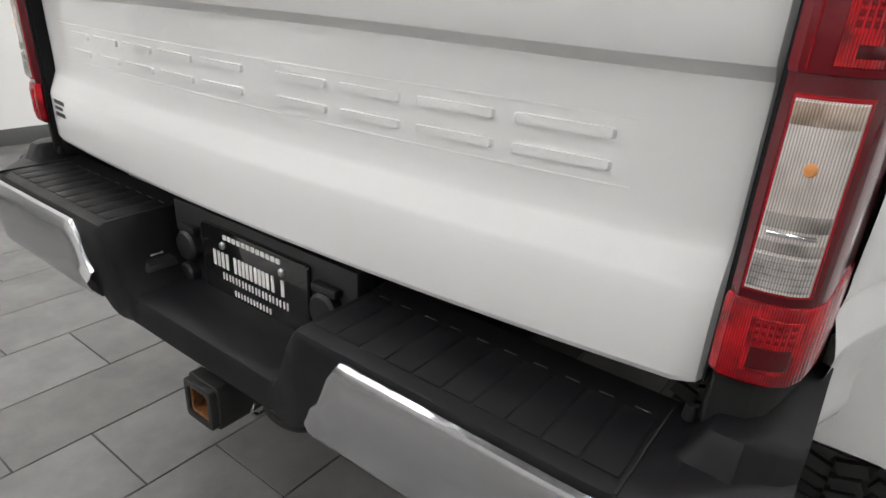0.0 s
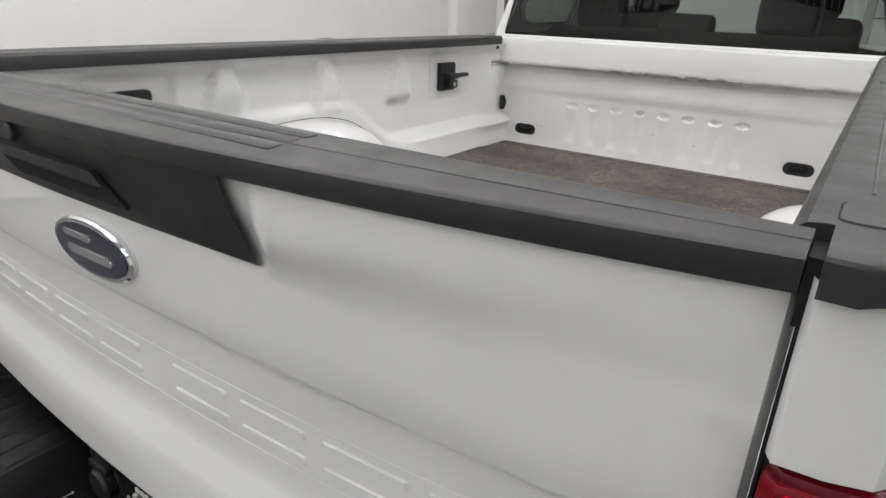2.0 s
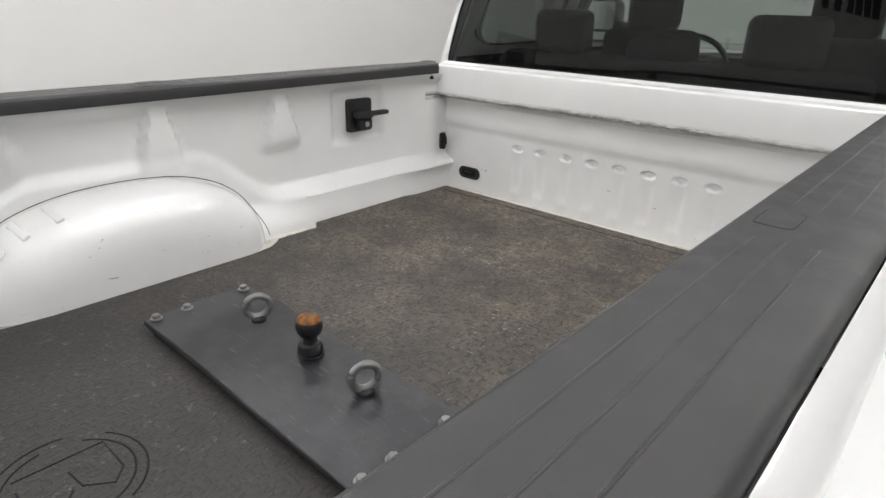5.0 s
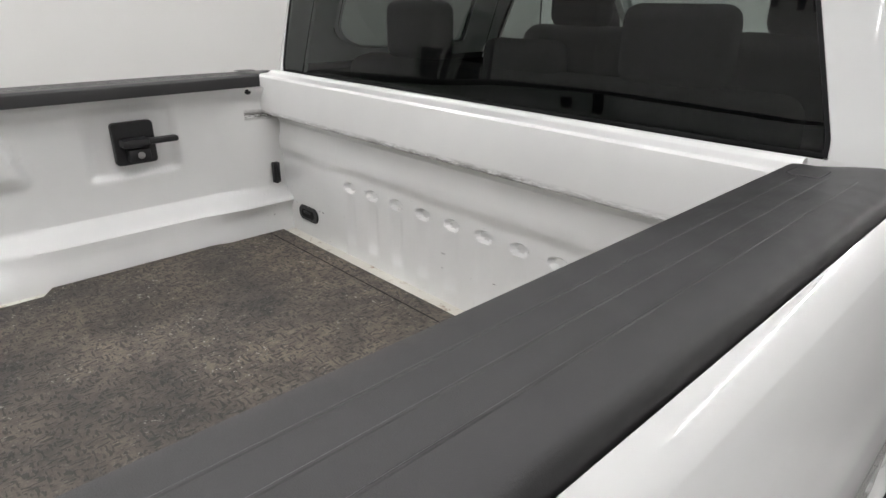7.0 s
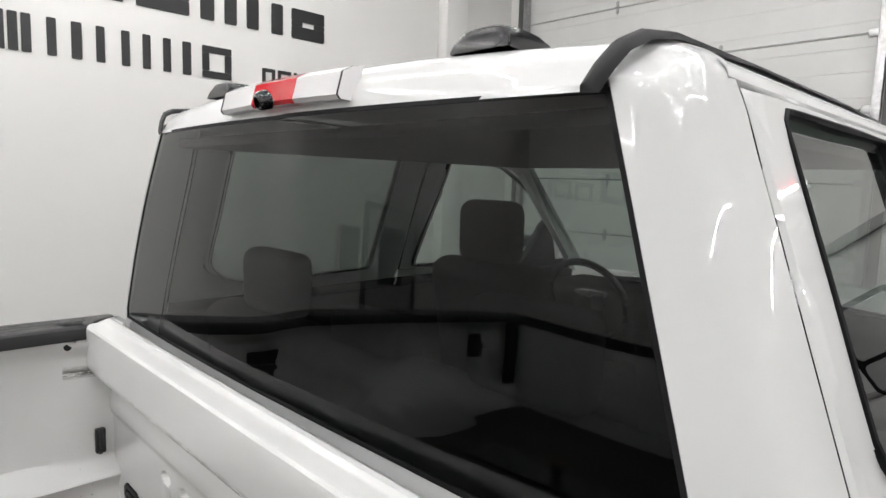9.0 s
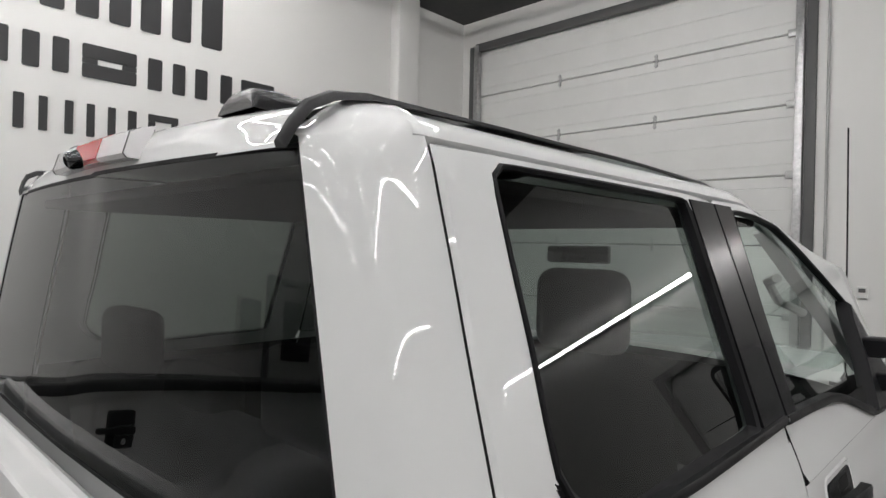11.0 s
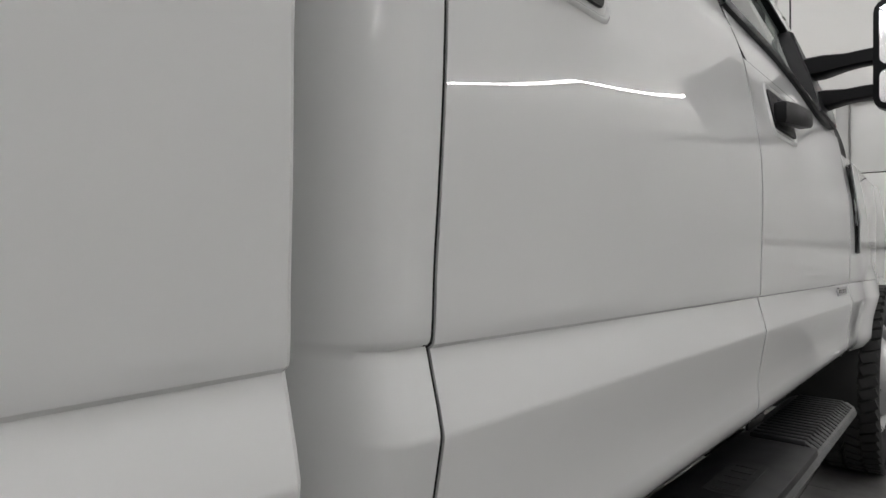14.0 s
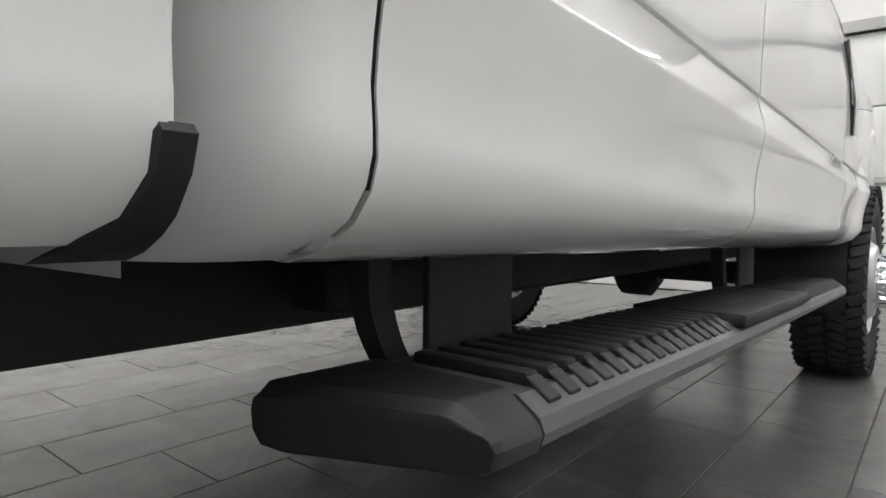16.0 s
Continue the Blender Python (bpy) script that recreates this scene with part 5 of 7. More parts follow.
# hitch receiver with a rusty cover, pin and clip
bm = bmesh.new()
rbox(bm, -0.045, 0.045, -0.13, 0.35, 0.455, 0.545, 0.008)
rbox(bm, -0.30, 0.30, 0.12, 0.20, 0.44, 0.52, 0.02)
rbox(bm, -0.2, -0.06, 0.0, 0.25, 0.44, 0.455, 0.004)
rbox(bm, 0.06, 0.2, -0.06, 0.25, 0.47, 0.485, 0.004)
hitch = part("receiver_hitch", bm, under, truck, "black steel receiver hitch")
# hollow square plug: a stepped black collar round a rusty tube
def square_ring(bm, ko, ki, y0, y1, cx, cz, r):
    loops = []
    for k, y in ((ki, y1), (ko, y1), (ko, y0 + 0.002), (ko - 0.002, y0), (ki + 0.002, y0), (ki, y0 + 0.002), (ki, y1)):
        loops.append([(u, y, v) for u, v in rrect(cx - k, cx + k, cz - k, cz + k, r, 4)])
    grid(bm, loops, True)


PX, PZH = 0.004, 0.506
bm = bmesh.new()
square_ring(bm, 0.047, 0.030, -0.150, -0.125, PX, PZH, 0.010)
square_ring(bm, 0.043, 0.030, -0.164, -0.149, PX, PZH, 0.010)
cov = part("receiver_cover", bm, under, hitch, "square black hollow receiver plug with a rusty bore")
bm = bmesh.new()
square_ring(bm, 0.0298, 0.024, -0.160, -0.09, PX, PZH, 0.006)
rbox(bm, PX - 0.026, PX + 0.026, -0.128, -0.122, PZH - 0.026, PZH + 0.026, 0.002)
part("plug_bore", bm, rusty, cov)
bm = bmesh.new()
lathe(bm, (0.045, -0.075, 0.515), (1, 0, 0), [(0, 0.009), (0.042, 0.009), (0.044, 0.013), (0.050, 0.013)], 12)
tube(bm, [(0.094 + 0.006 * math.cos(a), -0.085 + 0.026 * math.sin(a), 0.508 + 0.022 * math.cos(a)) for a in frange(0, 5.4, 14)], 0.0032, 8)
part("hitch_pin", bm, chrome, hitch, "bright hitch pin with a spring clip")
bm = bmesh.new()
tube(bm, [(0.165 + 0.052 * math.cos(a), -0.085 + 0.020 * math.sin(a), 0.520) for a in frange(0, 2 * math.pi, 21)[:-1]], 0.0085, 8, True)
rbox(bm, 0.12, 0.21, -0.075, 0.0, 0.512, 0.528, 0.003)
part("chain_loop", bm, under, hitch, "black safety chain loop")

# -- cab: corner pillars, rear wall, roof
def pillar_back(z, s=1):
    """The rear glass edge: half width and y at height z."""
    t = (z - 1.473) / (1.966 - 1.473)
    if z < 1.473:
        return (0.810 if s > 0 else 0.840) + 0.02 * (1.473 - z), 2.520 if s > 0 else 2.500
    return (0.810 - 0.152 * t, 2.520 + 0.028 * t) if s > 0 else (0.840 - 0.182 * t + 0.024 * math.sin(math.pi * min(1.0, t)), 2.500 + 0.040 * t)


gap_line = smooth_table([(0.60, 2.612), (0.74, 2.606), (0.92, 2.608), (1.10, 2.616), (1.25, 2.628), (1.36, 2.637), (1.5, 2.642), (1.69, 2.654), (1.85, 2.667), (2.0, 2.676)])


def gap_y(z):
    return gap_line(z)


CAB_LEV = LEV + [z for z in frange(1.46, 1.975, 30) if z > LEV[-1] + 0.002]
for s in (1, -1):
    bm = bmesh.new()
    rows = []
    for z in CAB_LEV:
        bx, by = pillar_back(z, s)
        sx = cab_x(z)
        low = 1 - smooth_step(1.3, 1.5, z)
        p0, p3 = Vector((bx, by)), Vector((sx, gap_y(z)))
        flat = Vector((sx - 0.002, gap_y(z) - 0.026))
        mid = Vector((sx - 0.018 - 0.006 * low, gap_y(z) - 0.075 - 0.01 * low))
        pts = [p0 + Vector((-0.01, 0.012)), p0]
        # rounded corner from the glass edge to the door gap
        ctl = Vector((sx - 0.012, by + 0.022))
        for k in range(1, 18):
            t = k / 18
            wt = 1.8 * 2 * t * (1 - t)
            pts.append((p0 * (1 - t) ** 2 + ctl * wt + flat * t * t) / ((1 - t) ** 2 + wt + t * t))
        pts += [flat, p3, p3 + Vector((-0.02, 0.0))]
        rows.append([(s * p.x, p.y, z) for p in pts])
    # the top rolls over into the roof
    last = [Vector(p) for p in rows[-1]]
    m = len(last) - 2
    for k in (0.25, 0.5, 0.75, 1.0):
        r = []
        for i, p in enumerate(last):
            t = min(1.0, max(0.0, (i - 1) / (m - 1)))
            q = Vector((s * (0.642 + 0.046 * smooth_step(0, 1, t)), 2.540 + 0.132 * t, 1.984 + 0.046 * smooth_step(0.0, 0.55, t)))
            w = p + (q - p) * k
            w.x += s * 0.010 * math.sin(math.pi * k) * t
            w.z += 0.006 * math.sin(math.pi * k) * t
            r.append(w)
        rows.append(r)
    grid(bm, rows)
    part("corner_pillar", bm, paint, truck, "rounded glossy white cab corner", 40)
    # dark gap backing behind the doors
    bm = bmesh.new()
    grid(bm, [[cab_point(s, y, z, 0.007) for y in (2.635, 3.0, 3.57, 4.2, 4.8, 4.95)] for z in LEV])
    part("gap_backing", bm, gap_dark, truck)
    for lo in (gap_y, lambda z: 3.571 + 0.012 * smooth_step(1.2, 1.45, z), lambda z: 4.752):
        bm = bmesh.new()
        grid(bm, [[cab_point(s, lo(z) + d, z, 0.0028) for d in (-0.004, 0.0025, 0.010)] for z in (CAB_LEV[:-1] if lo is gap_y else LEV if lo(2.0) < 4.0 else [q for q in LEV if q < 1.372]) if z > 0.66])
        part("door_seal", bm, gap_dark, truck)
    # roof side rail above the doors
    bm = bmesh.new()
    rows = []
    for i, y in enumerate(frange(2.655, 4.18, 20)):
        drop = 0.10 * smooth_step(3.75, 4.25, y) ** 1.5
        back = 1 - smooth_step(2.56, 2.66, y)
        rows.append([(s * x, y, z - drop) for x, z in ((0.735, 1.975), (0.742, 1.985), (0.737, 1.997), (0.722, 2.010), (0.70, 2.020), (0.672, 2.028))])
    grid(bm, rows)
    part("roof_rail", bm, paint, truck, sharp=50)
    # windscreen pillar
    bm = bmesh.new()
    rows = []
    for t in frange(0, 1, 12):
        y, z = 4.16 + 0.72 * t, 1.93 - 0.52 * t
        x = 0.722 + (0.885 - 0.722) * t
        rows.append([(s * (x - 0.05), y - 0.02, z + 0.025), (s * (x - 0.01), y + 0.0, z + 0.028), (s * (x + 0.012), y - 0.02, z + 0.01), (s * (x + 0.015), y - 0.045, z - 0.015), (s * (x - 0.03), y - 0.05, z - 0.02)])
    grid(bm, rows)
    part("windscreen_pillar", bm, paint, truck, sharp=50)
    # black drip moulding along the roof edge
    bm = bmesh.new()
    rows = []
    path = [(0.640, 2.535, 1.966), (0.652, 2.543, 1.990), (0.664, 2.556, 2.012), (0.676, 2.583, 2.026), (0.684, 2.635, 2.033), (0.690, 2.9, 2.034), (0.690, 3.4, 2.033), (0.686, 3.8, 2.02), (0.682, 4.1, 1.975)]
    for x, y, z in path:
        k = 0.64 - 0.34 * smooth_step(2.54, 2.75, y)
        rows.append([(s * (x - 0.020 * k), y, z - 0.006 * k), (s * (x - 0.018 * k), y - 0.003, z + 0.006 * k), (s * (x - 0.004 * k), y - 0.005, z + 0.011 * k), (s * (x + 0.012 * k), y - 0.003, z + 0.006 * k), (s * (x + 0.018 * k), y, z - 0.010 * k)])
    vs, _ = grid(bm, rows)
    bm.faces.new(vs[0])
    part("drip_moulding", bm, plastic, truck, "black rubber roof moulding", 50)

# roof skin with the rear lip
bm = bmesh.new()
rows = []
for y, dz in ((2.512, -0.085), (2.513, -0.076), (2.518, -0.060), (2.528, -0.040), (2.545, -0.020), (2.575, -0.007), (2.62, 0.0), (2.9, 0.006), (3.3, 0.008), (3.7, 0.0), (4.0, -0.03), (4.2, -0.075)):
    r = []
    hw = 0.642 + 0.048 * smooth_step(2.512, 2.64, y)
    for u in frange(-1, 1, 29):
        x = u * hw
        bow = 0.028 * (1 - u * u)
        yb = y + 0.028 * (1 - smooth_step(2.5, 2.8, y)) - 0.012 * (1 - (x / 0.69) ** 2) * (1 - smooth_step(2.5, 2.7, y))
        r.append((x, yb, 2.030 + dz + bow if dz > -0.07 else 1.963 + 0.08 * (dz + 0.085) / 0.1 + 0.006 * (1 - u * u)))
    rows.append(r)
grid(bm, rows)
part("roof", bm, paint, truck, "glossy white cab roof", 60)
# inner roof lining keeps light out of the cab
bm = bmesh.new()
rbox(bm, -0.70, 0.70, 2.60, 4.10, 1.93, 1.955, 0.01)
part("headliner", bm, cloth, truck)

# rear cab wall below the glass
bm = bmesh.new()
grid(bm, [[(x, 2.515 - 0.02 * (1 - (x / 0.83) ** 2), z) for x in frange(-0.86, 0.86, 9)] for z in (0.62, 1.0, 1.30, 1.42, 1.445)])
part("cab_rear_wall", bm, paint, truck)
# rear glass, slightly bowed, with a seal and a defroster panel edge
def rear_glass_point(u, v, k=0.0):
    bx, by = pillar_back(1.448 + v * 0.518, 1 if u > 0 else -1)
    by += (pillar_back(1.5)[1] - pillar_back(1.5, -1)[1]) * 0.5 * (1 - abs(u)) * (1 if u <= 0 else -1)
    x = (bx - 0.004) * u
    return (x, by - 0.030 * (1 - u * u) + 0.004 - k, 1.448 + v * 0.518 + 0.004 * (1 - u * u))


bm = bmesh.new()
grid(bm, [[rear_glass_point(u, v) for u in frange(-1, 1, 25)] for v in frange(0, 1, 17)])
rear_glass = face_out(part("rear_window", bm, tinted, truck, "dark tinted rear cab window", 60), (0, -1, 0))
bm = bmesh.new()
rim = [(u, 0.0) for u in frange(-1, 1, 25)] + [(1.0, v) for v in frange(0.05, 1, 12)] + [(u, 1.0) for u in frange(0.95, -1, 25)] + [(-1.0, v) for v in frange(0.95, 0.05, 12)]
grid(bm, [[rear_glass_point(u * a, 0.5 + (v - 0.5) * b, k) for u, v in rim] for a, b, k in ((1.004, 1.010, -0.002), (1.003, 1.008, 0.0015), (0.993, 0.984, 0.0015), (0.991, 0.981, -0.002))], True)
part("window_seal", bm, seal, rear_glass)

# high brake lamp with clear ends and a camera
brake = group("brake_lamp", truck, "high brake lamp, red centre between clear cargo lamps")
def brake_piece(name, x0, x1, mat, proud, lab=""):
    b = bmesh.new()
    rows = []
    for x in frange(x0, x1, 8):
        yb = 2.540 - 0.012 * (1 - (x / 0.69) ** 2)
        zb = 0.020 * (1 - (x / 0.5) ** 2)
        rows.append([(x, yb + 0.03, 2.028 + zb), (x, yb + 0.006 - proud, 2.022 + zb), (x, yb - 0.012 - proud, 2.012 + zb), (x, yb - 0.022 - proud, 1.975 + zb), (x, yb - 0.016 - proud, 1.968 + zb), (x, yb + 0.006, 1.967 + zb)])
    vs, _ = grid(b, rows)
    b.faces.new(vs[0]); b.faces.new(vs[-1])
    return part(name, b, mat, brake, lab, 30)
brake_piece("cargo_lamp", 0.062, 0.199, cargo_lens, 0.0, "clear ribbed cargo lamp")
brake_piece("cargo_lamp", -0.222, -0.088, cargo_lens, 0.0, "clear ribbed cargo lamp")
brake_piece("stop_lens", -0.087, 0.061, red_lens, 0.001, "red stop lens")
brake_piece("lamp_gasket", 0.1950, 0.1980, seal, 0.0012)
brake_piece("lamp_gasket", -0.2210, -0.2180, seal, 0.0012)
bm = bmesh.new()
lathe(bm, (-0.008, 2.498, 1.998), (0, -1, -0.35), [(0, 0.018), (0.016, 0.017), (0.022, 0.014), (0.024, 0.010), (0.018, 0.009)], 18)
part("camera_eye", bm, gloss_black, brake, "round black camera eye")
# smoked marker lamps on the roof
for x in (-0.42, 0.42):
    bm = bmesh.new()
    rows = []
    for y, w, h in ((2.588, 0.056, 0.0), (2.589, 0.0555, 0.010), (2.592, 0.055, 0.021), (2.597, 0.054, 0.029), (2.600, 0.053, 0.034), (2.625, 0.051, 0.0365), (2.65, 0.048, 0.037), (2.68, 0.045, 0.0345), (2.71, 0.040, 0.028), (2.735, 0.035, 0.018), (2.75, 0.030, 0.008), (2.756, 0.027, 0.0)):
        zb = 2.030 + 0.028 * (1 - (x / 0.69) ** 2) - 0.004
        rows.append([(x - w * math.copysign(abs(math.cos(a)) ** 0.5, math.cos(a)), y, zb + h * math.sin(a) ** 0.6) for a in frange(0, math.pi, 15)])
    grid(bm, rows)
    part("marker_lamp", bm, smoke_lens, truck, "smoked dark roof marker lamp", 75)

# -- doors
def glass_x(z):
    return 0.915 - 0.36 * (z - 1.505)


REAR_WIN = [(2.772, 1.945), (2.780, 1.958), (2.800, 1.963), (3.0, 1.963), (3.2, 1.963), (3.43, 1.962), (3.447, 1.955), (3.443, 1.85), (3.434, 1.7), (3.428, 1.6), (3.424, 1.52), (3.415, 1.508), (3.3, 1.505), (3.1, 1.502), (2.92, 1.50), (2.85, 1.507), (2.80, 1.524), (2.762, 1.552), (2.746, 1.585), (2.75, 1.65), (2.758, 1.72), (2.764, 1.83)]
FRONT_WIN = [(3.715, 1.952), (3.76, 1.956), (3.90, 1.950), (4.05, 1.930), (4.20, 1.872), (4.35, 1.800), (4.50, 1.722), (4.58, 1.68), (4.56, 1.60), (4.53, 1.50), (4.51, 1.42), (4.47, 1.395), (4.36, 1.40), (4.26, 1.425), (4.12, 1.465), (4.0, 1.482), (3.9, 1.487), (3.78, 1.492), (3.665, 1.497), (3.655, 1.51), (3.67, 1.64), (3.695, 1.80)]


REAR_WIN = [(y + 0.014 * (1 - smooth_step(2.8, 3.2, y)), z) for y, z in REAR_WIN]


def ring_resample(pts, n):
    pts = [Vector(p) for p in pts]
    ln = [0.0]
    for a, b in zip(pts, pts[1:] + pts[:1]):
        ln.append(ln[-1] + (b - a).length)
    out = []
    for i in range(n):
        t = ln[-1] * i / n
        k = max(j for j in range(len(pts)) if ln[j] <= t + 1e-9)
        a, b = pts[k], pts[(k + 1) % len(pts)]
        out.append(a + (b - a) * ((t - ln[k]) / max(1e-9, ln[k + 1] - ln[k])))
    return out


def upper_frame(name, s, hole, outer_of, parent):
    """The painted frame round a side window: rings from the hole's rim to an outline given per direction."""
    n = 72
    ins = ring_resample(hole, n)
    outs = [outer_of(p) for p in ins]
    rows = []
    for k in (0.0, 0.06, 0.3, 0.6, 0.94, 1.0):
        r = []
        for a, b in zip(ins, outs):
            q = a + (b - a) * k
            x = cab_x(q.y) + 0.006 * smooth_step(1.49, 1.52, q.y) * (1 if 0.03 < k < 0.97 else 0)
            r.append(Vector((s * (x if k else x - 0.02), q.x, q.y)))
        rows.append(r)
    bm = bmesh.new()
    grid(bm, rows, True)
    return part(name, bm, paint, parent, sharp=40)


def clamp_out(p, c, box):
    """Push p from the centre c out to the box (y0, y1, z0, z1)."""
    d = p - c
    k = 1e9
    for val, lo, hi in ((d.x, box[0] - c.x, box[1] - c.x), (d.y, box[2] - c.y, box[3] - c.y)):
        if val > 1e-9:
            k = min(k, hi / val)
        elif val < -1e-9:
            k = min(k, lo / val)
    return c + d * k


for s in (1, -1):
    # rear door
    door = side_panel("rear_door", s, lambda z: gap_y(z) + 0.005, lambda z: 3.571 + 0.012 * smooth_step(1.2, 1.45, z), LEV, truck, paint, top=False, label="white rear crew-cab door with a tinted window")
    def rear_outer(p):
        q = clamp_out(p, Vector((3.10, 1.73)), (2.55, 3.585, 1.455, 1.976))
        q.x = max(q.x, gap_y(q.y) + 0.005)
        return q
    upper_frame("window_frame", s, REAR_WIN, rear_outer, door)
    def front_outer(p):
        q = clamp_out(p, Vector((4.05, 1.66)), (3.592, 4.75, 1.37, 1.976))
        q.y = min(q.y, 1.976 - 0.10 * smooth_step(3.75, 4.2, q.x) ** 1.5 - 0.62 * max(0.0, q.x - 4.18))
        if p.y > 1.55:
            q.y = max(q.y, p.y + 0.012)
        return q
    fdoor = side_panel("front_door", s, lambda z: 3.577 + 0.012 * smooth_step(1.2, 1.45, z), lambda z: 4.752, [z for z in LEV if z < 1.372], truck, paint, top=False, label="white front crew-cab door with a black towing mirror")
    upper_frame("window_frame", s, FRONT_WIN, front_outer, fdoor)
    # glass, seals, belt mouldings, pillar trim
    for dr, win, mat, cut in ((door, REAR_WIN, tinted_side, 0.012), (fdoor, FRONT_WIN, clear_glass, 0.012)):
        bm = bmesh.new()
        pts = ring_resample(win, 72)
        c = Vector((sum(p.x for p in pts) / 72, sum(p.y for p in pts) / 72))
        rows = [[(s * (glass_x(q.y) - 0.012), q.x, q.y) for q in (c + (p - c) * k for p in pts)] for k in (1.01, 0.8, 0.5, 0.2, 0.02)]
        vs, _ = grid(bm, rows, True)
        bm.faces.new(vs[-1])
        face_out(part("side_glass", bm, mat, dr, "dark tinted side glass" if mat == tinted_side else "clear greenish side glass", 60), (s, 0, 0))
        bm = bmesh.new()
        def off(p, k):
            d = (p - c).normalized()
            return p + d * k
        rows = [[(s * (glass_x(q.y) + dx), q.x, q.y) for q in (off(p, k) for p in pts)] for k, dx in ((0.003, -0.012), (0.005, 0.009), (0.001, 0.011), (-0.006, 0.006), (-0.008, -0.012))]
        grid(bm, rows, True)
        part("glass_seal", bm, seal, dr, sharp=40)
    bm = bmesh.new()
    belt = [(2.749, 1.572), (2.755, 1.558), (2.772, 1.539), (2.80, 1.522), (2.84, 1.508), (2.90, 1.499), (3.1, 1.497), (3.3, 1.499), (3.572, 1.503)]
    thick = lambda y: 0.35 + 0.65 * smooth_step(2.76, 2.95, y)
    grid(bm, [[(s * (glass_x(z) + dx * (0.6 + 0.4 * thick(y))), y, z + dz * thick(y)) for dx, dz in ((-0.004, 0.010), (0.014, 0.008), (0.018, 0.001), (0.017, -0.008), (0.006, -0.010))] for y, z in belt])
    part("belt_moulding", bm, satin_black, door, sharp=50)
    bm = bmesh.new()
    belt = [(3.588, 1.498), (3.78, 1.492), (3.95, 1.485), (4.02, 1.478), (4.12, 1.460), (4.26, 1.418), (4.36, 1.388), (4.47, 1.380), (4.60, 1.385)]
    grid(bm, [[(s * (cab_x(z) + dx), y, z + dz) for dx, dz in ((-0.008, 0.012), (0.012, 0.010), (0.016, 0.001), (0.014, -0.009), (-0.002, -0.012))] for y, z in belt])
    part("belt_moulding", bm, satin_black, fdoor, sharp=50)
    for dr, y0b, y1b, y0t, y1t in ((door, 3.432, 3.5850, 3.455, 3.5965), (fdoor, 3.5875, 3.660, 3.599, 3.712)):
        bm = bmesh.new()
        grid(bm, [[(s * (glass_x(z) + 0.0110 + dx), y0b + (y0t - y0b) * t + ((y1b + (y1t - y1b) * t) - (y0b + (y0t - y0b) * t)) * w, z) for w, dx in ((0, -0.012), (0.03, 0), (0.97, 0), (1, -0.012))] for t, z in ((t, 1.502 + t * 0.462) for t in frange(0, 1, 6))])
        part("pillar_trim", bm, trim_black, dr, "gloss black pillar trim", 40)
    # handles: shade of the cup, grip and base plate
    for dr, y0 in ((door, 2.702), (fdoor, 3.726)):
        bm = bmesh.new()
        hz = 1.305 + rake(y0, 1.3) - (0.005 if dr is fdoor else 0.0)
        sx = lambda v: cab_x(v) if v > 0.6 else 1.0
        prism(bm, rrect(y0, y0 + 0.218, hz - 0.044, hz + 0.042, 0.016, 4), lambda u, v, h: Vector((s * (sx(v) - 0.003 + h), u, v)), 0.006, 0.002)
        base = part("handle_base", bm, satin_black, dr, "black plastic door handle base")
        bm = bmesh.new()
        grid(bm, [[(s * (sx(v) + h), u, v) for u, v in rrect(y0 - 0.009 - k, y0 + 0.227 + k, hz - 0.053 - k, hz + 0.051 + k, 0.022 + k, 5)] for h, k in ((-0.004, -0.004), (0.0, -0.001), (0.0022, 0.002), (0.0022, 0.004), (0.0, 0.008), (-0.002, 0.010))], True)
        part("handle_surround", bm, paint, dr, "pressed white rim round the handle", 60)
        # the cup is a flat near-black patch, its shade painted on the base
        bm = bmesh.new()
        prism(bm, rrect(y0 + 0.085, y0 + 0.175, hz + 0.004, hz + 0.034, 0.008, 3), lambda u, v, h: Vector((s * (sx(v) + 0.0032 + h), u, v)), 0.0006)
        part("handle_cup_shade", bm, gap_dark, base)
        bm = bmesh.new()
        rows = []
        for y, w, h0, h1 in ((0.006, 0.020, 0.004, 0.010), (0.02, 0.024, 0.006, 0.026), (0.06, 0.024, 0.014, 0.036), (0.14, 0.022, 0.022, 0.046), (0.185, 0.021, 0.024, 0.050), (0.208, 0.018, 0.022, 0.048), (0.215, 0.012, 0.022, 0.040)):
            zc = hz - 0.012 + 0.006 * (y / 0.2)
            xx = sx(zc)
            y *= 0.92
            rows.append([(s * (xx + h0), y0 + y, zc - w), (s * (xx + h1 - 0.004), y0 + y, zc - w), (s * (xx + h1), y0 + y, zc - w + 0.006), (s * (xx + h1), y0 + y, zc + w - 0.006), (s * (xx + h1 - 0.004), y0 + y, zc + w), (s * (xx + h0), y0 + y, zc + w)])
        vs, _ = grid(bm, rows, True)
        bm.faces.new(vs[0]); bm.faces.new(vs[-1])
        part("handle_grip", bm, satin_black, dr, "black door handle grip", 35)
    # small badge low on the front door
    bm = bmesh.new()
    prism(bm, rrect(4.47, 4.66, 0.842, 0.868, 0.008, 3), lambda u, v, h: Vector((s * (1.002 + h), u, v + rake(u, v) + 0.04)), 0.006, 0.002)
    bg = part("door_badge", bm, chrome, fdoor, "bright door badge with dark bars")
    bm = bmesh.new()
    for i in range(4):
        prism(bm, rrect(4.50 + i * 0.035, 4.525 + i * 0.035, 0.848, 0.862, 0.002, 2), lambda u, v, h: Vector((s * (1.0082 + h), u, v + rake(u, v) + 0.04)), 0.001)
    part("badge_bar", bm, gloss_black, bg)
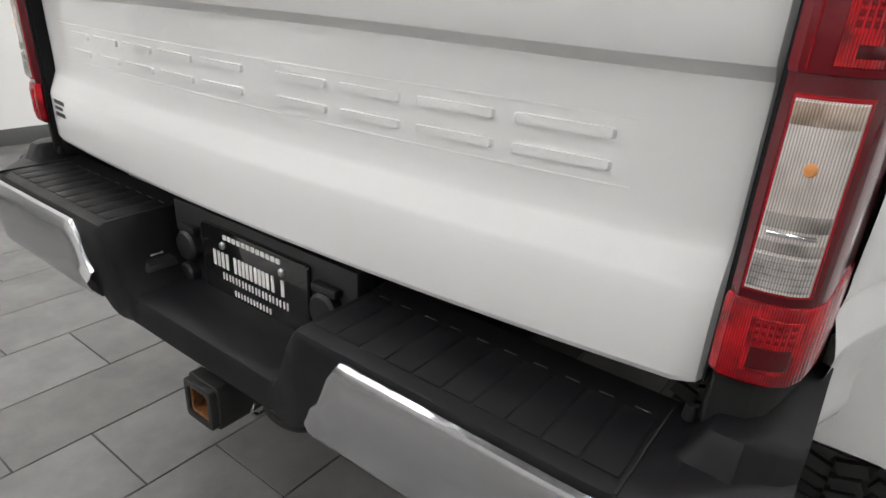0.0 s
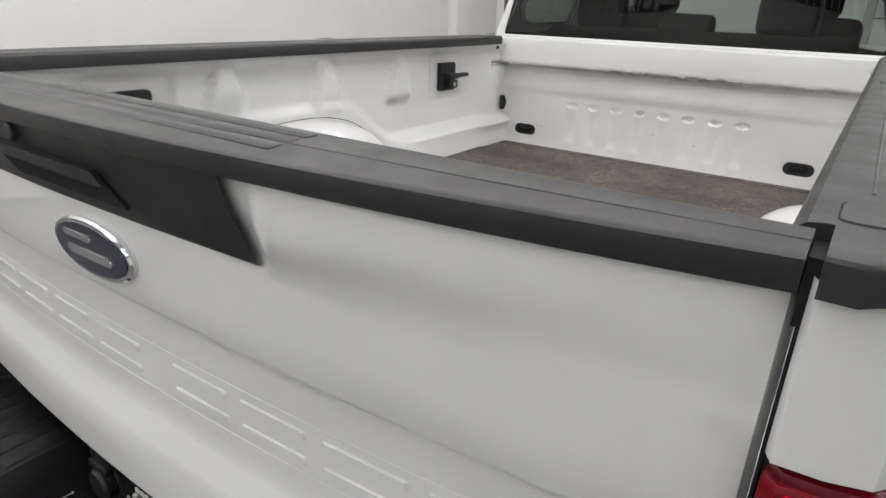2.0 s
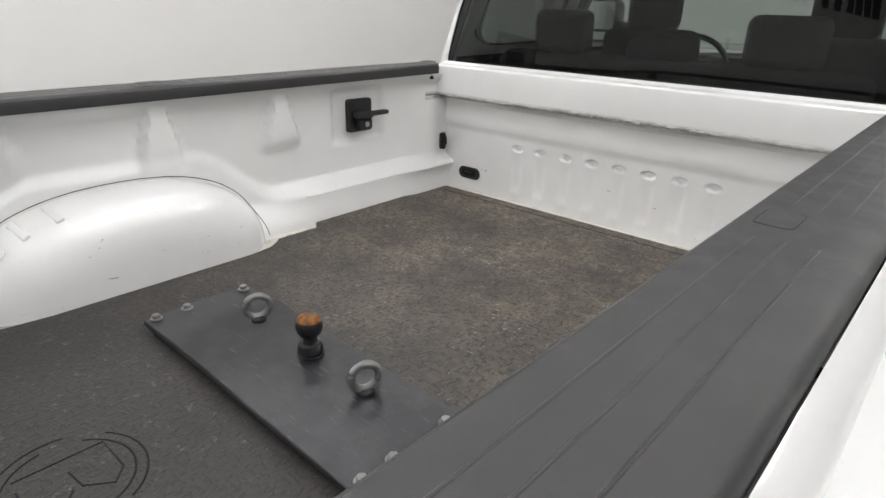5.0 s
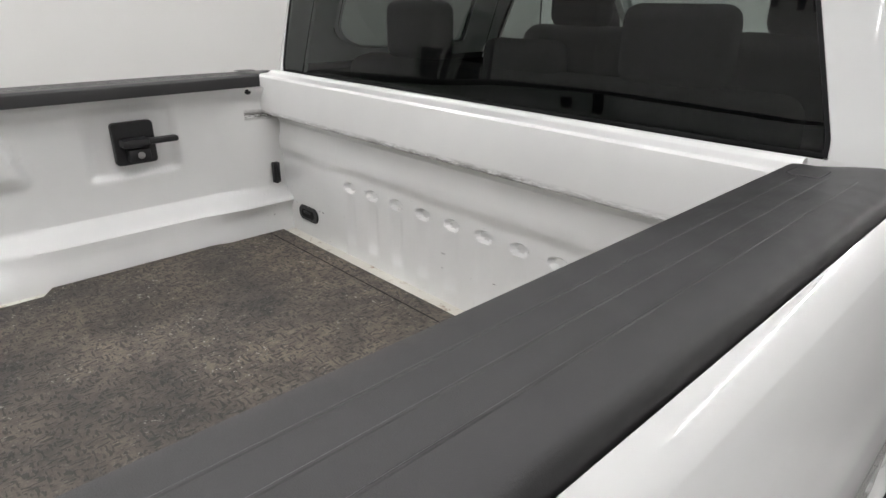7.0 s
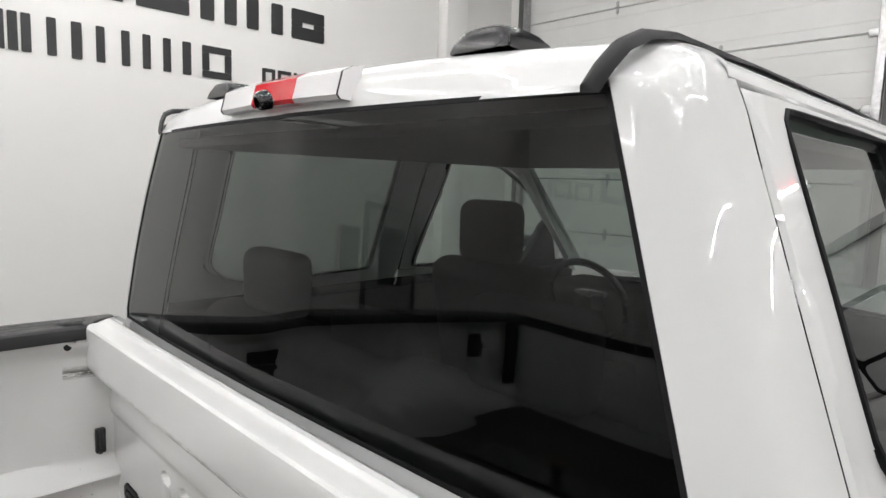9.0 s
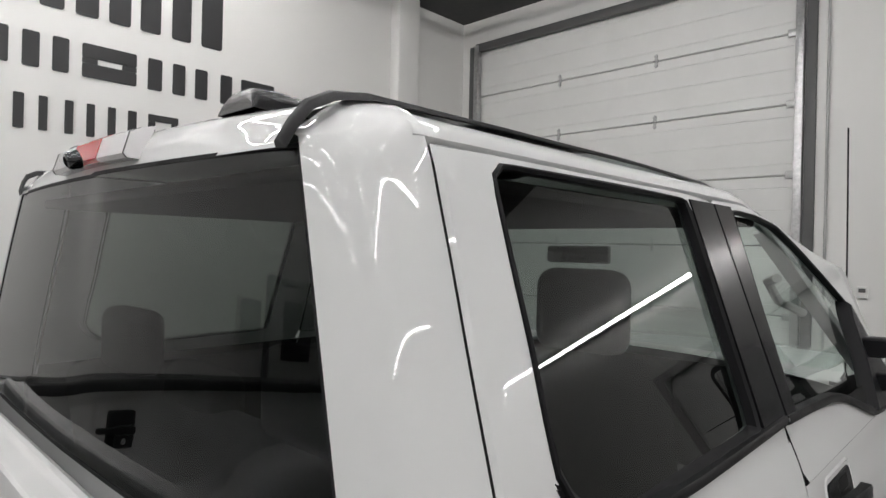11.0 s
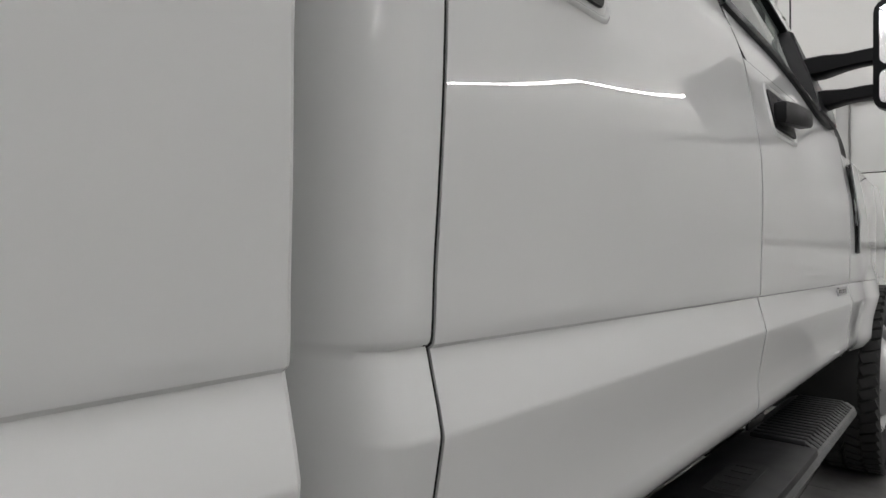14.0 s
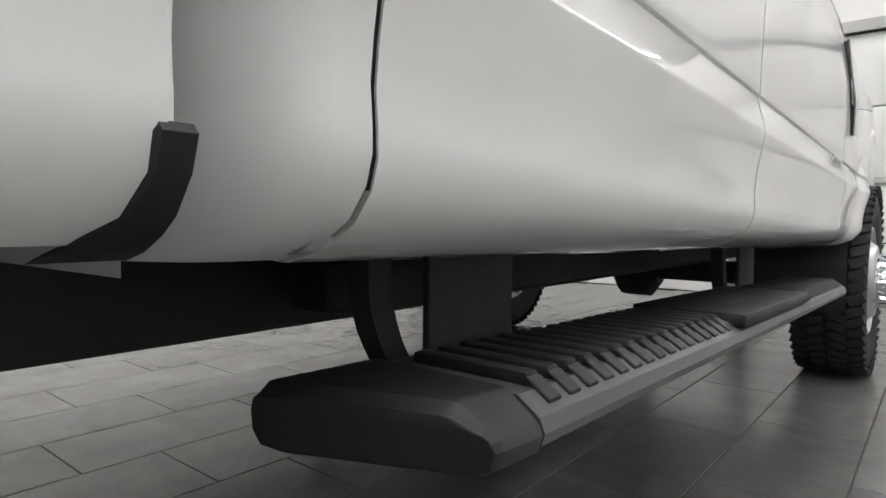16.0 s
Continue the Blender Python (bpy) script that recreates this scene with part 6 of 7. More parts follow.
    # towing mirror: sail, two arms, head with two glasses
    mir = group("towing_mirror", fdoor, "large black telescoping towing mirror")
    bm = bmesh.new()
    sail = [(4.36, 1.392), (4.60, 1.372), (4.72, 1.44), (4.60, 1.60), (4.53, 1.70), (4.49, 1.66), (4.45, 1.52)]
    prism(bm, sail, lambda u, v, h: Vector((s * (glass_x(v) - 0.02 + h), u, v)), 0.045, 0.008)
    part("sail", bm, satin_black, mir)
    for z0, z1 in ((1.530, 1.590), (1.425, 1.480)):
        bm = bmesh.new()
        rows = []
        for x, w, zz in ((0.90, 0.05, 0.0), (0.96, 0.048, 0.002), (1.02, 0.036, 0.006), (1.06, 0.028, 0.01), (1.12, 0.026, 0.012)):
            rows.append([(s * x, 4.53 + q * w, (z0 + z1) / 2 + p * ((z1 - z0) / 2 - (0.008 if x > 1.0 else 0)) + zz) for q, p in ((-1, -0.8), (-0.8, -1), (0.8, -1), (1, -0.8), (1, 0.8), (0.8, 1), (-0.8, 1), (-1, 0.8))])
        vs, _ = grid(bm, rows, True)
        bm.faces.new(vs[0]); bm.faces.new(vs[-1])
        part("mirror_arm", bm, satin_black, mir, sharp=35)
    bm = bmesh.new()
    rows = []
    for y, k in ((4.500, 0.94), (4.503, 1.0), (4.54, 1.0), (4.60, 0.96), (4.66, 0.82), (4.69, 0.5)):
        rows.append([(s * u, y, v) for u, v in rrect(1.215 - 0.125 * k, 1.215 + 0.125 * k, 1.575 - 0.175 * k, 1.575 + 0.160 * k, 0.04 * k, 4)])
    vs, _ = grid(bm, rows, True)
    bm.faces.new(vs[0]); bm.faces.new(vs[-1])
    head = part("mirror_head", bm, satin_black, mir, sharp=35)
    for v0, v1 in ((1.535, 1.715), (1.420, 1.520)):
        bm = bmesh.new()
        prism(bm, rrect(1.105, 1.325, v0, v1, 0.02, 4), lambda u, v, h: Vector((s * u, 4.4995 - h, v)), 0.004, 0.002)
        part("mirror_glass", bm, chrome, head, "mirror glass")

    # front fender with its arch and side vent
    FY = 5.56
    low = lambda y: arch(FY, 0.47, y, 0.60)
    fender = side_panel("front_fender", s, lambda z: 4.760, lambda z: 6.30, [z for z in LEV if z < 1.32], truck, paint, ny=44, low=low, label="white front fender with a dark side vent",
                        x_of=lambda y, z: cab_point(1, y, z)[0] + 0.03 * (1 - smooth_step(0.47, 0.60, math.hypot(y - FY, z - AZ))))
    bm = bmesh.new()
    grid(bm, [[(s * x, FY - 0.465 * math.cos(a), AZ + 0.465 * math.sin(a)) for x in (0.6, 0.8, 0.985)] for a in frange(-0.2, math.pi + 0.2, 24)])
    part("wheel_well", bm, under, fender)
    bm = bmesh.new()
    prism(bm, [(4.795, 1.29), (4.83, 1.30), (4.90, 1.03), (4.905, 0.985), (4.88, 0.99), (4.80, 1.24)], lambda u, v, h: Vector((s * (cab_x(v) - 0.002 + h), u, v - 0.02)), 0.012, 0.004)
    vent = part("fender_vent", bm, gloss_black, fender, "dark fender vent with a bright edge")
    bm = bmesh.new()
    tube(bm, [(s * (cab_x(1.28) + 0.008), 4.83, 1.285), (s * (cab_x(1.1) + 0.010), 4.885, 1.08), (s * (cab_x(0.985) + 0.010), 4.908, 0.968)], 0.006, 8)
    part("vent_edge", bm, chrome, vent)
    # running board
    board = group("running_board", truck, "black running board with ribbed tread pads")
    bz = lambda y: 0.535 - 0.026 * (y - 2.7)
    # rounded end cap with a chamfered top edge
    cap_sec = [(0.834, -0.004), (0.8355, 0.012), (0.841, 0.0195), (0.851, 0.0225), (0.92, 0.0225), (0.995, 0.0225), (1.001, 0.0205), (1.026, 0.002), (1.031, -0.003), (1.034, -0.010), (1.030, -0.024), (1.020, -0.030), (0.94, -0.033), (0.862, -0.036), (0.842, -0.033), (0.8355, -0.022)]
    bm = bmesh.new()
    rows = []
    for y, k, kt, kb in ((2.628, 0.974, 0.40, 0.88), (2.6295, 0.986, 0.54, 0.96), (2.6325, 0.992, 0.62, 1.0), (2.6405, 0.999, 0.96, 1.0), (2.644, 1.0, 1.0, 1.0), (2.755, 1.0, 1.0, 1.0)):
        c = bz(y) - 0.03
        rows.append([(s * (0.938 + (x - 0.938) * k), y + 0.33 * (x - 0.84) * (1 - smooth_step(2.62, 2.755, y)), c + z * (kt if z > 0 else kb)) for x, z in cap_sec])
    vs, _ = grid(bm, rows, True)
    bm.faces.new(vs[0]); bm.faces.new(vs[-1])
    part("end_cap", bm, plastic, board, sharp=22)
    bm = bmesh.new()
    rows = []
    for y in (2.758, 3.2, 3.8, 4.4, 4.67, 4.70):
        c = bz(y) - 0.03
        k = 1.0 if y < 4.69 else 0.94
        rows.append([(s * (0.938 + (x - 0.938) * k), y, c + z * k) for x, z in ((0.838, 0.012), (0.850, 0.0175), (0.985, 0.0175), (1.008, 0.0165), (1.029, 0.002), (1.034, -0.010), (1.031, -0.020), (1.020, -0.027), (0.99, -0.029), (0.86, -0.031), (0.838, -0.022))])
    vs, _ = grid(bm, rows, True)
    bm.faces.new(vs[0]); bm.faces.new(vs[-1])
    part("board_body", bm, board_metal, board, "dark grey aluminium board body", 24)
    tilt = Matrix.Rotation(-0.026, 4, "X")
    for y0, n in ((2.795, 16), (4.03, 18)):
        for i in range(n):
            y = y0 + 0.036 * i
            bm = bmesh.new()
            t = Matrix.Translation((s * 0.945, y, bz(y) - 0.009)) @ tilt
            rbox(bm, -0.075, 0.055, -0.0105, 0.0105, -0.006, 0.008, 0.004, 2, t)
            # a tongue of the rib runs down the board's bevelled edge
            rbox(bm, -0.016, 0.013, -0.0105, 0.0105, -0.003, 0.003, 0.0015, 1, Matrix.Translation((s * 1.0115, y, bz(y) - 0.0157)) @ tilt @ Matrix.Rotation(s * 0.60, 4, 'Y'))
            part("tread_rib", bm, plastic, board)
    bm = bmesh.new()
    y = 3.675
    rbox(bm, -0.085, 0.10, -0.30, 0.30, -0.014, 0.008, 0.006, 2, Matrix.Translation((s * 0.935, y, bz(y) - 0.008)) @ tilt)
    pad = part("centre_pad", bm, plastic, board, "smooth black centre pad with a raised mark")
    bm = bmesh.new()
    base_m = Matrix.Translation((s * 0.945, y - 0.05, bz(y - 0.05) - 0.0005)) @ tilt
    prism(bm, rrect(-0.035, 0.035, -0.12, 0.12, 0.012, 3), lambda u, v, h: base_m @ Vector((u, v, h)), 0.0016, 0.0006)
    for i in range(5):
        rbox(bm, -0.022, 0.022, -0.10 + i * 0.043, -0.07 + i * 0.043, 0.0016, 0.0032, 0.0005, 1, base_m)
    part("raised_mark", bm, rail_plastic, pad)
    for yc in (2.795, 4.045):
        bm = bmesh.new()
        top = 0.64 + rake(yc, 0.6)
        rbox(bm, s * 0.846, s * 0.856, yc + 0.03, yc + 0.19, bz(yc) - 0.045, top + 0.03, 0.003)
        rows = []
        for t in frange(0, 1, 12):
            z = top + 0.02 - (top + 0.02 - bz(yc) + 0.05) * t
            y = yc - 0.010 - 0.010 * math.sin(math.pi * t) + 0.045 * t ** 2.4
            w = 0.016
            rows.append([(s * 0.800, y - w, z), (s * 0.800, y + w, z), (s * 0.830, y + w, z), (s * 0.830, y - w, z)])
        grid(bm, rows, True)
        rbox(bm, s * 0.70, s * 0.87, yc - 0.045, yc + 0.24, bz(yc) - 0.085, bz(yc) - 0.068, 0.003)
        part("board_bracket", bm, under, board, "black steel board bracket")
    # stone guard at the front foot of the bed side
    bm = bmesh.new()
    rows = []
    for z in (0.636, 0.641, 0.65, 0.66, 0.68, 0.698, 0.703):
        x = cab_x(z)
        a = 2.473 - 0.028 * (1 - smooth_step(0.636, 0.68, z)) ** 2
        k = 0.004 if 0.64 < z < 0.70 else -0.001
        rows.append([(s * (x - 0.002), a, z), (s * (x + k), a + 0.003, z), (s * (x + k), 2.493, z), (s * (x - 0.01), 2.498, z), (s * (x - 0.04), 2.498, z)])
    grid(bm, rows)
    part("stone_guard", bm, plastic, truck, "black plastic stone guard", 40)
    # rocker underside
    bm = bmesh.new()
    grid(bm, [[(s * x, y, z + rake(y, 0.6)) for x, z in ((0.952, 0.650), (0.94, 0.641), (0.92, 0.637), (0.88, 0.638), (0.86, 0.66))] for y in (2.60, 2.9, 3.6, 4.3, 5.05)])
    part("rocker", bm, paint, truck, "white rocker panel below the doors", 60)

# radio antenna on the fender
bm = bmesh.new()
lathe(bm, (0.790, 4.923, 1.372), (0, 0, 1), [(0, 0.018), (0.008, 0.017), (0.020, 0.010), (0.030, 0.006)], 16)
tube(bm, [(0.790, 4.923, 1.39), (0.787, 4.923, 1.9), (0.782, 4.923, 2.349)], 0.0032, 8)
part("antenna", bm, seal, truck, "thin black mast antenna")

# -- front end (hood, windscreen, nose)
bm = bmesh.new()
rows = []
for y, z, w in ((4.72, 1.385, 0.93), (4.9, 1.375, 0.945), (5.3, 1.36, 0.955), (5.8, 1.335, 0.945), (6.15, 1.29, 0.93), (6.28, 1.22, 0.92), (6.30, 1.12, 0.92), (6.30, 0.62, 0.90)):
    rows.append([(x * w, y - 0.03 * abs(x) ** 3, z + 0.045 * (1 - x * x) * (1 if z > 1.2 else 0) - 0.035 * abs(x) ** 6) for x in frange(-1, 1, 21)])
grid(bm, rows)
part("hood", bm, paint, truck, "white hood", 40)
def windscreen_point(u, t):
    return (u * (0.70 + 0.17 * t), 4.20 + 0.66 * t - 0.06 * u * u, 1.955 - 0.535 * t + 0.012 * (1 - u * u))
bm = bmesh.new()
grid(bm, [[windscreen_point(u, t) for u in frange(-1, 1, 15)] for t in frange(0, 1, 6)])
face_out(part("windscreen", bm, clear_glass, truck, "clear windscreen", 60), (0, 1, 0.5))

# -- cab interior
def cushion(bm, x0, x1, y0, y1, z0, z1, bev, lean=0.0):
    m = Matrix.Translation((0, y0, z0)) @ Matrix.Rotation(lean, 4, "X") @ Matrix.Translation((0, -y0, -z0))
    rbox(bm, x0, x1, y0, y1, z0, z1, bev, 4, m)
cabin = group("cabin_tub", truck, "dark grey cloth cabin interior")
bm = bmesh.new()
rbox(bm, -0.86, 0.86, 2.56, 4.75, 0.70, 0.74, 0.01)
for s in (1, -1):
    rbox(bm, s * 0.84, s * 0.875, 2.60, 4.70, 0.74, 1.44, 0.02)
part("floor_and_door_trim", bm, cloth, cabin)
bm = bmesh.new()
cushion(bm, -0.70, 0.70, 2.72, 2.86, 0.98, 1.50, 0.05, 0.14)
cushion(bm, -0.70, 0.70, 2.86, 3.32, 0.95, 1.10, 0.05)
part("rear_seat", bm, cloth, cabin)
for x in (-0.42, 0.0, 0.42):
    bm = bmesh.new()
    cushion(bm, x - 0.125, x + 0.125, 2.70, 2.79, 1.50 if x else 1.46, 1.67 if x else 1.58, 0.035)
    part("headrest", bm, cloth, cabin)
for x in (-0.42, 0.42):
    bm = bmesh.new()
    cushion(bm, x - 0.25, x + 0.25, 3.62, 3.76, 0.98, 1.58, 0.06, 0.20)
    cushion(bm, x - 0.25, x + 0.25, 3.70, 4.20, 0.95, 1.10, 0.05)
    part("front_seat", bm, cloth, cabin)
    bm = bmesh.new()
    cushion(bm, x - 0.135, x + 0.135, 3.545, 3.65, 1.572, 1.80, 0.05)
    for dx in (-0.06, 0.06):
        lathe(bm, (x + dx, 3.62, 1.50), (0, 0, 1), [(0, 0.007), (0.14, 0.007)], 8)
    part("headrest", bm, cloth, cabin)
bm = bmesh.new()
cushion(bm, -0.84, 0.84, 4.40, 4.85, 1.05, 1.385, 0.06)
cushion(bm, -0.14, 0.14, 3.75, 4.5, 0.78, 1.14, 0.04)
part("dashboard", bm, cloth, cabin)
bm = bmesh.new()
tube(bm, [(-0.42 + 0.19 * math.cos(a), 4.26 - 0.07 * math.sin(a), 1.36 + 0.175 * math.sin(a)) for a in frange(0, 2 * math.pi, 33)[:-1]], 0.016, 8, True)
rbox(bm, -0.50, -0.34, 4.26, 4.32, 1.29, 1.40, 0.02)
part("steering_wheel", bm, gloss_black, cabin, "black steering wheel")
bm = bmesh.new()
rbox(bm, -0.14, 0.14, 4.25, 4.28, 1.80, 1.87, 0.012)
part("rear_view_mirror", bm, gloss_black, cabin)
for x in (0.78,):
    bm = bmesh.new()
    tube(bm, [(x - 0.03, 4.15, 1.78), (x - 0.075, 4.22, 1.765), (x - 0.075, 4.34, 1.70), (x - 0.02, 4.42, 1.66)], 0.014, 8)
    part("grab_handle", bm, trim_grey, cabin)

# -- chassis and wheels
chassis = group("chassis", truck, "black steel ladder chassis and driveline")
for s in (1, -1):
    bm = bmesh.new()
    rbox(bm, s * 0.40, s * 0.47, 0.05, 6.0, 0.485, 0.66, 0.01)
    part("frame_rail", bm, under, chassis)
    bm = bmesh.new()
    rbox(bm, s * 0.50, s * 0.60, 2.9, 4.9, 0.52, 0.60, 0.02)
    part("brake_line_cover", bm, under, chassis)
bm = bmesh.new()
for y in (0.25, 1.7, 2.6, 3.4, 4.3):
    rbox(bm, -0.40, 0.40, y, y + 0.09, 0.52, 0.62, 0.015)
tube(bm, [(0.0, 1.1, 0.44), (0.0, 4.2, 0.58)], 0.05, 12)
tube(bm, [(-0.28, 0.4, 0.5), (-0.28, 4.0, 0.5)], 0.045, 12)
rbox(bm, -0.35, -0.05, 2.3, 3.5, 0.50, 0.72, 0.06)
part("driveline", bm, under, chassis)
for y in (AY, 5.56):
    bm = bmesh.new()
    tube(bm, [(-0.95, y, AZ), (0.95, y, AZ)], 0.055, 12)
    lathe(bm, (-0.12, y, AZ), (1, 0, 0), [(0, 0.08), (0.05, 0.15), (0.19, 0.15), (0.24, 0.08)], 16)
    part("axle", bm, under, chassis)


def wheel(s, y, x_in, x_out, deep):
    """A wheel: tyre with tread blocks, rim and, in front, a long bright hub."""
    R = 0.412
    w = group("wheel", truck, "all-terrain tyre on a steel wheel with a bright hub" if not deep else "all-terrain rear tyre on a steel wheel")
    c = (s * x_in, y, AZ)
    wd = x_out - x_in
    bm = bmesh.new()
    lathe(bm, c, (s, 0, 0), [(0.03, 0.235), (0.005, 0.28), (0.0, 0.33), (0.012, 0.38), (0.03, 0.396), (wd * 0.5, 0.400), (wd - 0.03, 0.396), (wd - 0.012, 0.38), (wd, 0.33), (wd - 0.005, 0.28), (wd - 0.03, 0.235)], 56, False)
    part("tyre", bm, tyre_rubber, w, sharp=40)
    bm = bmesh.new()
    nb = 54
    for i in range(nb):
        a = 2 * math.pi * i / nb
        for j, (k0, k1, sh) in enumerate(((0.0, 0.22, 0.0), (0.25, 0.48, 0.5), (0.52, 0.75, 0.0), (0.78, 1.0, 0.5))):
            aa = a + sh * 2 * math.pi / nb
            m = Matrix.Translation(c) @ Matrix.Rotation(aa, 4, "X") @ Matrix.Translation((0, 0, 0.403))
            cube = bmesh.ops.create_cube(bm, size=1.0)["verts"]
            tw = Matrix.Rotation(0.35 * (1 if j % 2 else -1), 4, "Z")
            bmesh.ops.transform(bm, matrix=m @ Matrix.Translation((s * wd * (k0 + k1) / 2, 0, -0.004 if j in (0, 3) else 0)) @ tw @ Matrix.Diagonal((wd * (k1 - k0), 0.034, 0.020, 1)), verts=cube)
    part("tread", bm, tyre_rubber, w)["kind"] = "stuff"
    bm = bmesh.new()
    if not deep:
        prof = [(0.02, 0.238), (wd - 0.02, 0.238), (wd - 0.012, 0.225), (wd - 0.03, 0.205), (wd - 0.02, 0.17), (wd + 0.005, 0.15), (wd + 0.01, 0.11)]
    else:
        prof = [(0.02, 0.238), (wd - 0.02, 0.238), (wd - 0.012, 0.225), (wd - 0.06, 0.20), (wd - 0.15, 0.15), (wd - 0.16, 0.08)]
    lathe(bm, c, (s, 0, 0), prof, 40)
    part("rim", bm, brushed, w, "bright steel rim", 40)
    bm = bmesh.new()
    b = (s * (x_out + (0.0 if not deep else -0.16)), y, AZ)
    lathe(bm, b, (s, 0, 0), [(0, 0.115), (0.02, 0.112), (0.03, 0.085), (0.095, 0.082), (0.105, 0.070), (0.125, 0.066), (0.132, 0.045), (0.134, 0.0)], 32)
    nuts = []
    for i in range(8):
        a = 2 * math.pi * i / 8
        nb_ = bmesh.new()
        lathe(nb_, (b[0] + s * 0.012, y + 0.098 * math.cos(a), AZ + 0.098 * math.sin(a)), (s, 0, 0), [(0, 0.018), (0.05, 0.016), (0.056, 0.010)], 8)
        nuts.append(nb_)
    for i in range(6):
        a = 2 * math.pi * i / 6
        nb_ = bmesh.new()
        lathe(nb_, (b[0] + s * 0.10, y + 0.074 * math.cos(a), AZ + 0.074 * math.sin(a)), (s, 0, 0), [(0, 0.012), (0.03, 0.011), (0.034, 0.006)], 8)
        nuts.append(nb_)
    hub = part("hub", bm, chrome, w, "bright chromed hub", 40)
    for nb_ in nuts:
        part("nut", nb_, chrome, hub)


for s in (1, -1):
    wheel(s, 5.56, 0.785, 1.045, False)
    wheel(s, AY, 0.93, 1.18, True)
    wheel(s, AY, 0.64, 0.88, True)

# ---- things in the bed ----
bm = bmesh.new()
outline = [(-0.745, 0.035), (0.745, 0.035), (0.75, 0.58), (0.67, 0.62), (0.625, 0.68), (0.612, 0.80), (0.612, 1.36), (0.625, 1.44), (0.65, 1.48), (0.70, 1.50), (0.70, 1.66), (0.745, 1.69), (0.75, 2.15), (0.735, 2.2), (0.735, 2.392), (-0.735, 2.392), (-0.735, 2.2), (-0.75, 2.15), (-0.745, 1.69), (-0.70, 1.66), (-0.70, 1.50), (-0.68, 1.48), (-0.655, 1.44), (-0.642, 1.36), (-0.642, 0.80), (-0.655, 0.68), (-0.70, 0.62), (-0.75, 0.58)]
top = [bm.verts.new((x, y, 0.934)) for x, y in outline]
bot = [bm.verts.new((x, y, 0.921)) for x, y in outline]
bm.faces.new(top); bm.faces.new(bot[::-1])
for i in range(len(top)):
    bm.faces.new((top[i], top[(i + 1) % len(top)], bot[(i + 1) % len(top)], bot[i]))
bmesh.ops.triangulate(bm, faces=[f for f in bm.faces if len(f.verts) > 4])
mat_thing = tagged(part("bed_mat", bm, rubber_mat), "worn black rubber bed mat dusted brown, lying on the bed floor", "bed mat")
bm = bmesh.new()
rbox(bm, -0.735, 0.735, 2.338, 2.342, 0.932, 0.9346, 0.0005, 1)
part("mat_seam", bm, gap_dark, mat_thing)
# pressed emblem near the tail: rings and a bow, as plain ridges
bm = bmesh.new()
cx, cy = 0.0, 0.62
for r, a0, a1 in ((0.125, 0.5, 2.3), (0.125, 2.9, 5.3), (0.105, 0.3, 2.6), (0.105, 3.3, 5.9)):
    tube(bm, [(cx + r * math.cos(a), cy + r * 0.95 * math.sin(a), 0.9335) for a in frange(a0, a1, 18)], 0.0025, 6)
tube(bm, [(cx - 0.06, cy - 0.07, 0.9335), (cx - 0.06, cy + 0.075, 0.9335), (cx + 0.03, cy + 0.075, 0.9335), (cx + 0.06, cy + 0.05, 0.9335), (cx + 0.03, cy + 0.01, 0.9335), (cx - 0.02, cy + 0.005, 0.9335)], 0.0025, 6)
tube(bm, [(cx + 0.03, cy - 0.005, 0.9335), (cx + 0.07, cy - 0.035, 0.9335), (cx + 0.03, cy - 0.07, 0.9335), (cx - 0.03, cy - 0.07, 0.9335)], 0.0025, 6)
part("pressed_emblem", bm, seal, mat_thing)

goose = thing("gooseneck_hitch", (0, 1.06, 0.934), "black steel gooseneck hitch plate with rusty ball, bolted in bed", "trailer hitch")
PZ = 0.972          # top of the plate
bm = bmesh.new()
rows = []
for x in frange(-0.392, 0.412, 17):
    w = 0.004 * smooth_step(0.25, 0.38, abs(x - 0.02)) + 0.0015 * math.sin(9 * x)
    y0, y1 = 0.918 - 0.018 * (x + 0.35) / 0.76, 1.198 - 0.030 * (x + 0.35) / 0.76
    rows.append([(x, y0 + 0.001, PZ - 0.014 - w), (x, y0, PZ - w - 0.0025), (x, y0 + 0.0025, PZ - w), (x, 1.06, PZ), (x, y1 - 0.0025, PZ - w), (x, y1, PZ - w - 0.0025), (x, y1 - 0.001, PZ - 0.014 - w)])
vs, _ = grid(bm, rows, True)
bm.faces.new(vs[0]); bm.faces.new(vs[-1])
part("hitch_plate", bm, plate_steel, goose, "scratched black steel plate with worn edges")
bm = bmesh.new()
rbox(bm, -0.365, 0.398, 0.925, 1.15, 0.934, PZ - 0.019, 0.003)
part("plate_base", bm, under, goose, "black steel base under the plate")
BX, BY = 0.018, 1.102
bm = bmesh.new()
lathe(bm, (BX, BY, PZ - 0.001), (0, 0, 1), [(0, 0.030), (0.004, 0.030), (0.005, 0.0275), (0.020, 0.0275), (0.0245, 0.025), (0.027, 0.024), (0.030, 0.017), (0.040, 0.0155), (0.046, 0.0175), (0.050, 0.0225), (0.058, 0.0275), (0.068, 0.0295), (0.078, 0.0285), (0.088, 0.0235), (0.094, 0.0165), (0.0945, 0.0)], 28)
part("hitch_ball", bm, ball_steel, goose, "dark hitch ball on a turned neck")
bm = bmesh.new()
lathe(bm, (BX, BY, PZ - 0.001 + 0.084), (0, 0, 1), [(0, 0.0268), (0.0045, 0.0243), (0.0085, 0.0195), (0.0108, 0.0150), (0.0112, 0.0)], 24)
part("rusty_ball_top", bm, rusty, goose, "rusty worn crown of the ball")
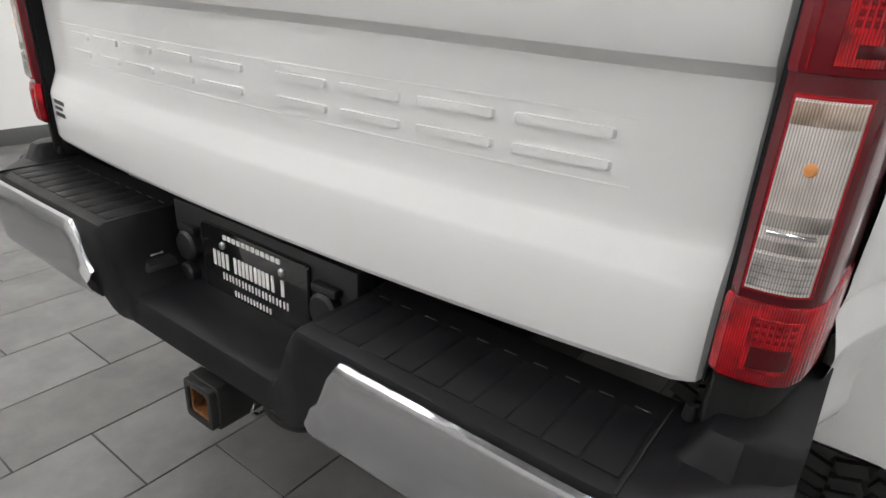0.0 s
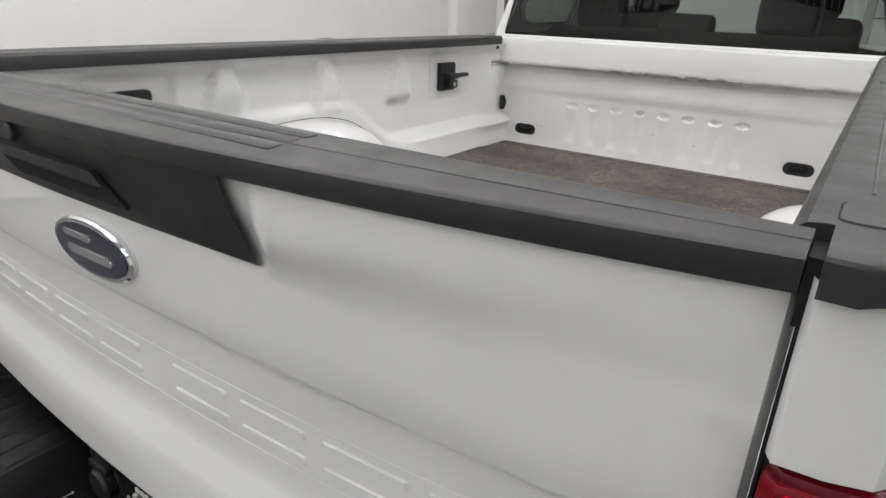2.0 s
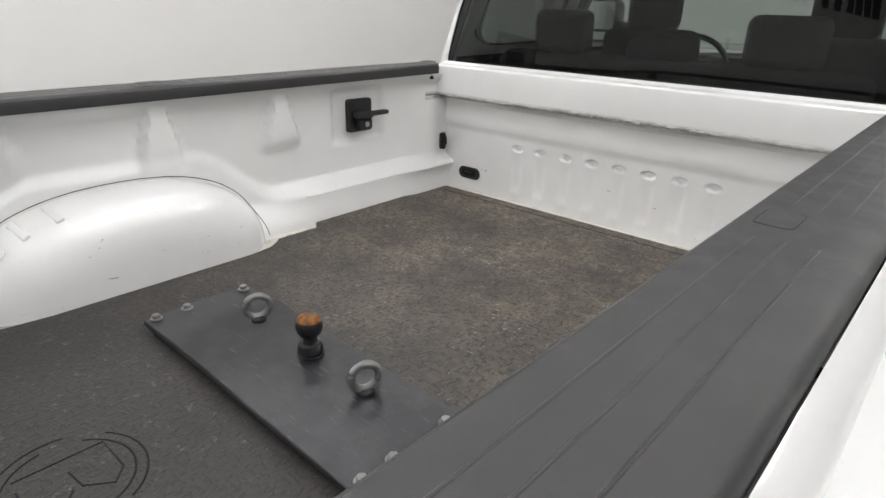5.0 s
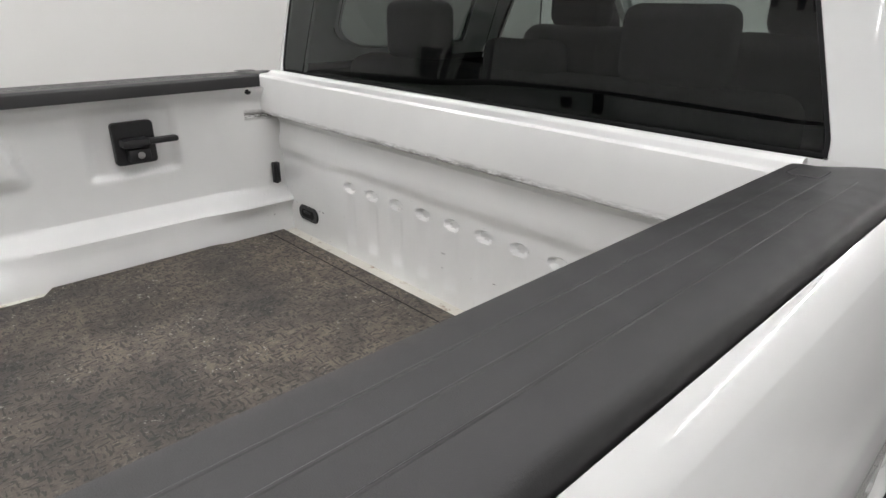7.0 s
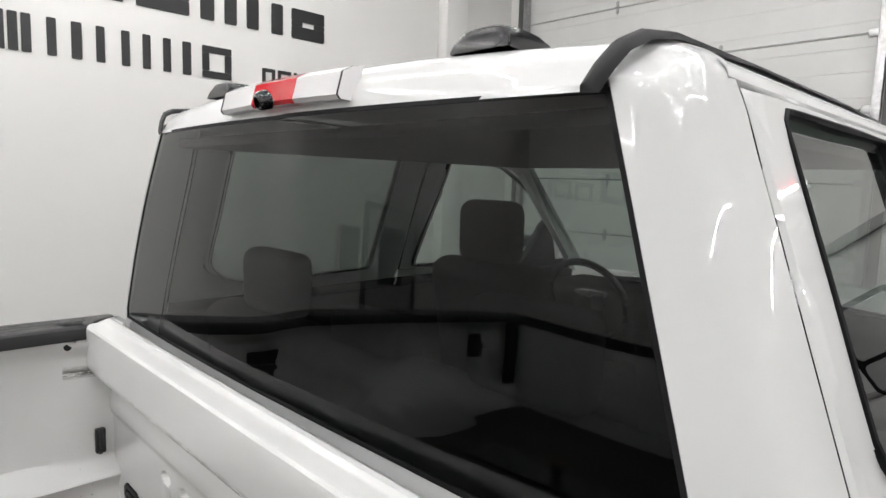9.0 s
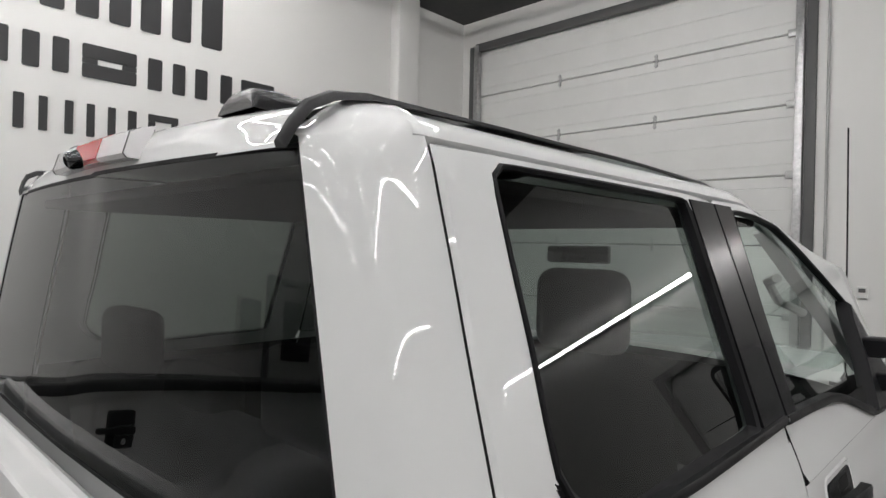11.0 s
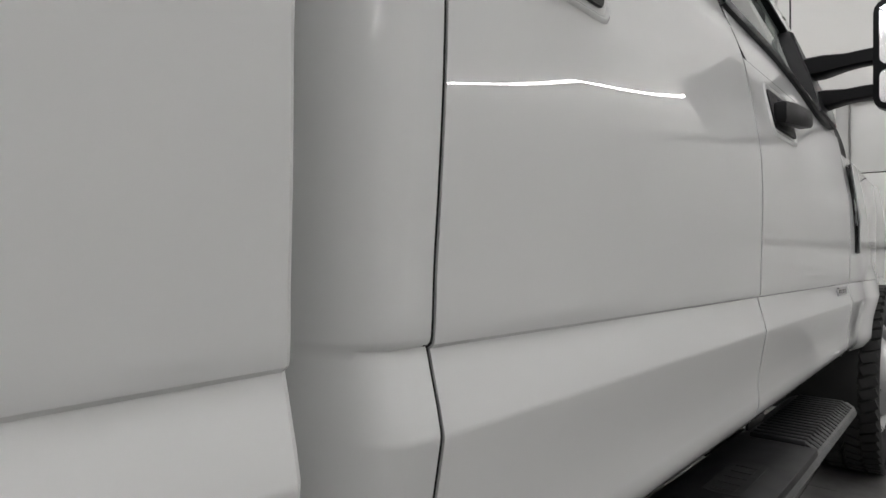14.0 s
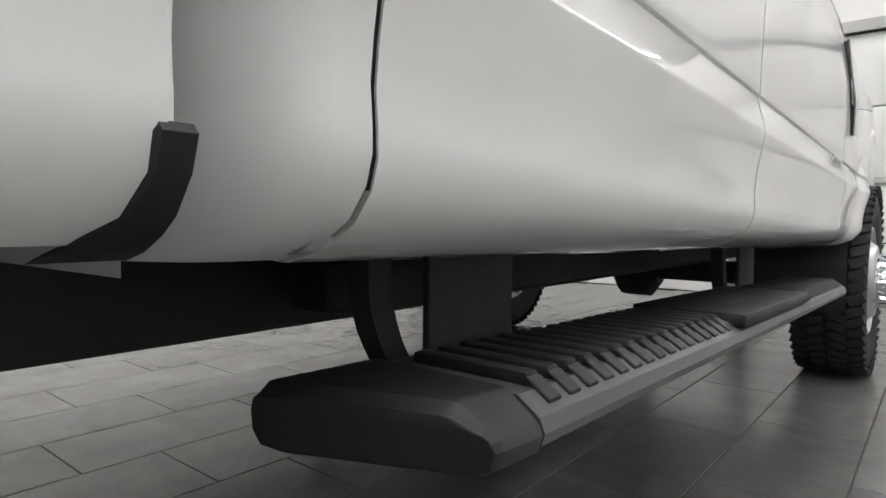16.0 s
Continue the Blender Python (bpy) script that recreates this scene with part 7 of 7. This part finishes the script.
for x, y in ((-0.192, 1.106), (0.212, 1.088)):
    bm = bmesh.new()
    tube(bm, [(x + 0.010 * math.cos(a), y + 0.026 * math.cos(a), PZ + 0.037 + 0.027 * math.sin(a)) for a in frange(0, 2 * math.pi, 25)[:-1]], 0.0082, 10, True)
    part("chain_ring", bm, ring_steel, goose, "worn steel safety-chain ring")
    bm = bmesh.new()
    lathe(bm, (x, y, PZ - 0.001), (0, 0, 1), [(0, 0.019), (0.008, 0.018), (0.014, 0.012)], 16)
    part("ring_base", bm, ball_steel, goose)
for x, y in ((-0.374, 0.942), (-0.372, 1.018), (-0.370, 1.172), (0.388, 1.128), (0.388, 0.995), (0.388, 0.925)):
    bm = bmesh.new()
    lathe(bm, (x, y, PZ - 0.008), (0, 0, 1), [(0, 0.0145), (0.0085, 0.0145), (0.0095, 0.013)], 20)
    lathe(bm, (x, y, PZ + 0.001), (0, 0, 1), [(0, 0.0098), (0.0080, 0.0098), (0.0092, 0.0078)], 6)
    part("bolt", bm, ring_steel, goose, "worn hexagonal plate bolt on a washer")

# ---- the floor ----
bm = bmesh.new()
rbox(bm, XL - 0.2, XR + 0.2, YB - 0.2, YF + 0.2, -0.2, -0.004, 0)
floor = tagged(part("floor", bm, grout), "grey stone-look tile floor laid in staggered rows", "floor", kind="structure")
TW, TL, TG_ = 0.305, 0.61, 0.004
x0, y0 = -0.415, 0.098
me_bm = bmesh.new()
rbox(me_bm, -TW / 2 + TG_ / 2, TW / 2 - TG_ / 2, -TL / 2 + TG_ / 2, TL / 2 - TG_ / 2, -0.009, 0.0, 0.0012, 1)
tile_mesh = mesh_of("floor_tile", me_bm, tile)
rest = bmesh.new()
near = []
i0, i1 = int((XL - x0) / TW) - 1, int((XR - x0) / TW) + 1
for i in range(i0, i1 + 1):
    shift = (i * 0.203) % TL
    for j in range(int((YB - y0) / TL) - 2, int((YF - y0) / TL) + 2):
        cx, cy = x0 + (i + 0.5) * TW, y0 + shift + (j + 0.5) * TL
        if not (XL - 0.1 < cx < XR + 0.1 and YB - 0.2 < cy < YF + 0.2):
            continue
        score = abs(cx + 0.2) / 2.0 + abs(cy - 2.9) / 4.2
        near.append((score, cx, cy))
near.sort()
for k, (sc, cx, cy) in enumerate(near):
    if k < 290:
        t = new("tile", tile_mesh)
        t.location = (cx, cy, 0)
        t.parent = floor
    else:
        rbox(rest, cx - TW / 2 + TG_ / 2, cx + TW / 2 - TG_ / 2, cy - TL / 2 + TG_ / 2, cy + TL / 2 - TG_ / 2, -0.009, 0.0, 0)
far = part("tiles", rest, tile, floor)
far["kind"] = "stuff"
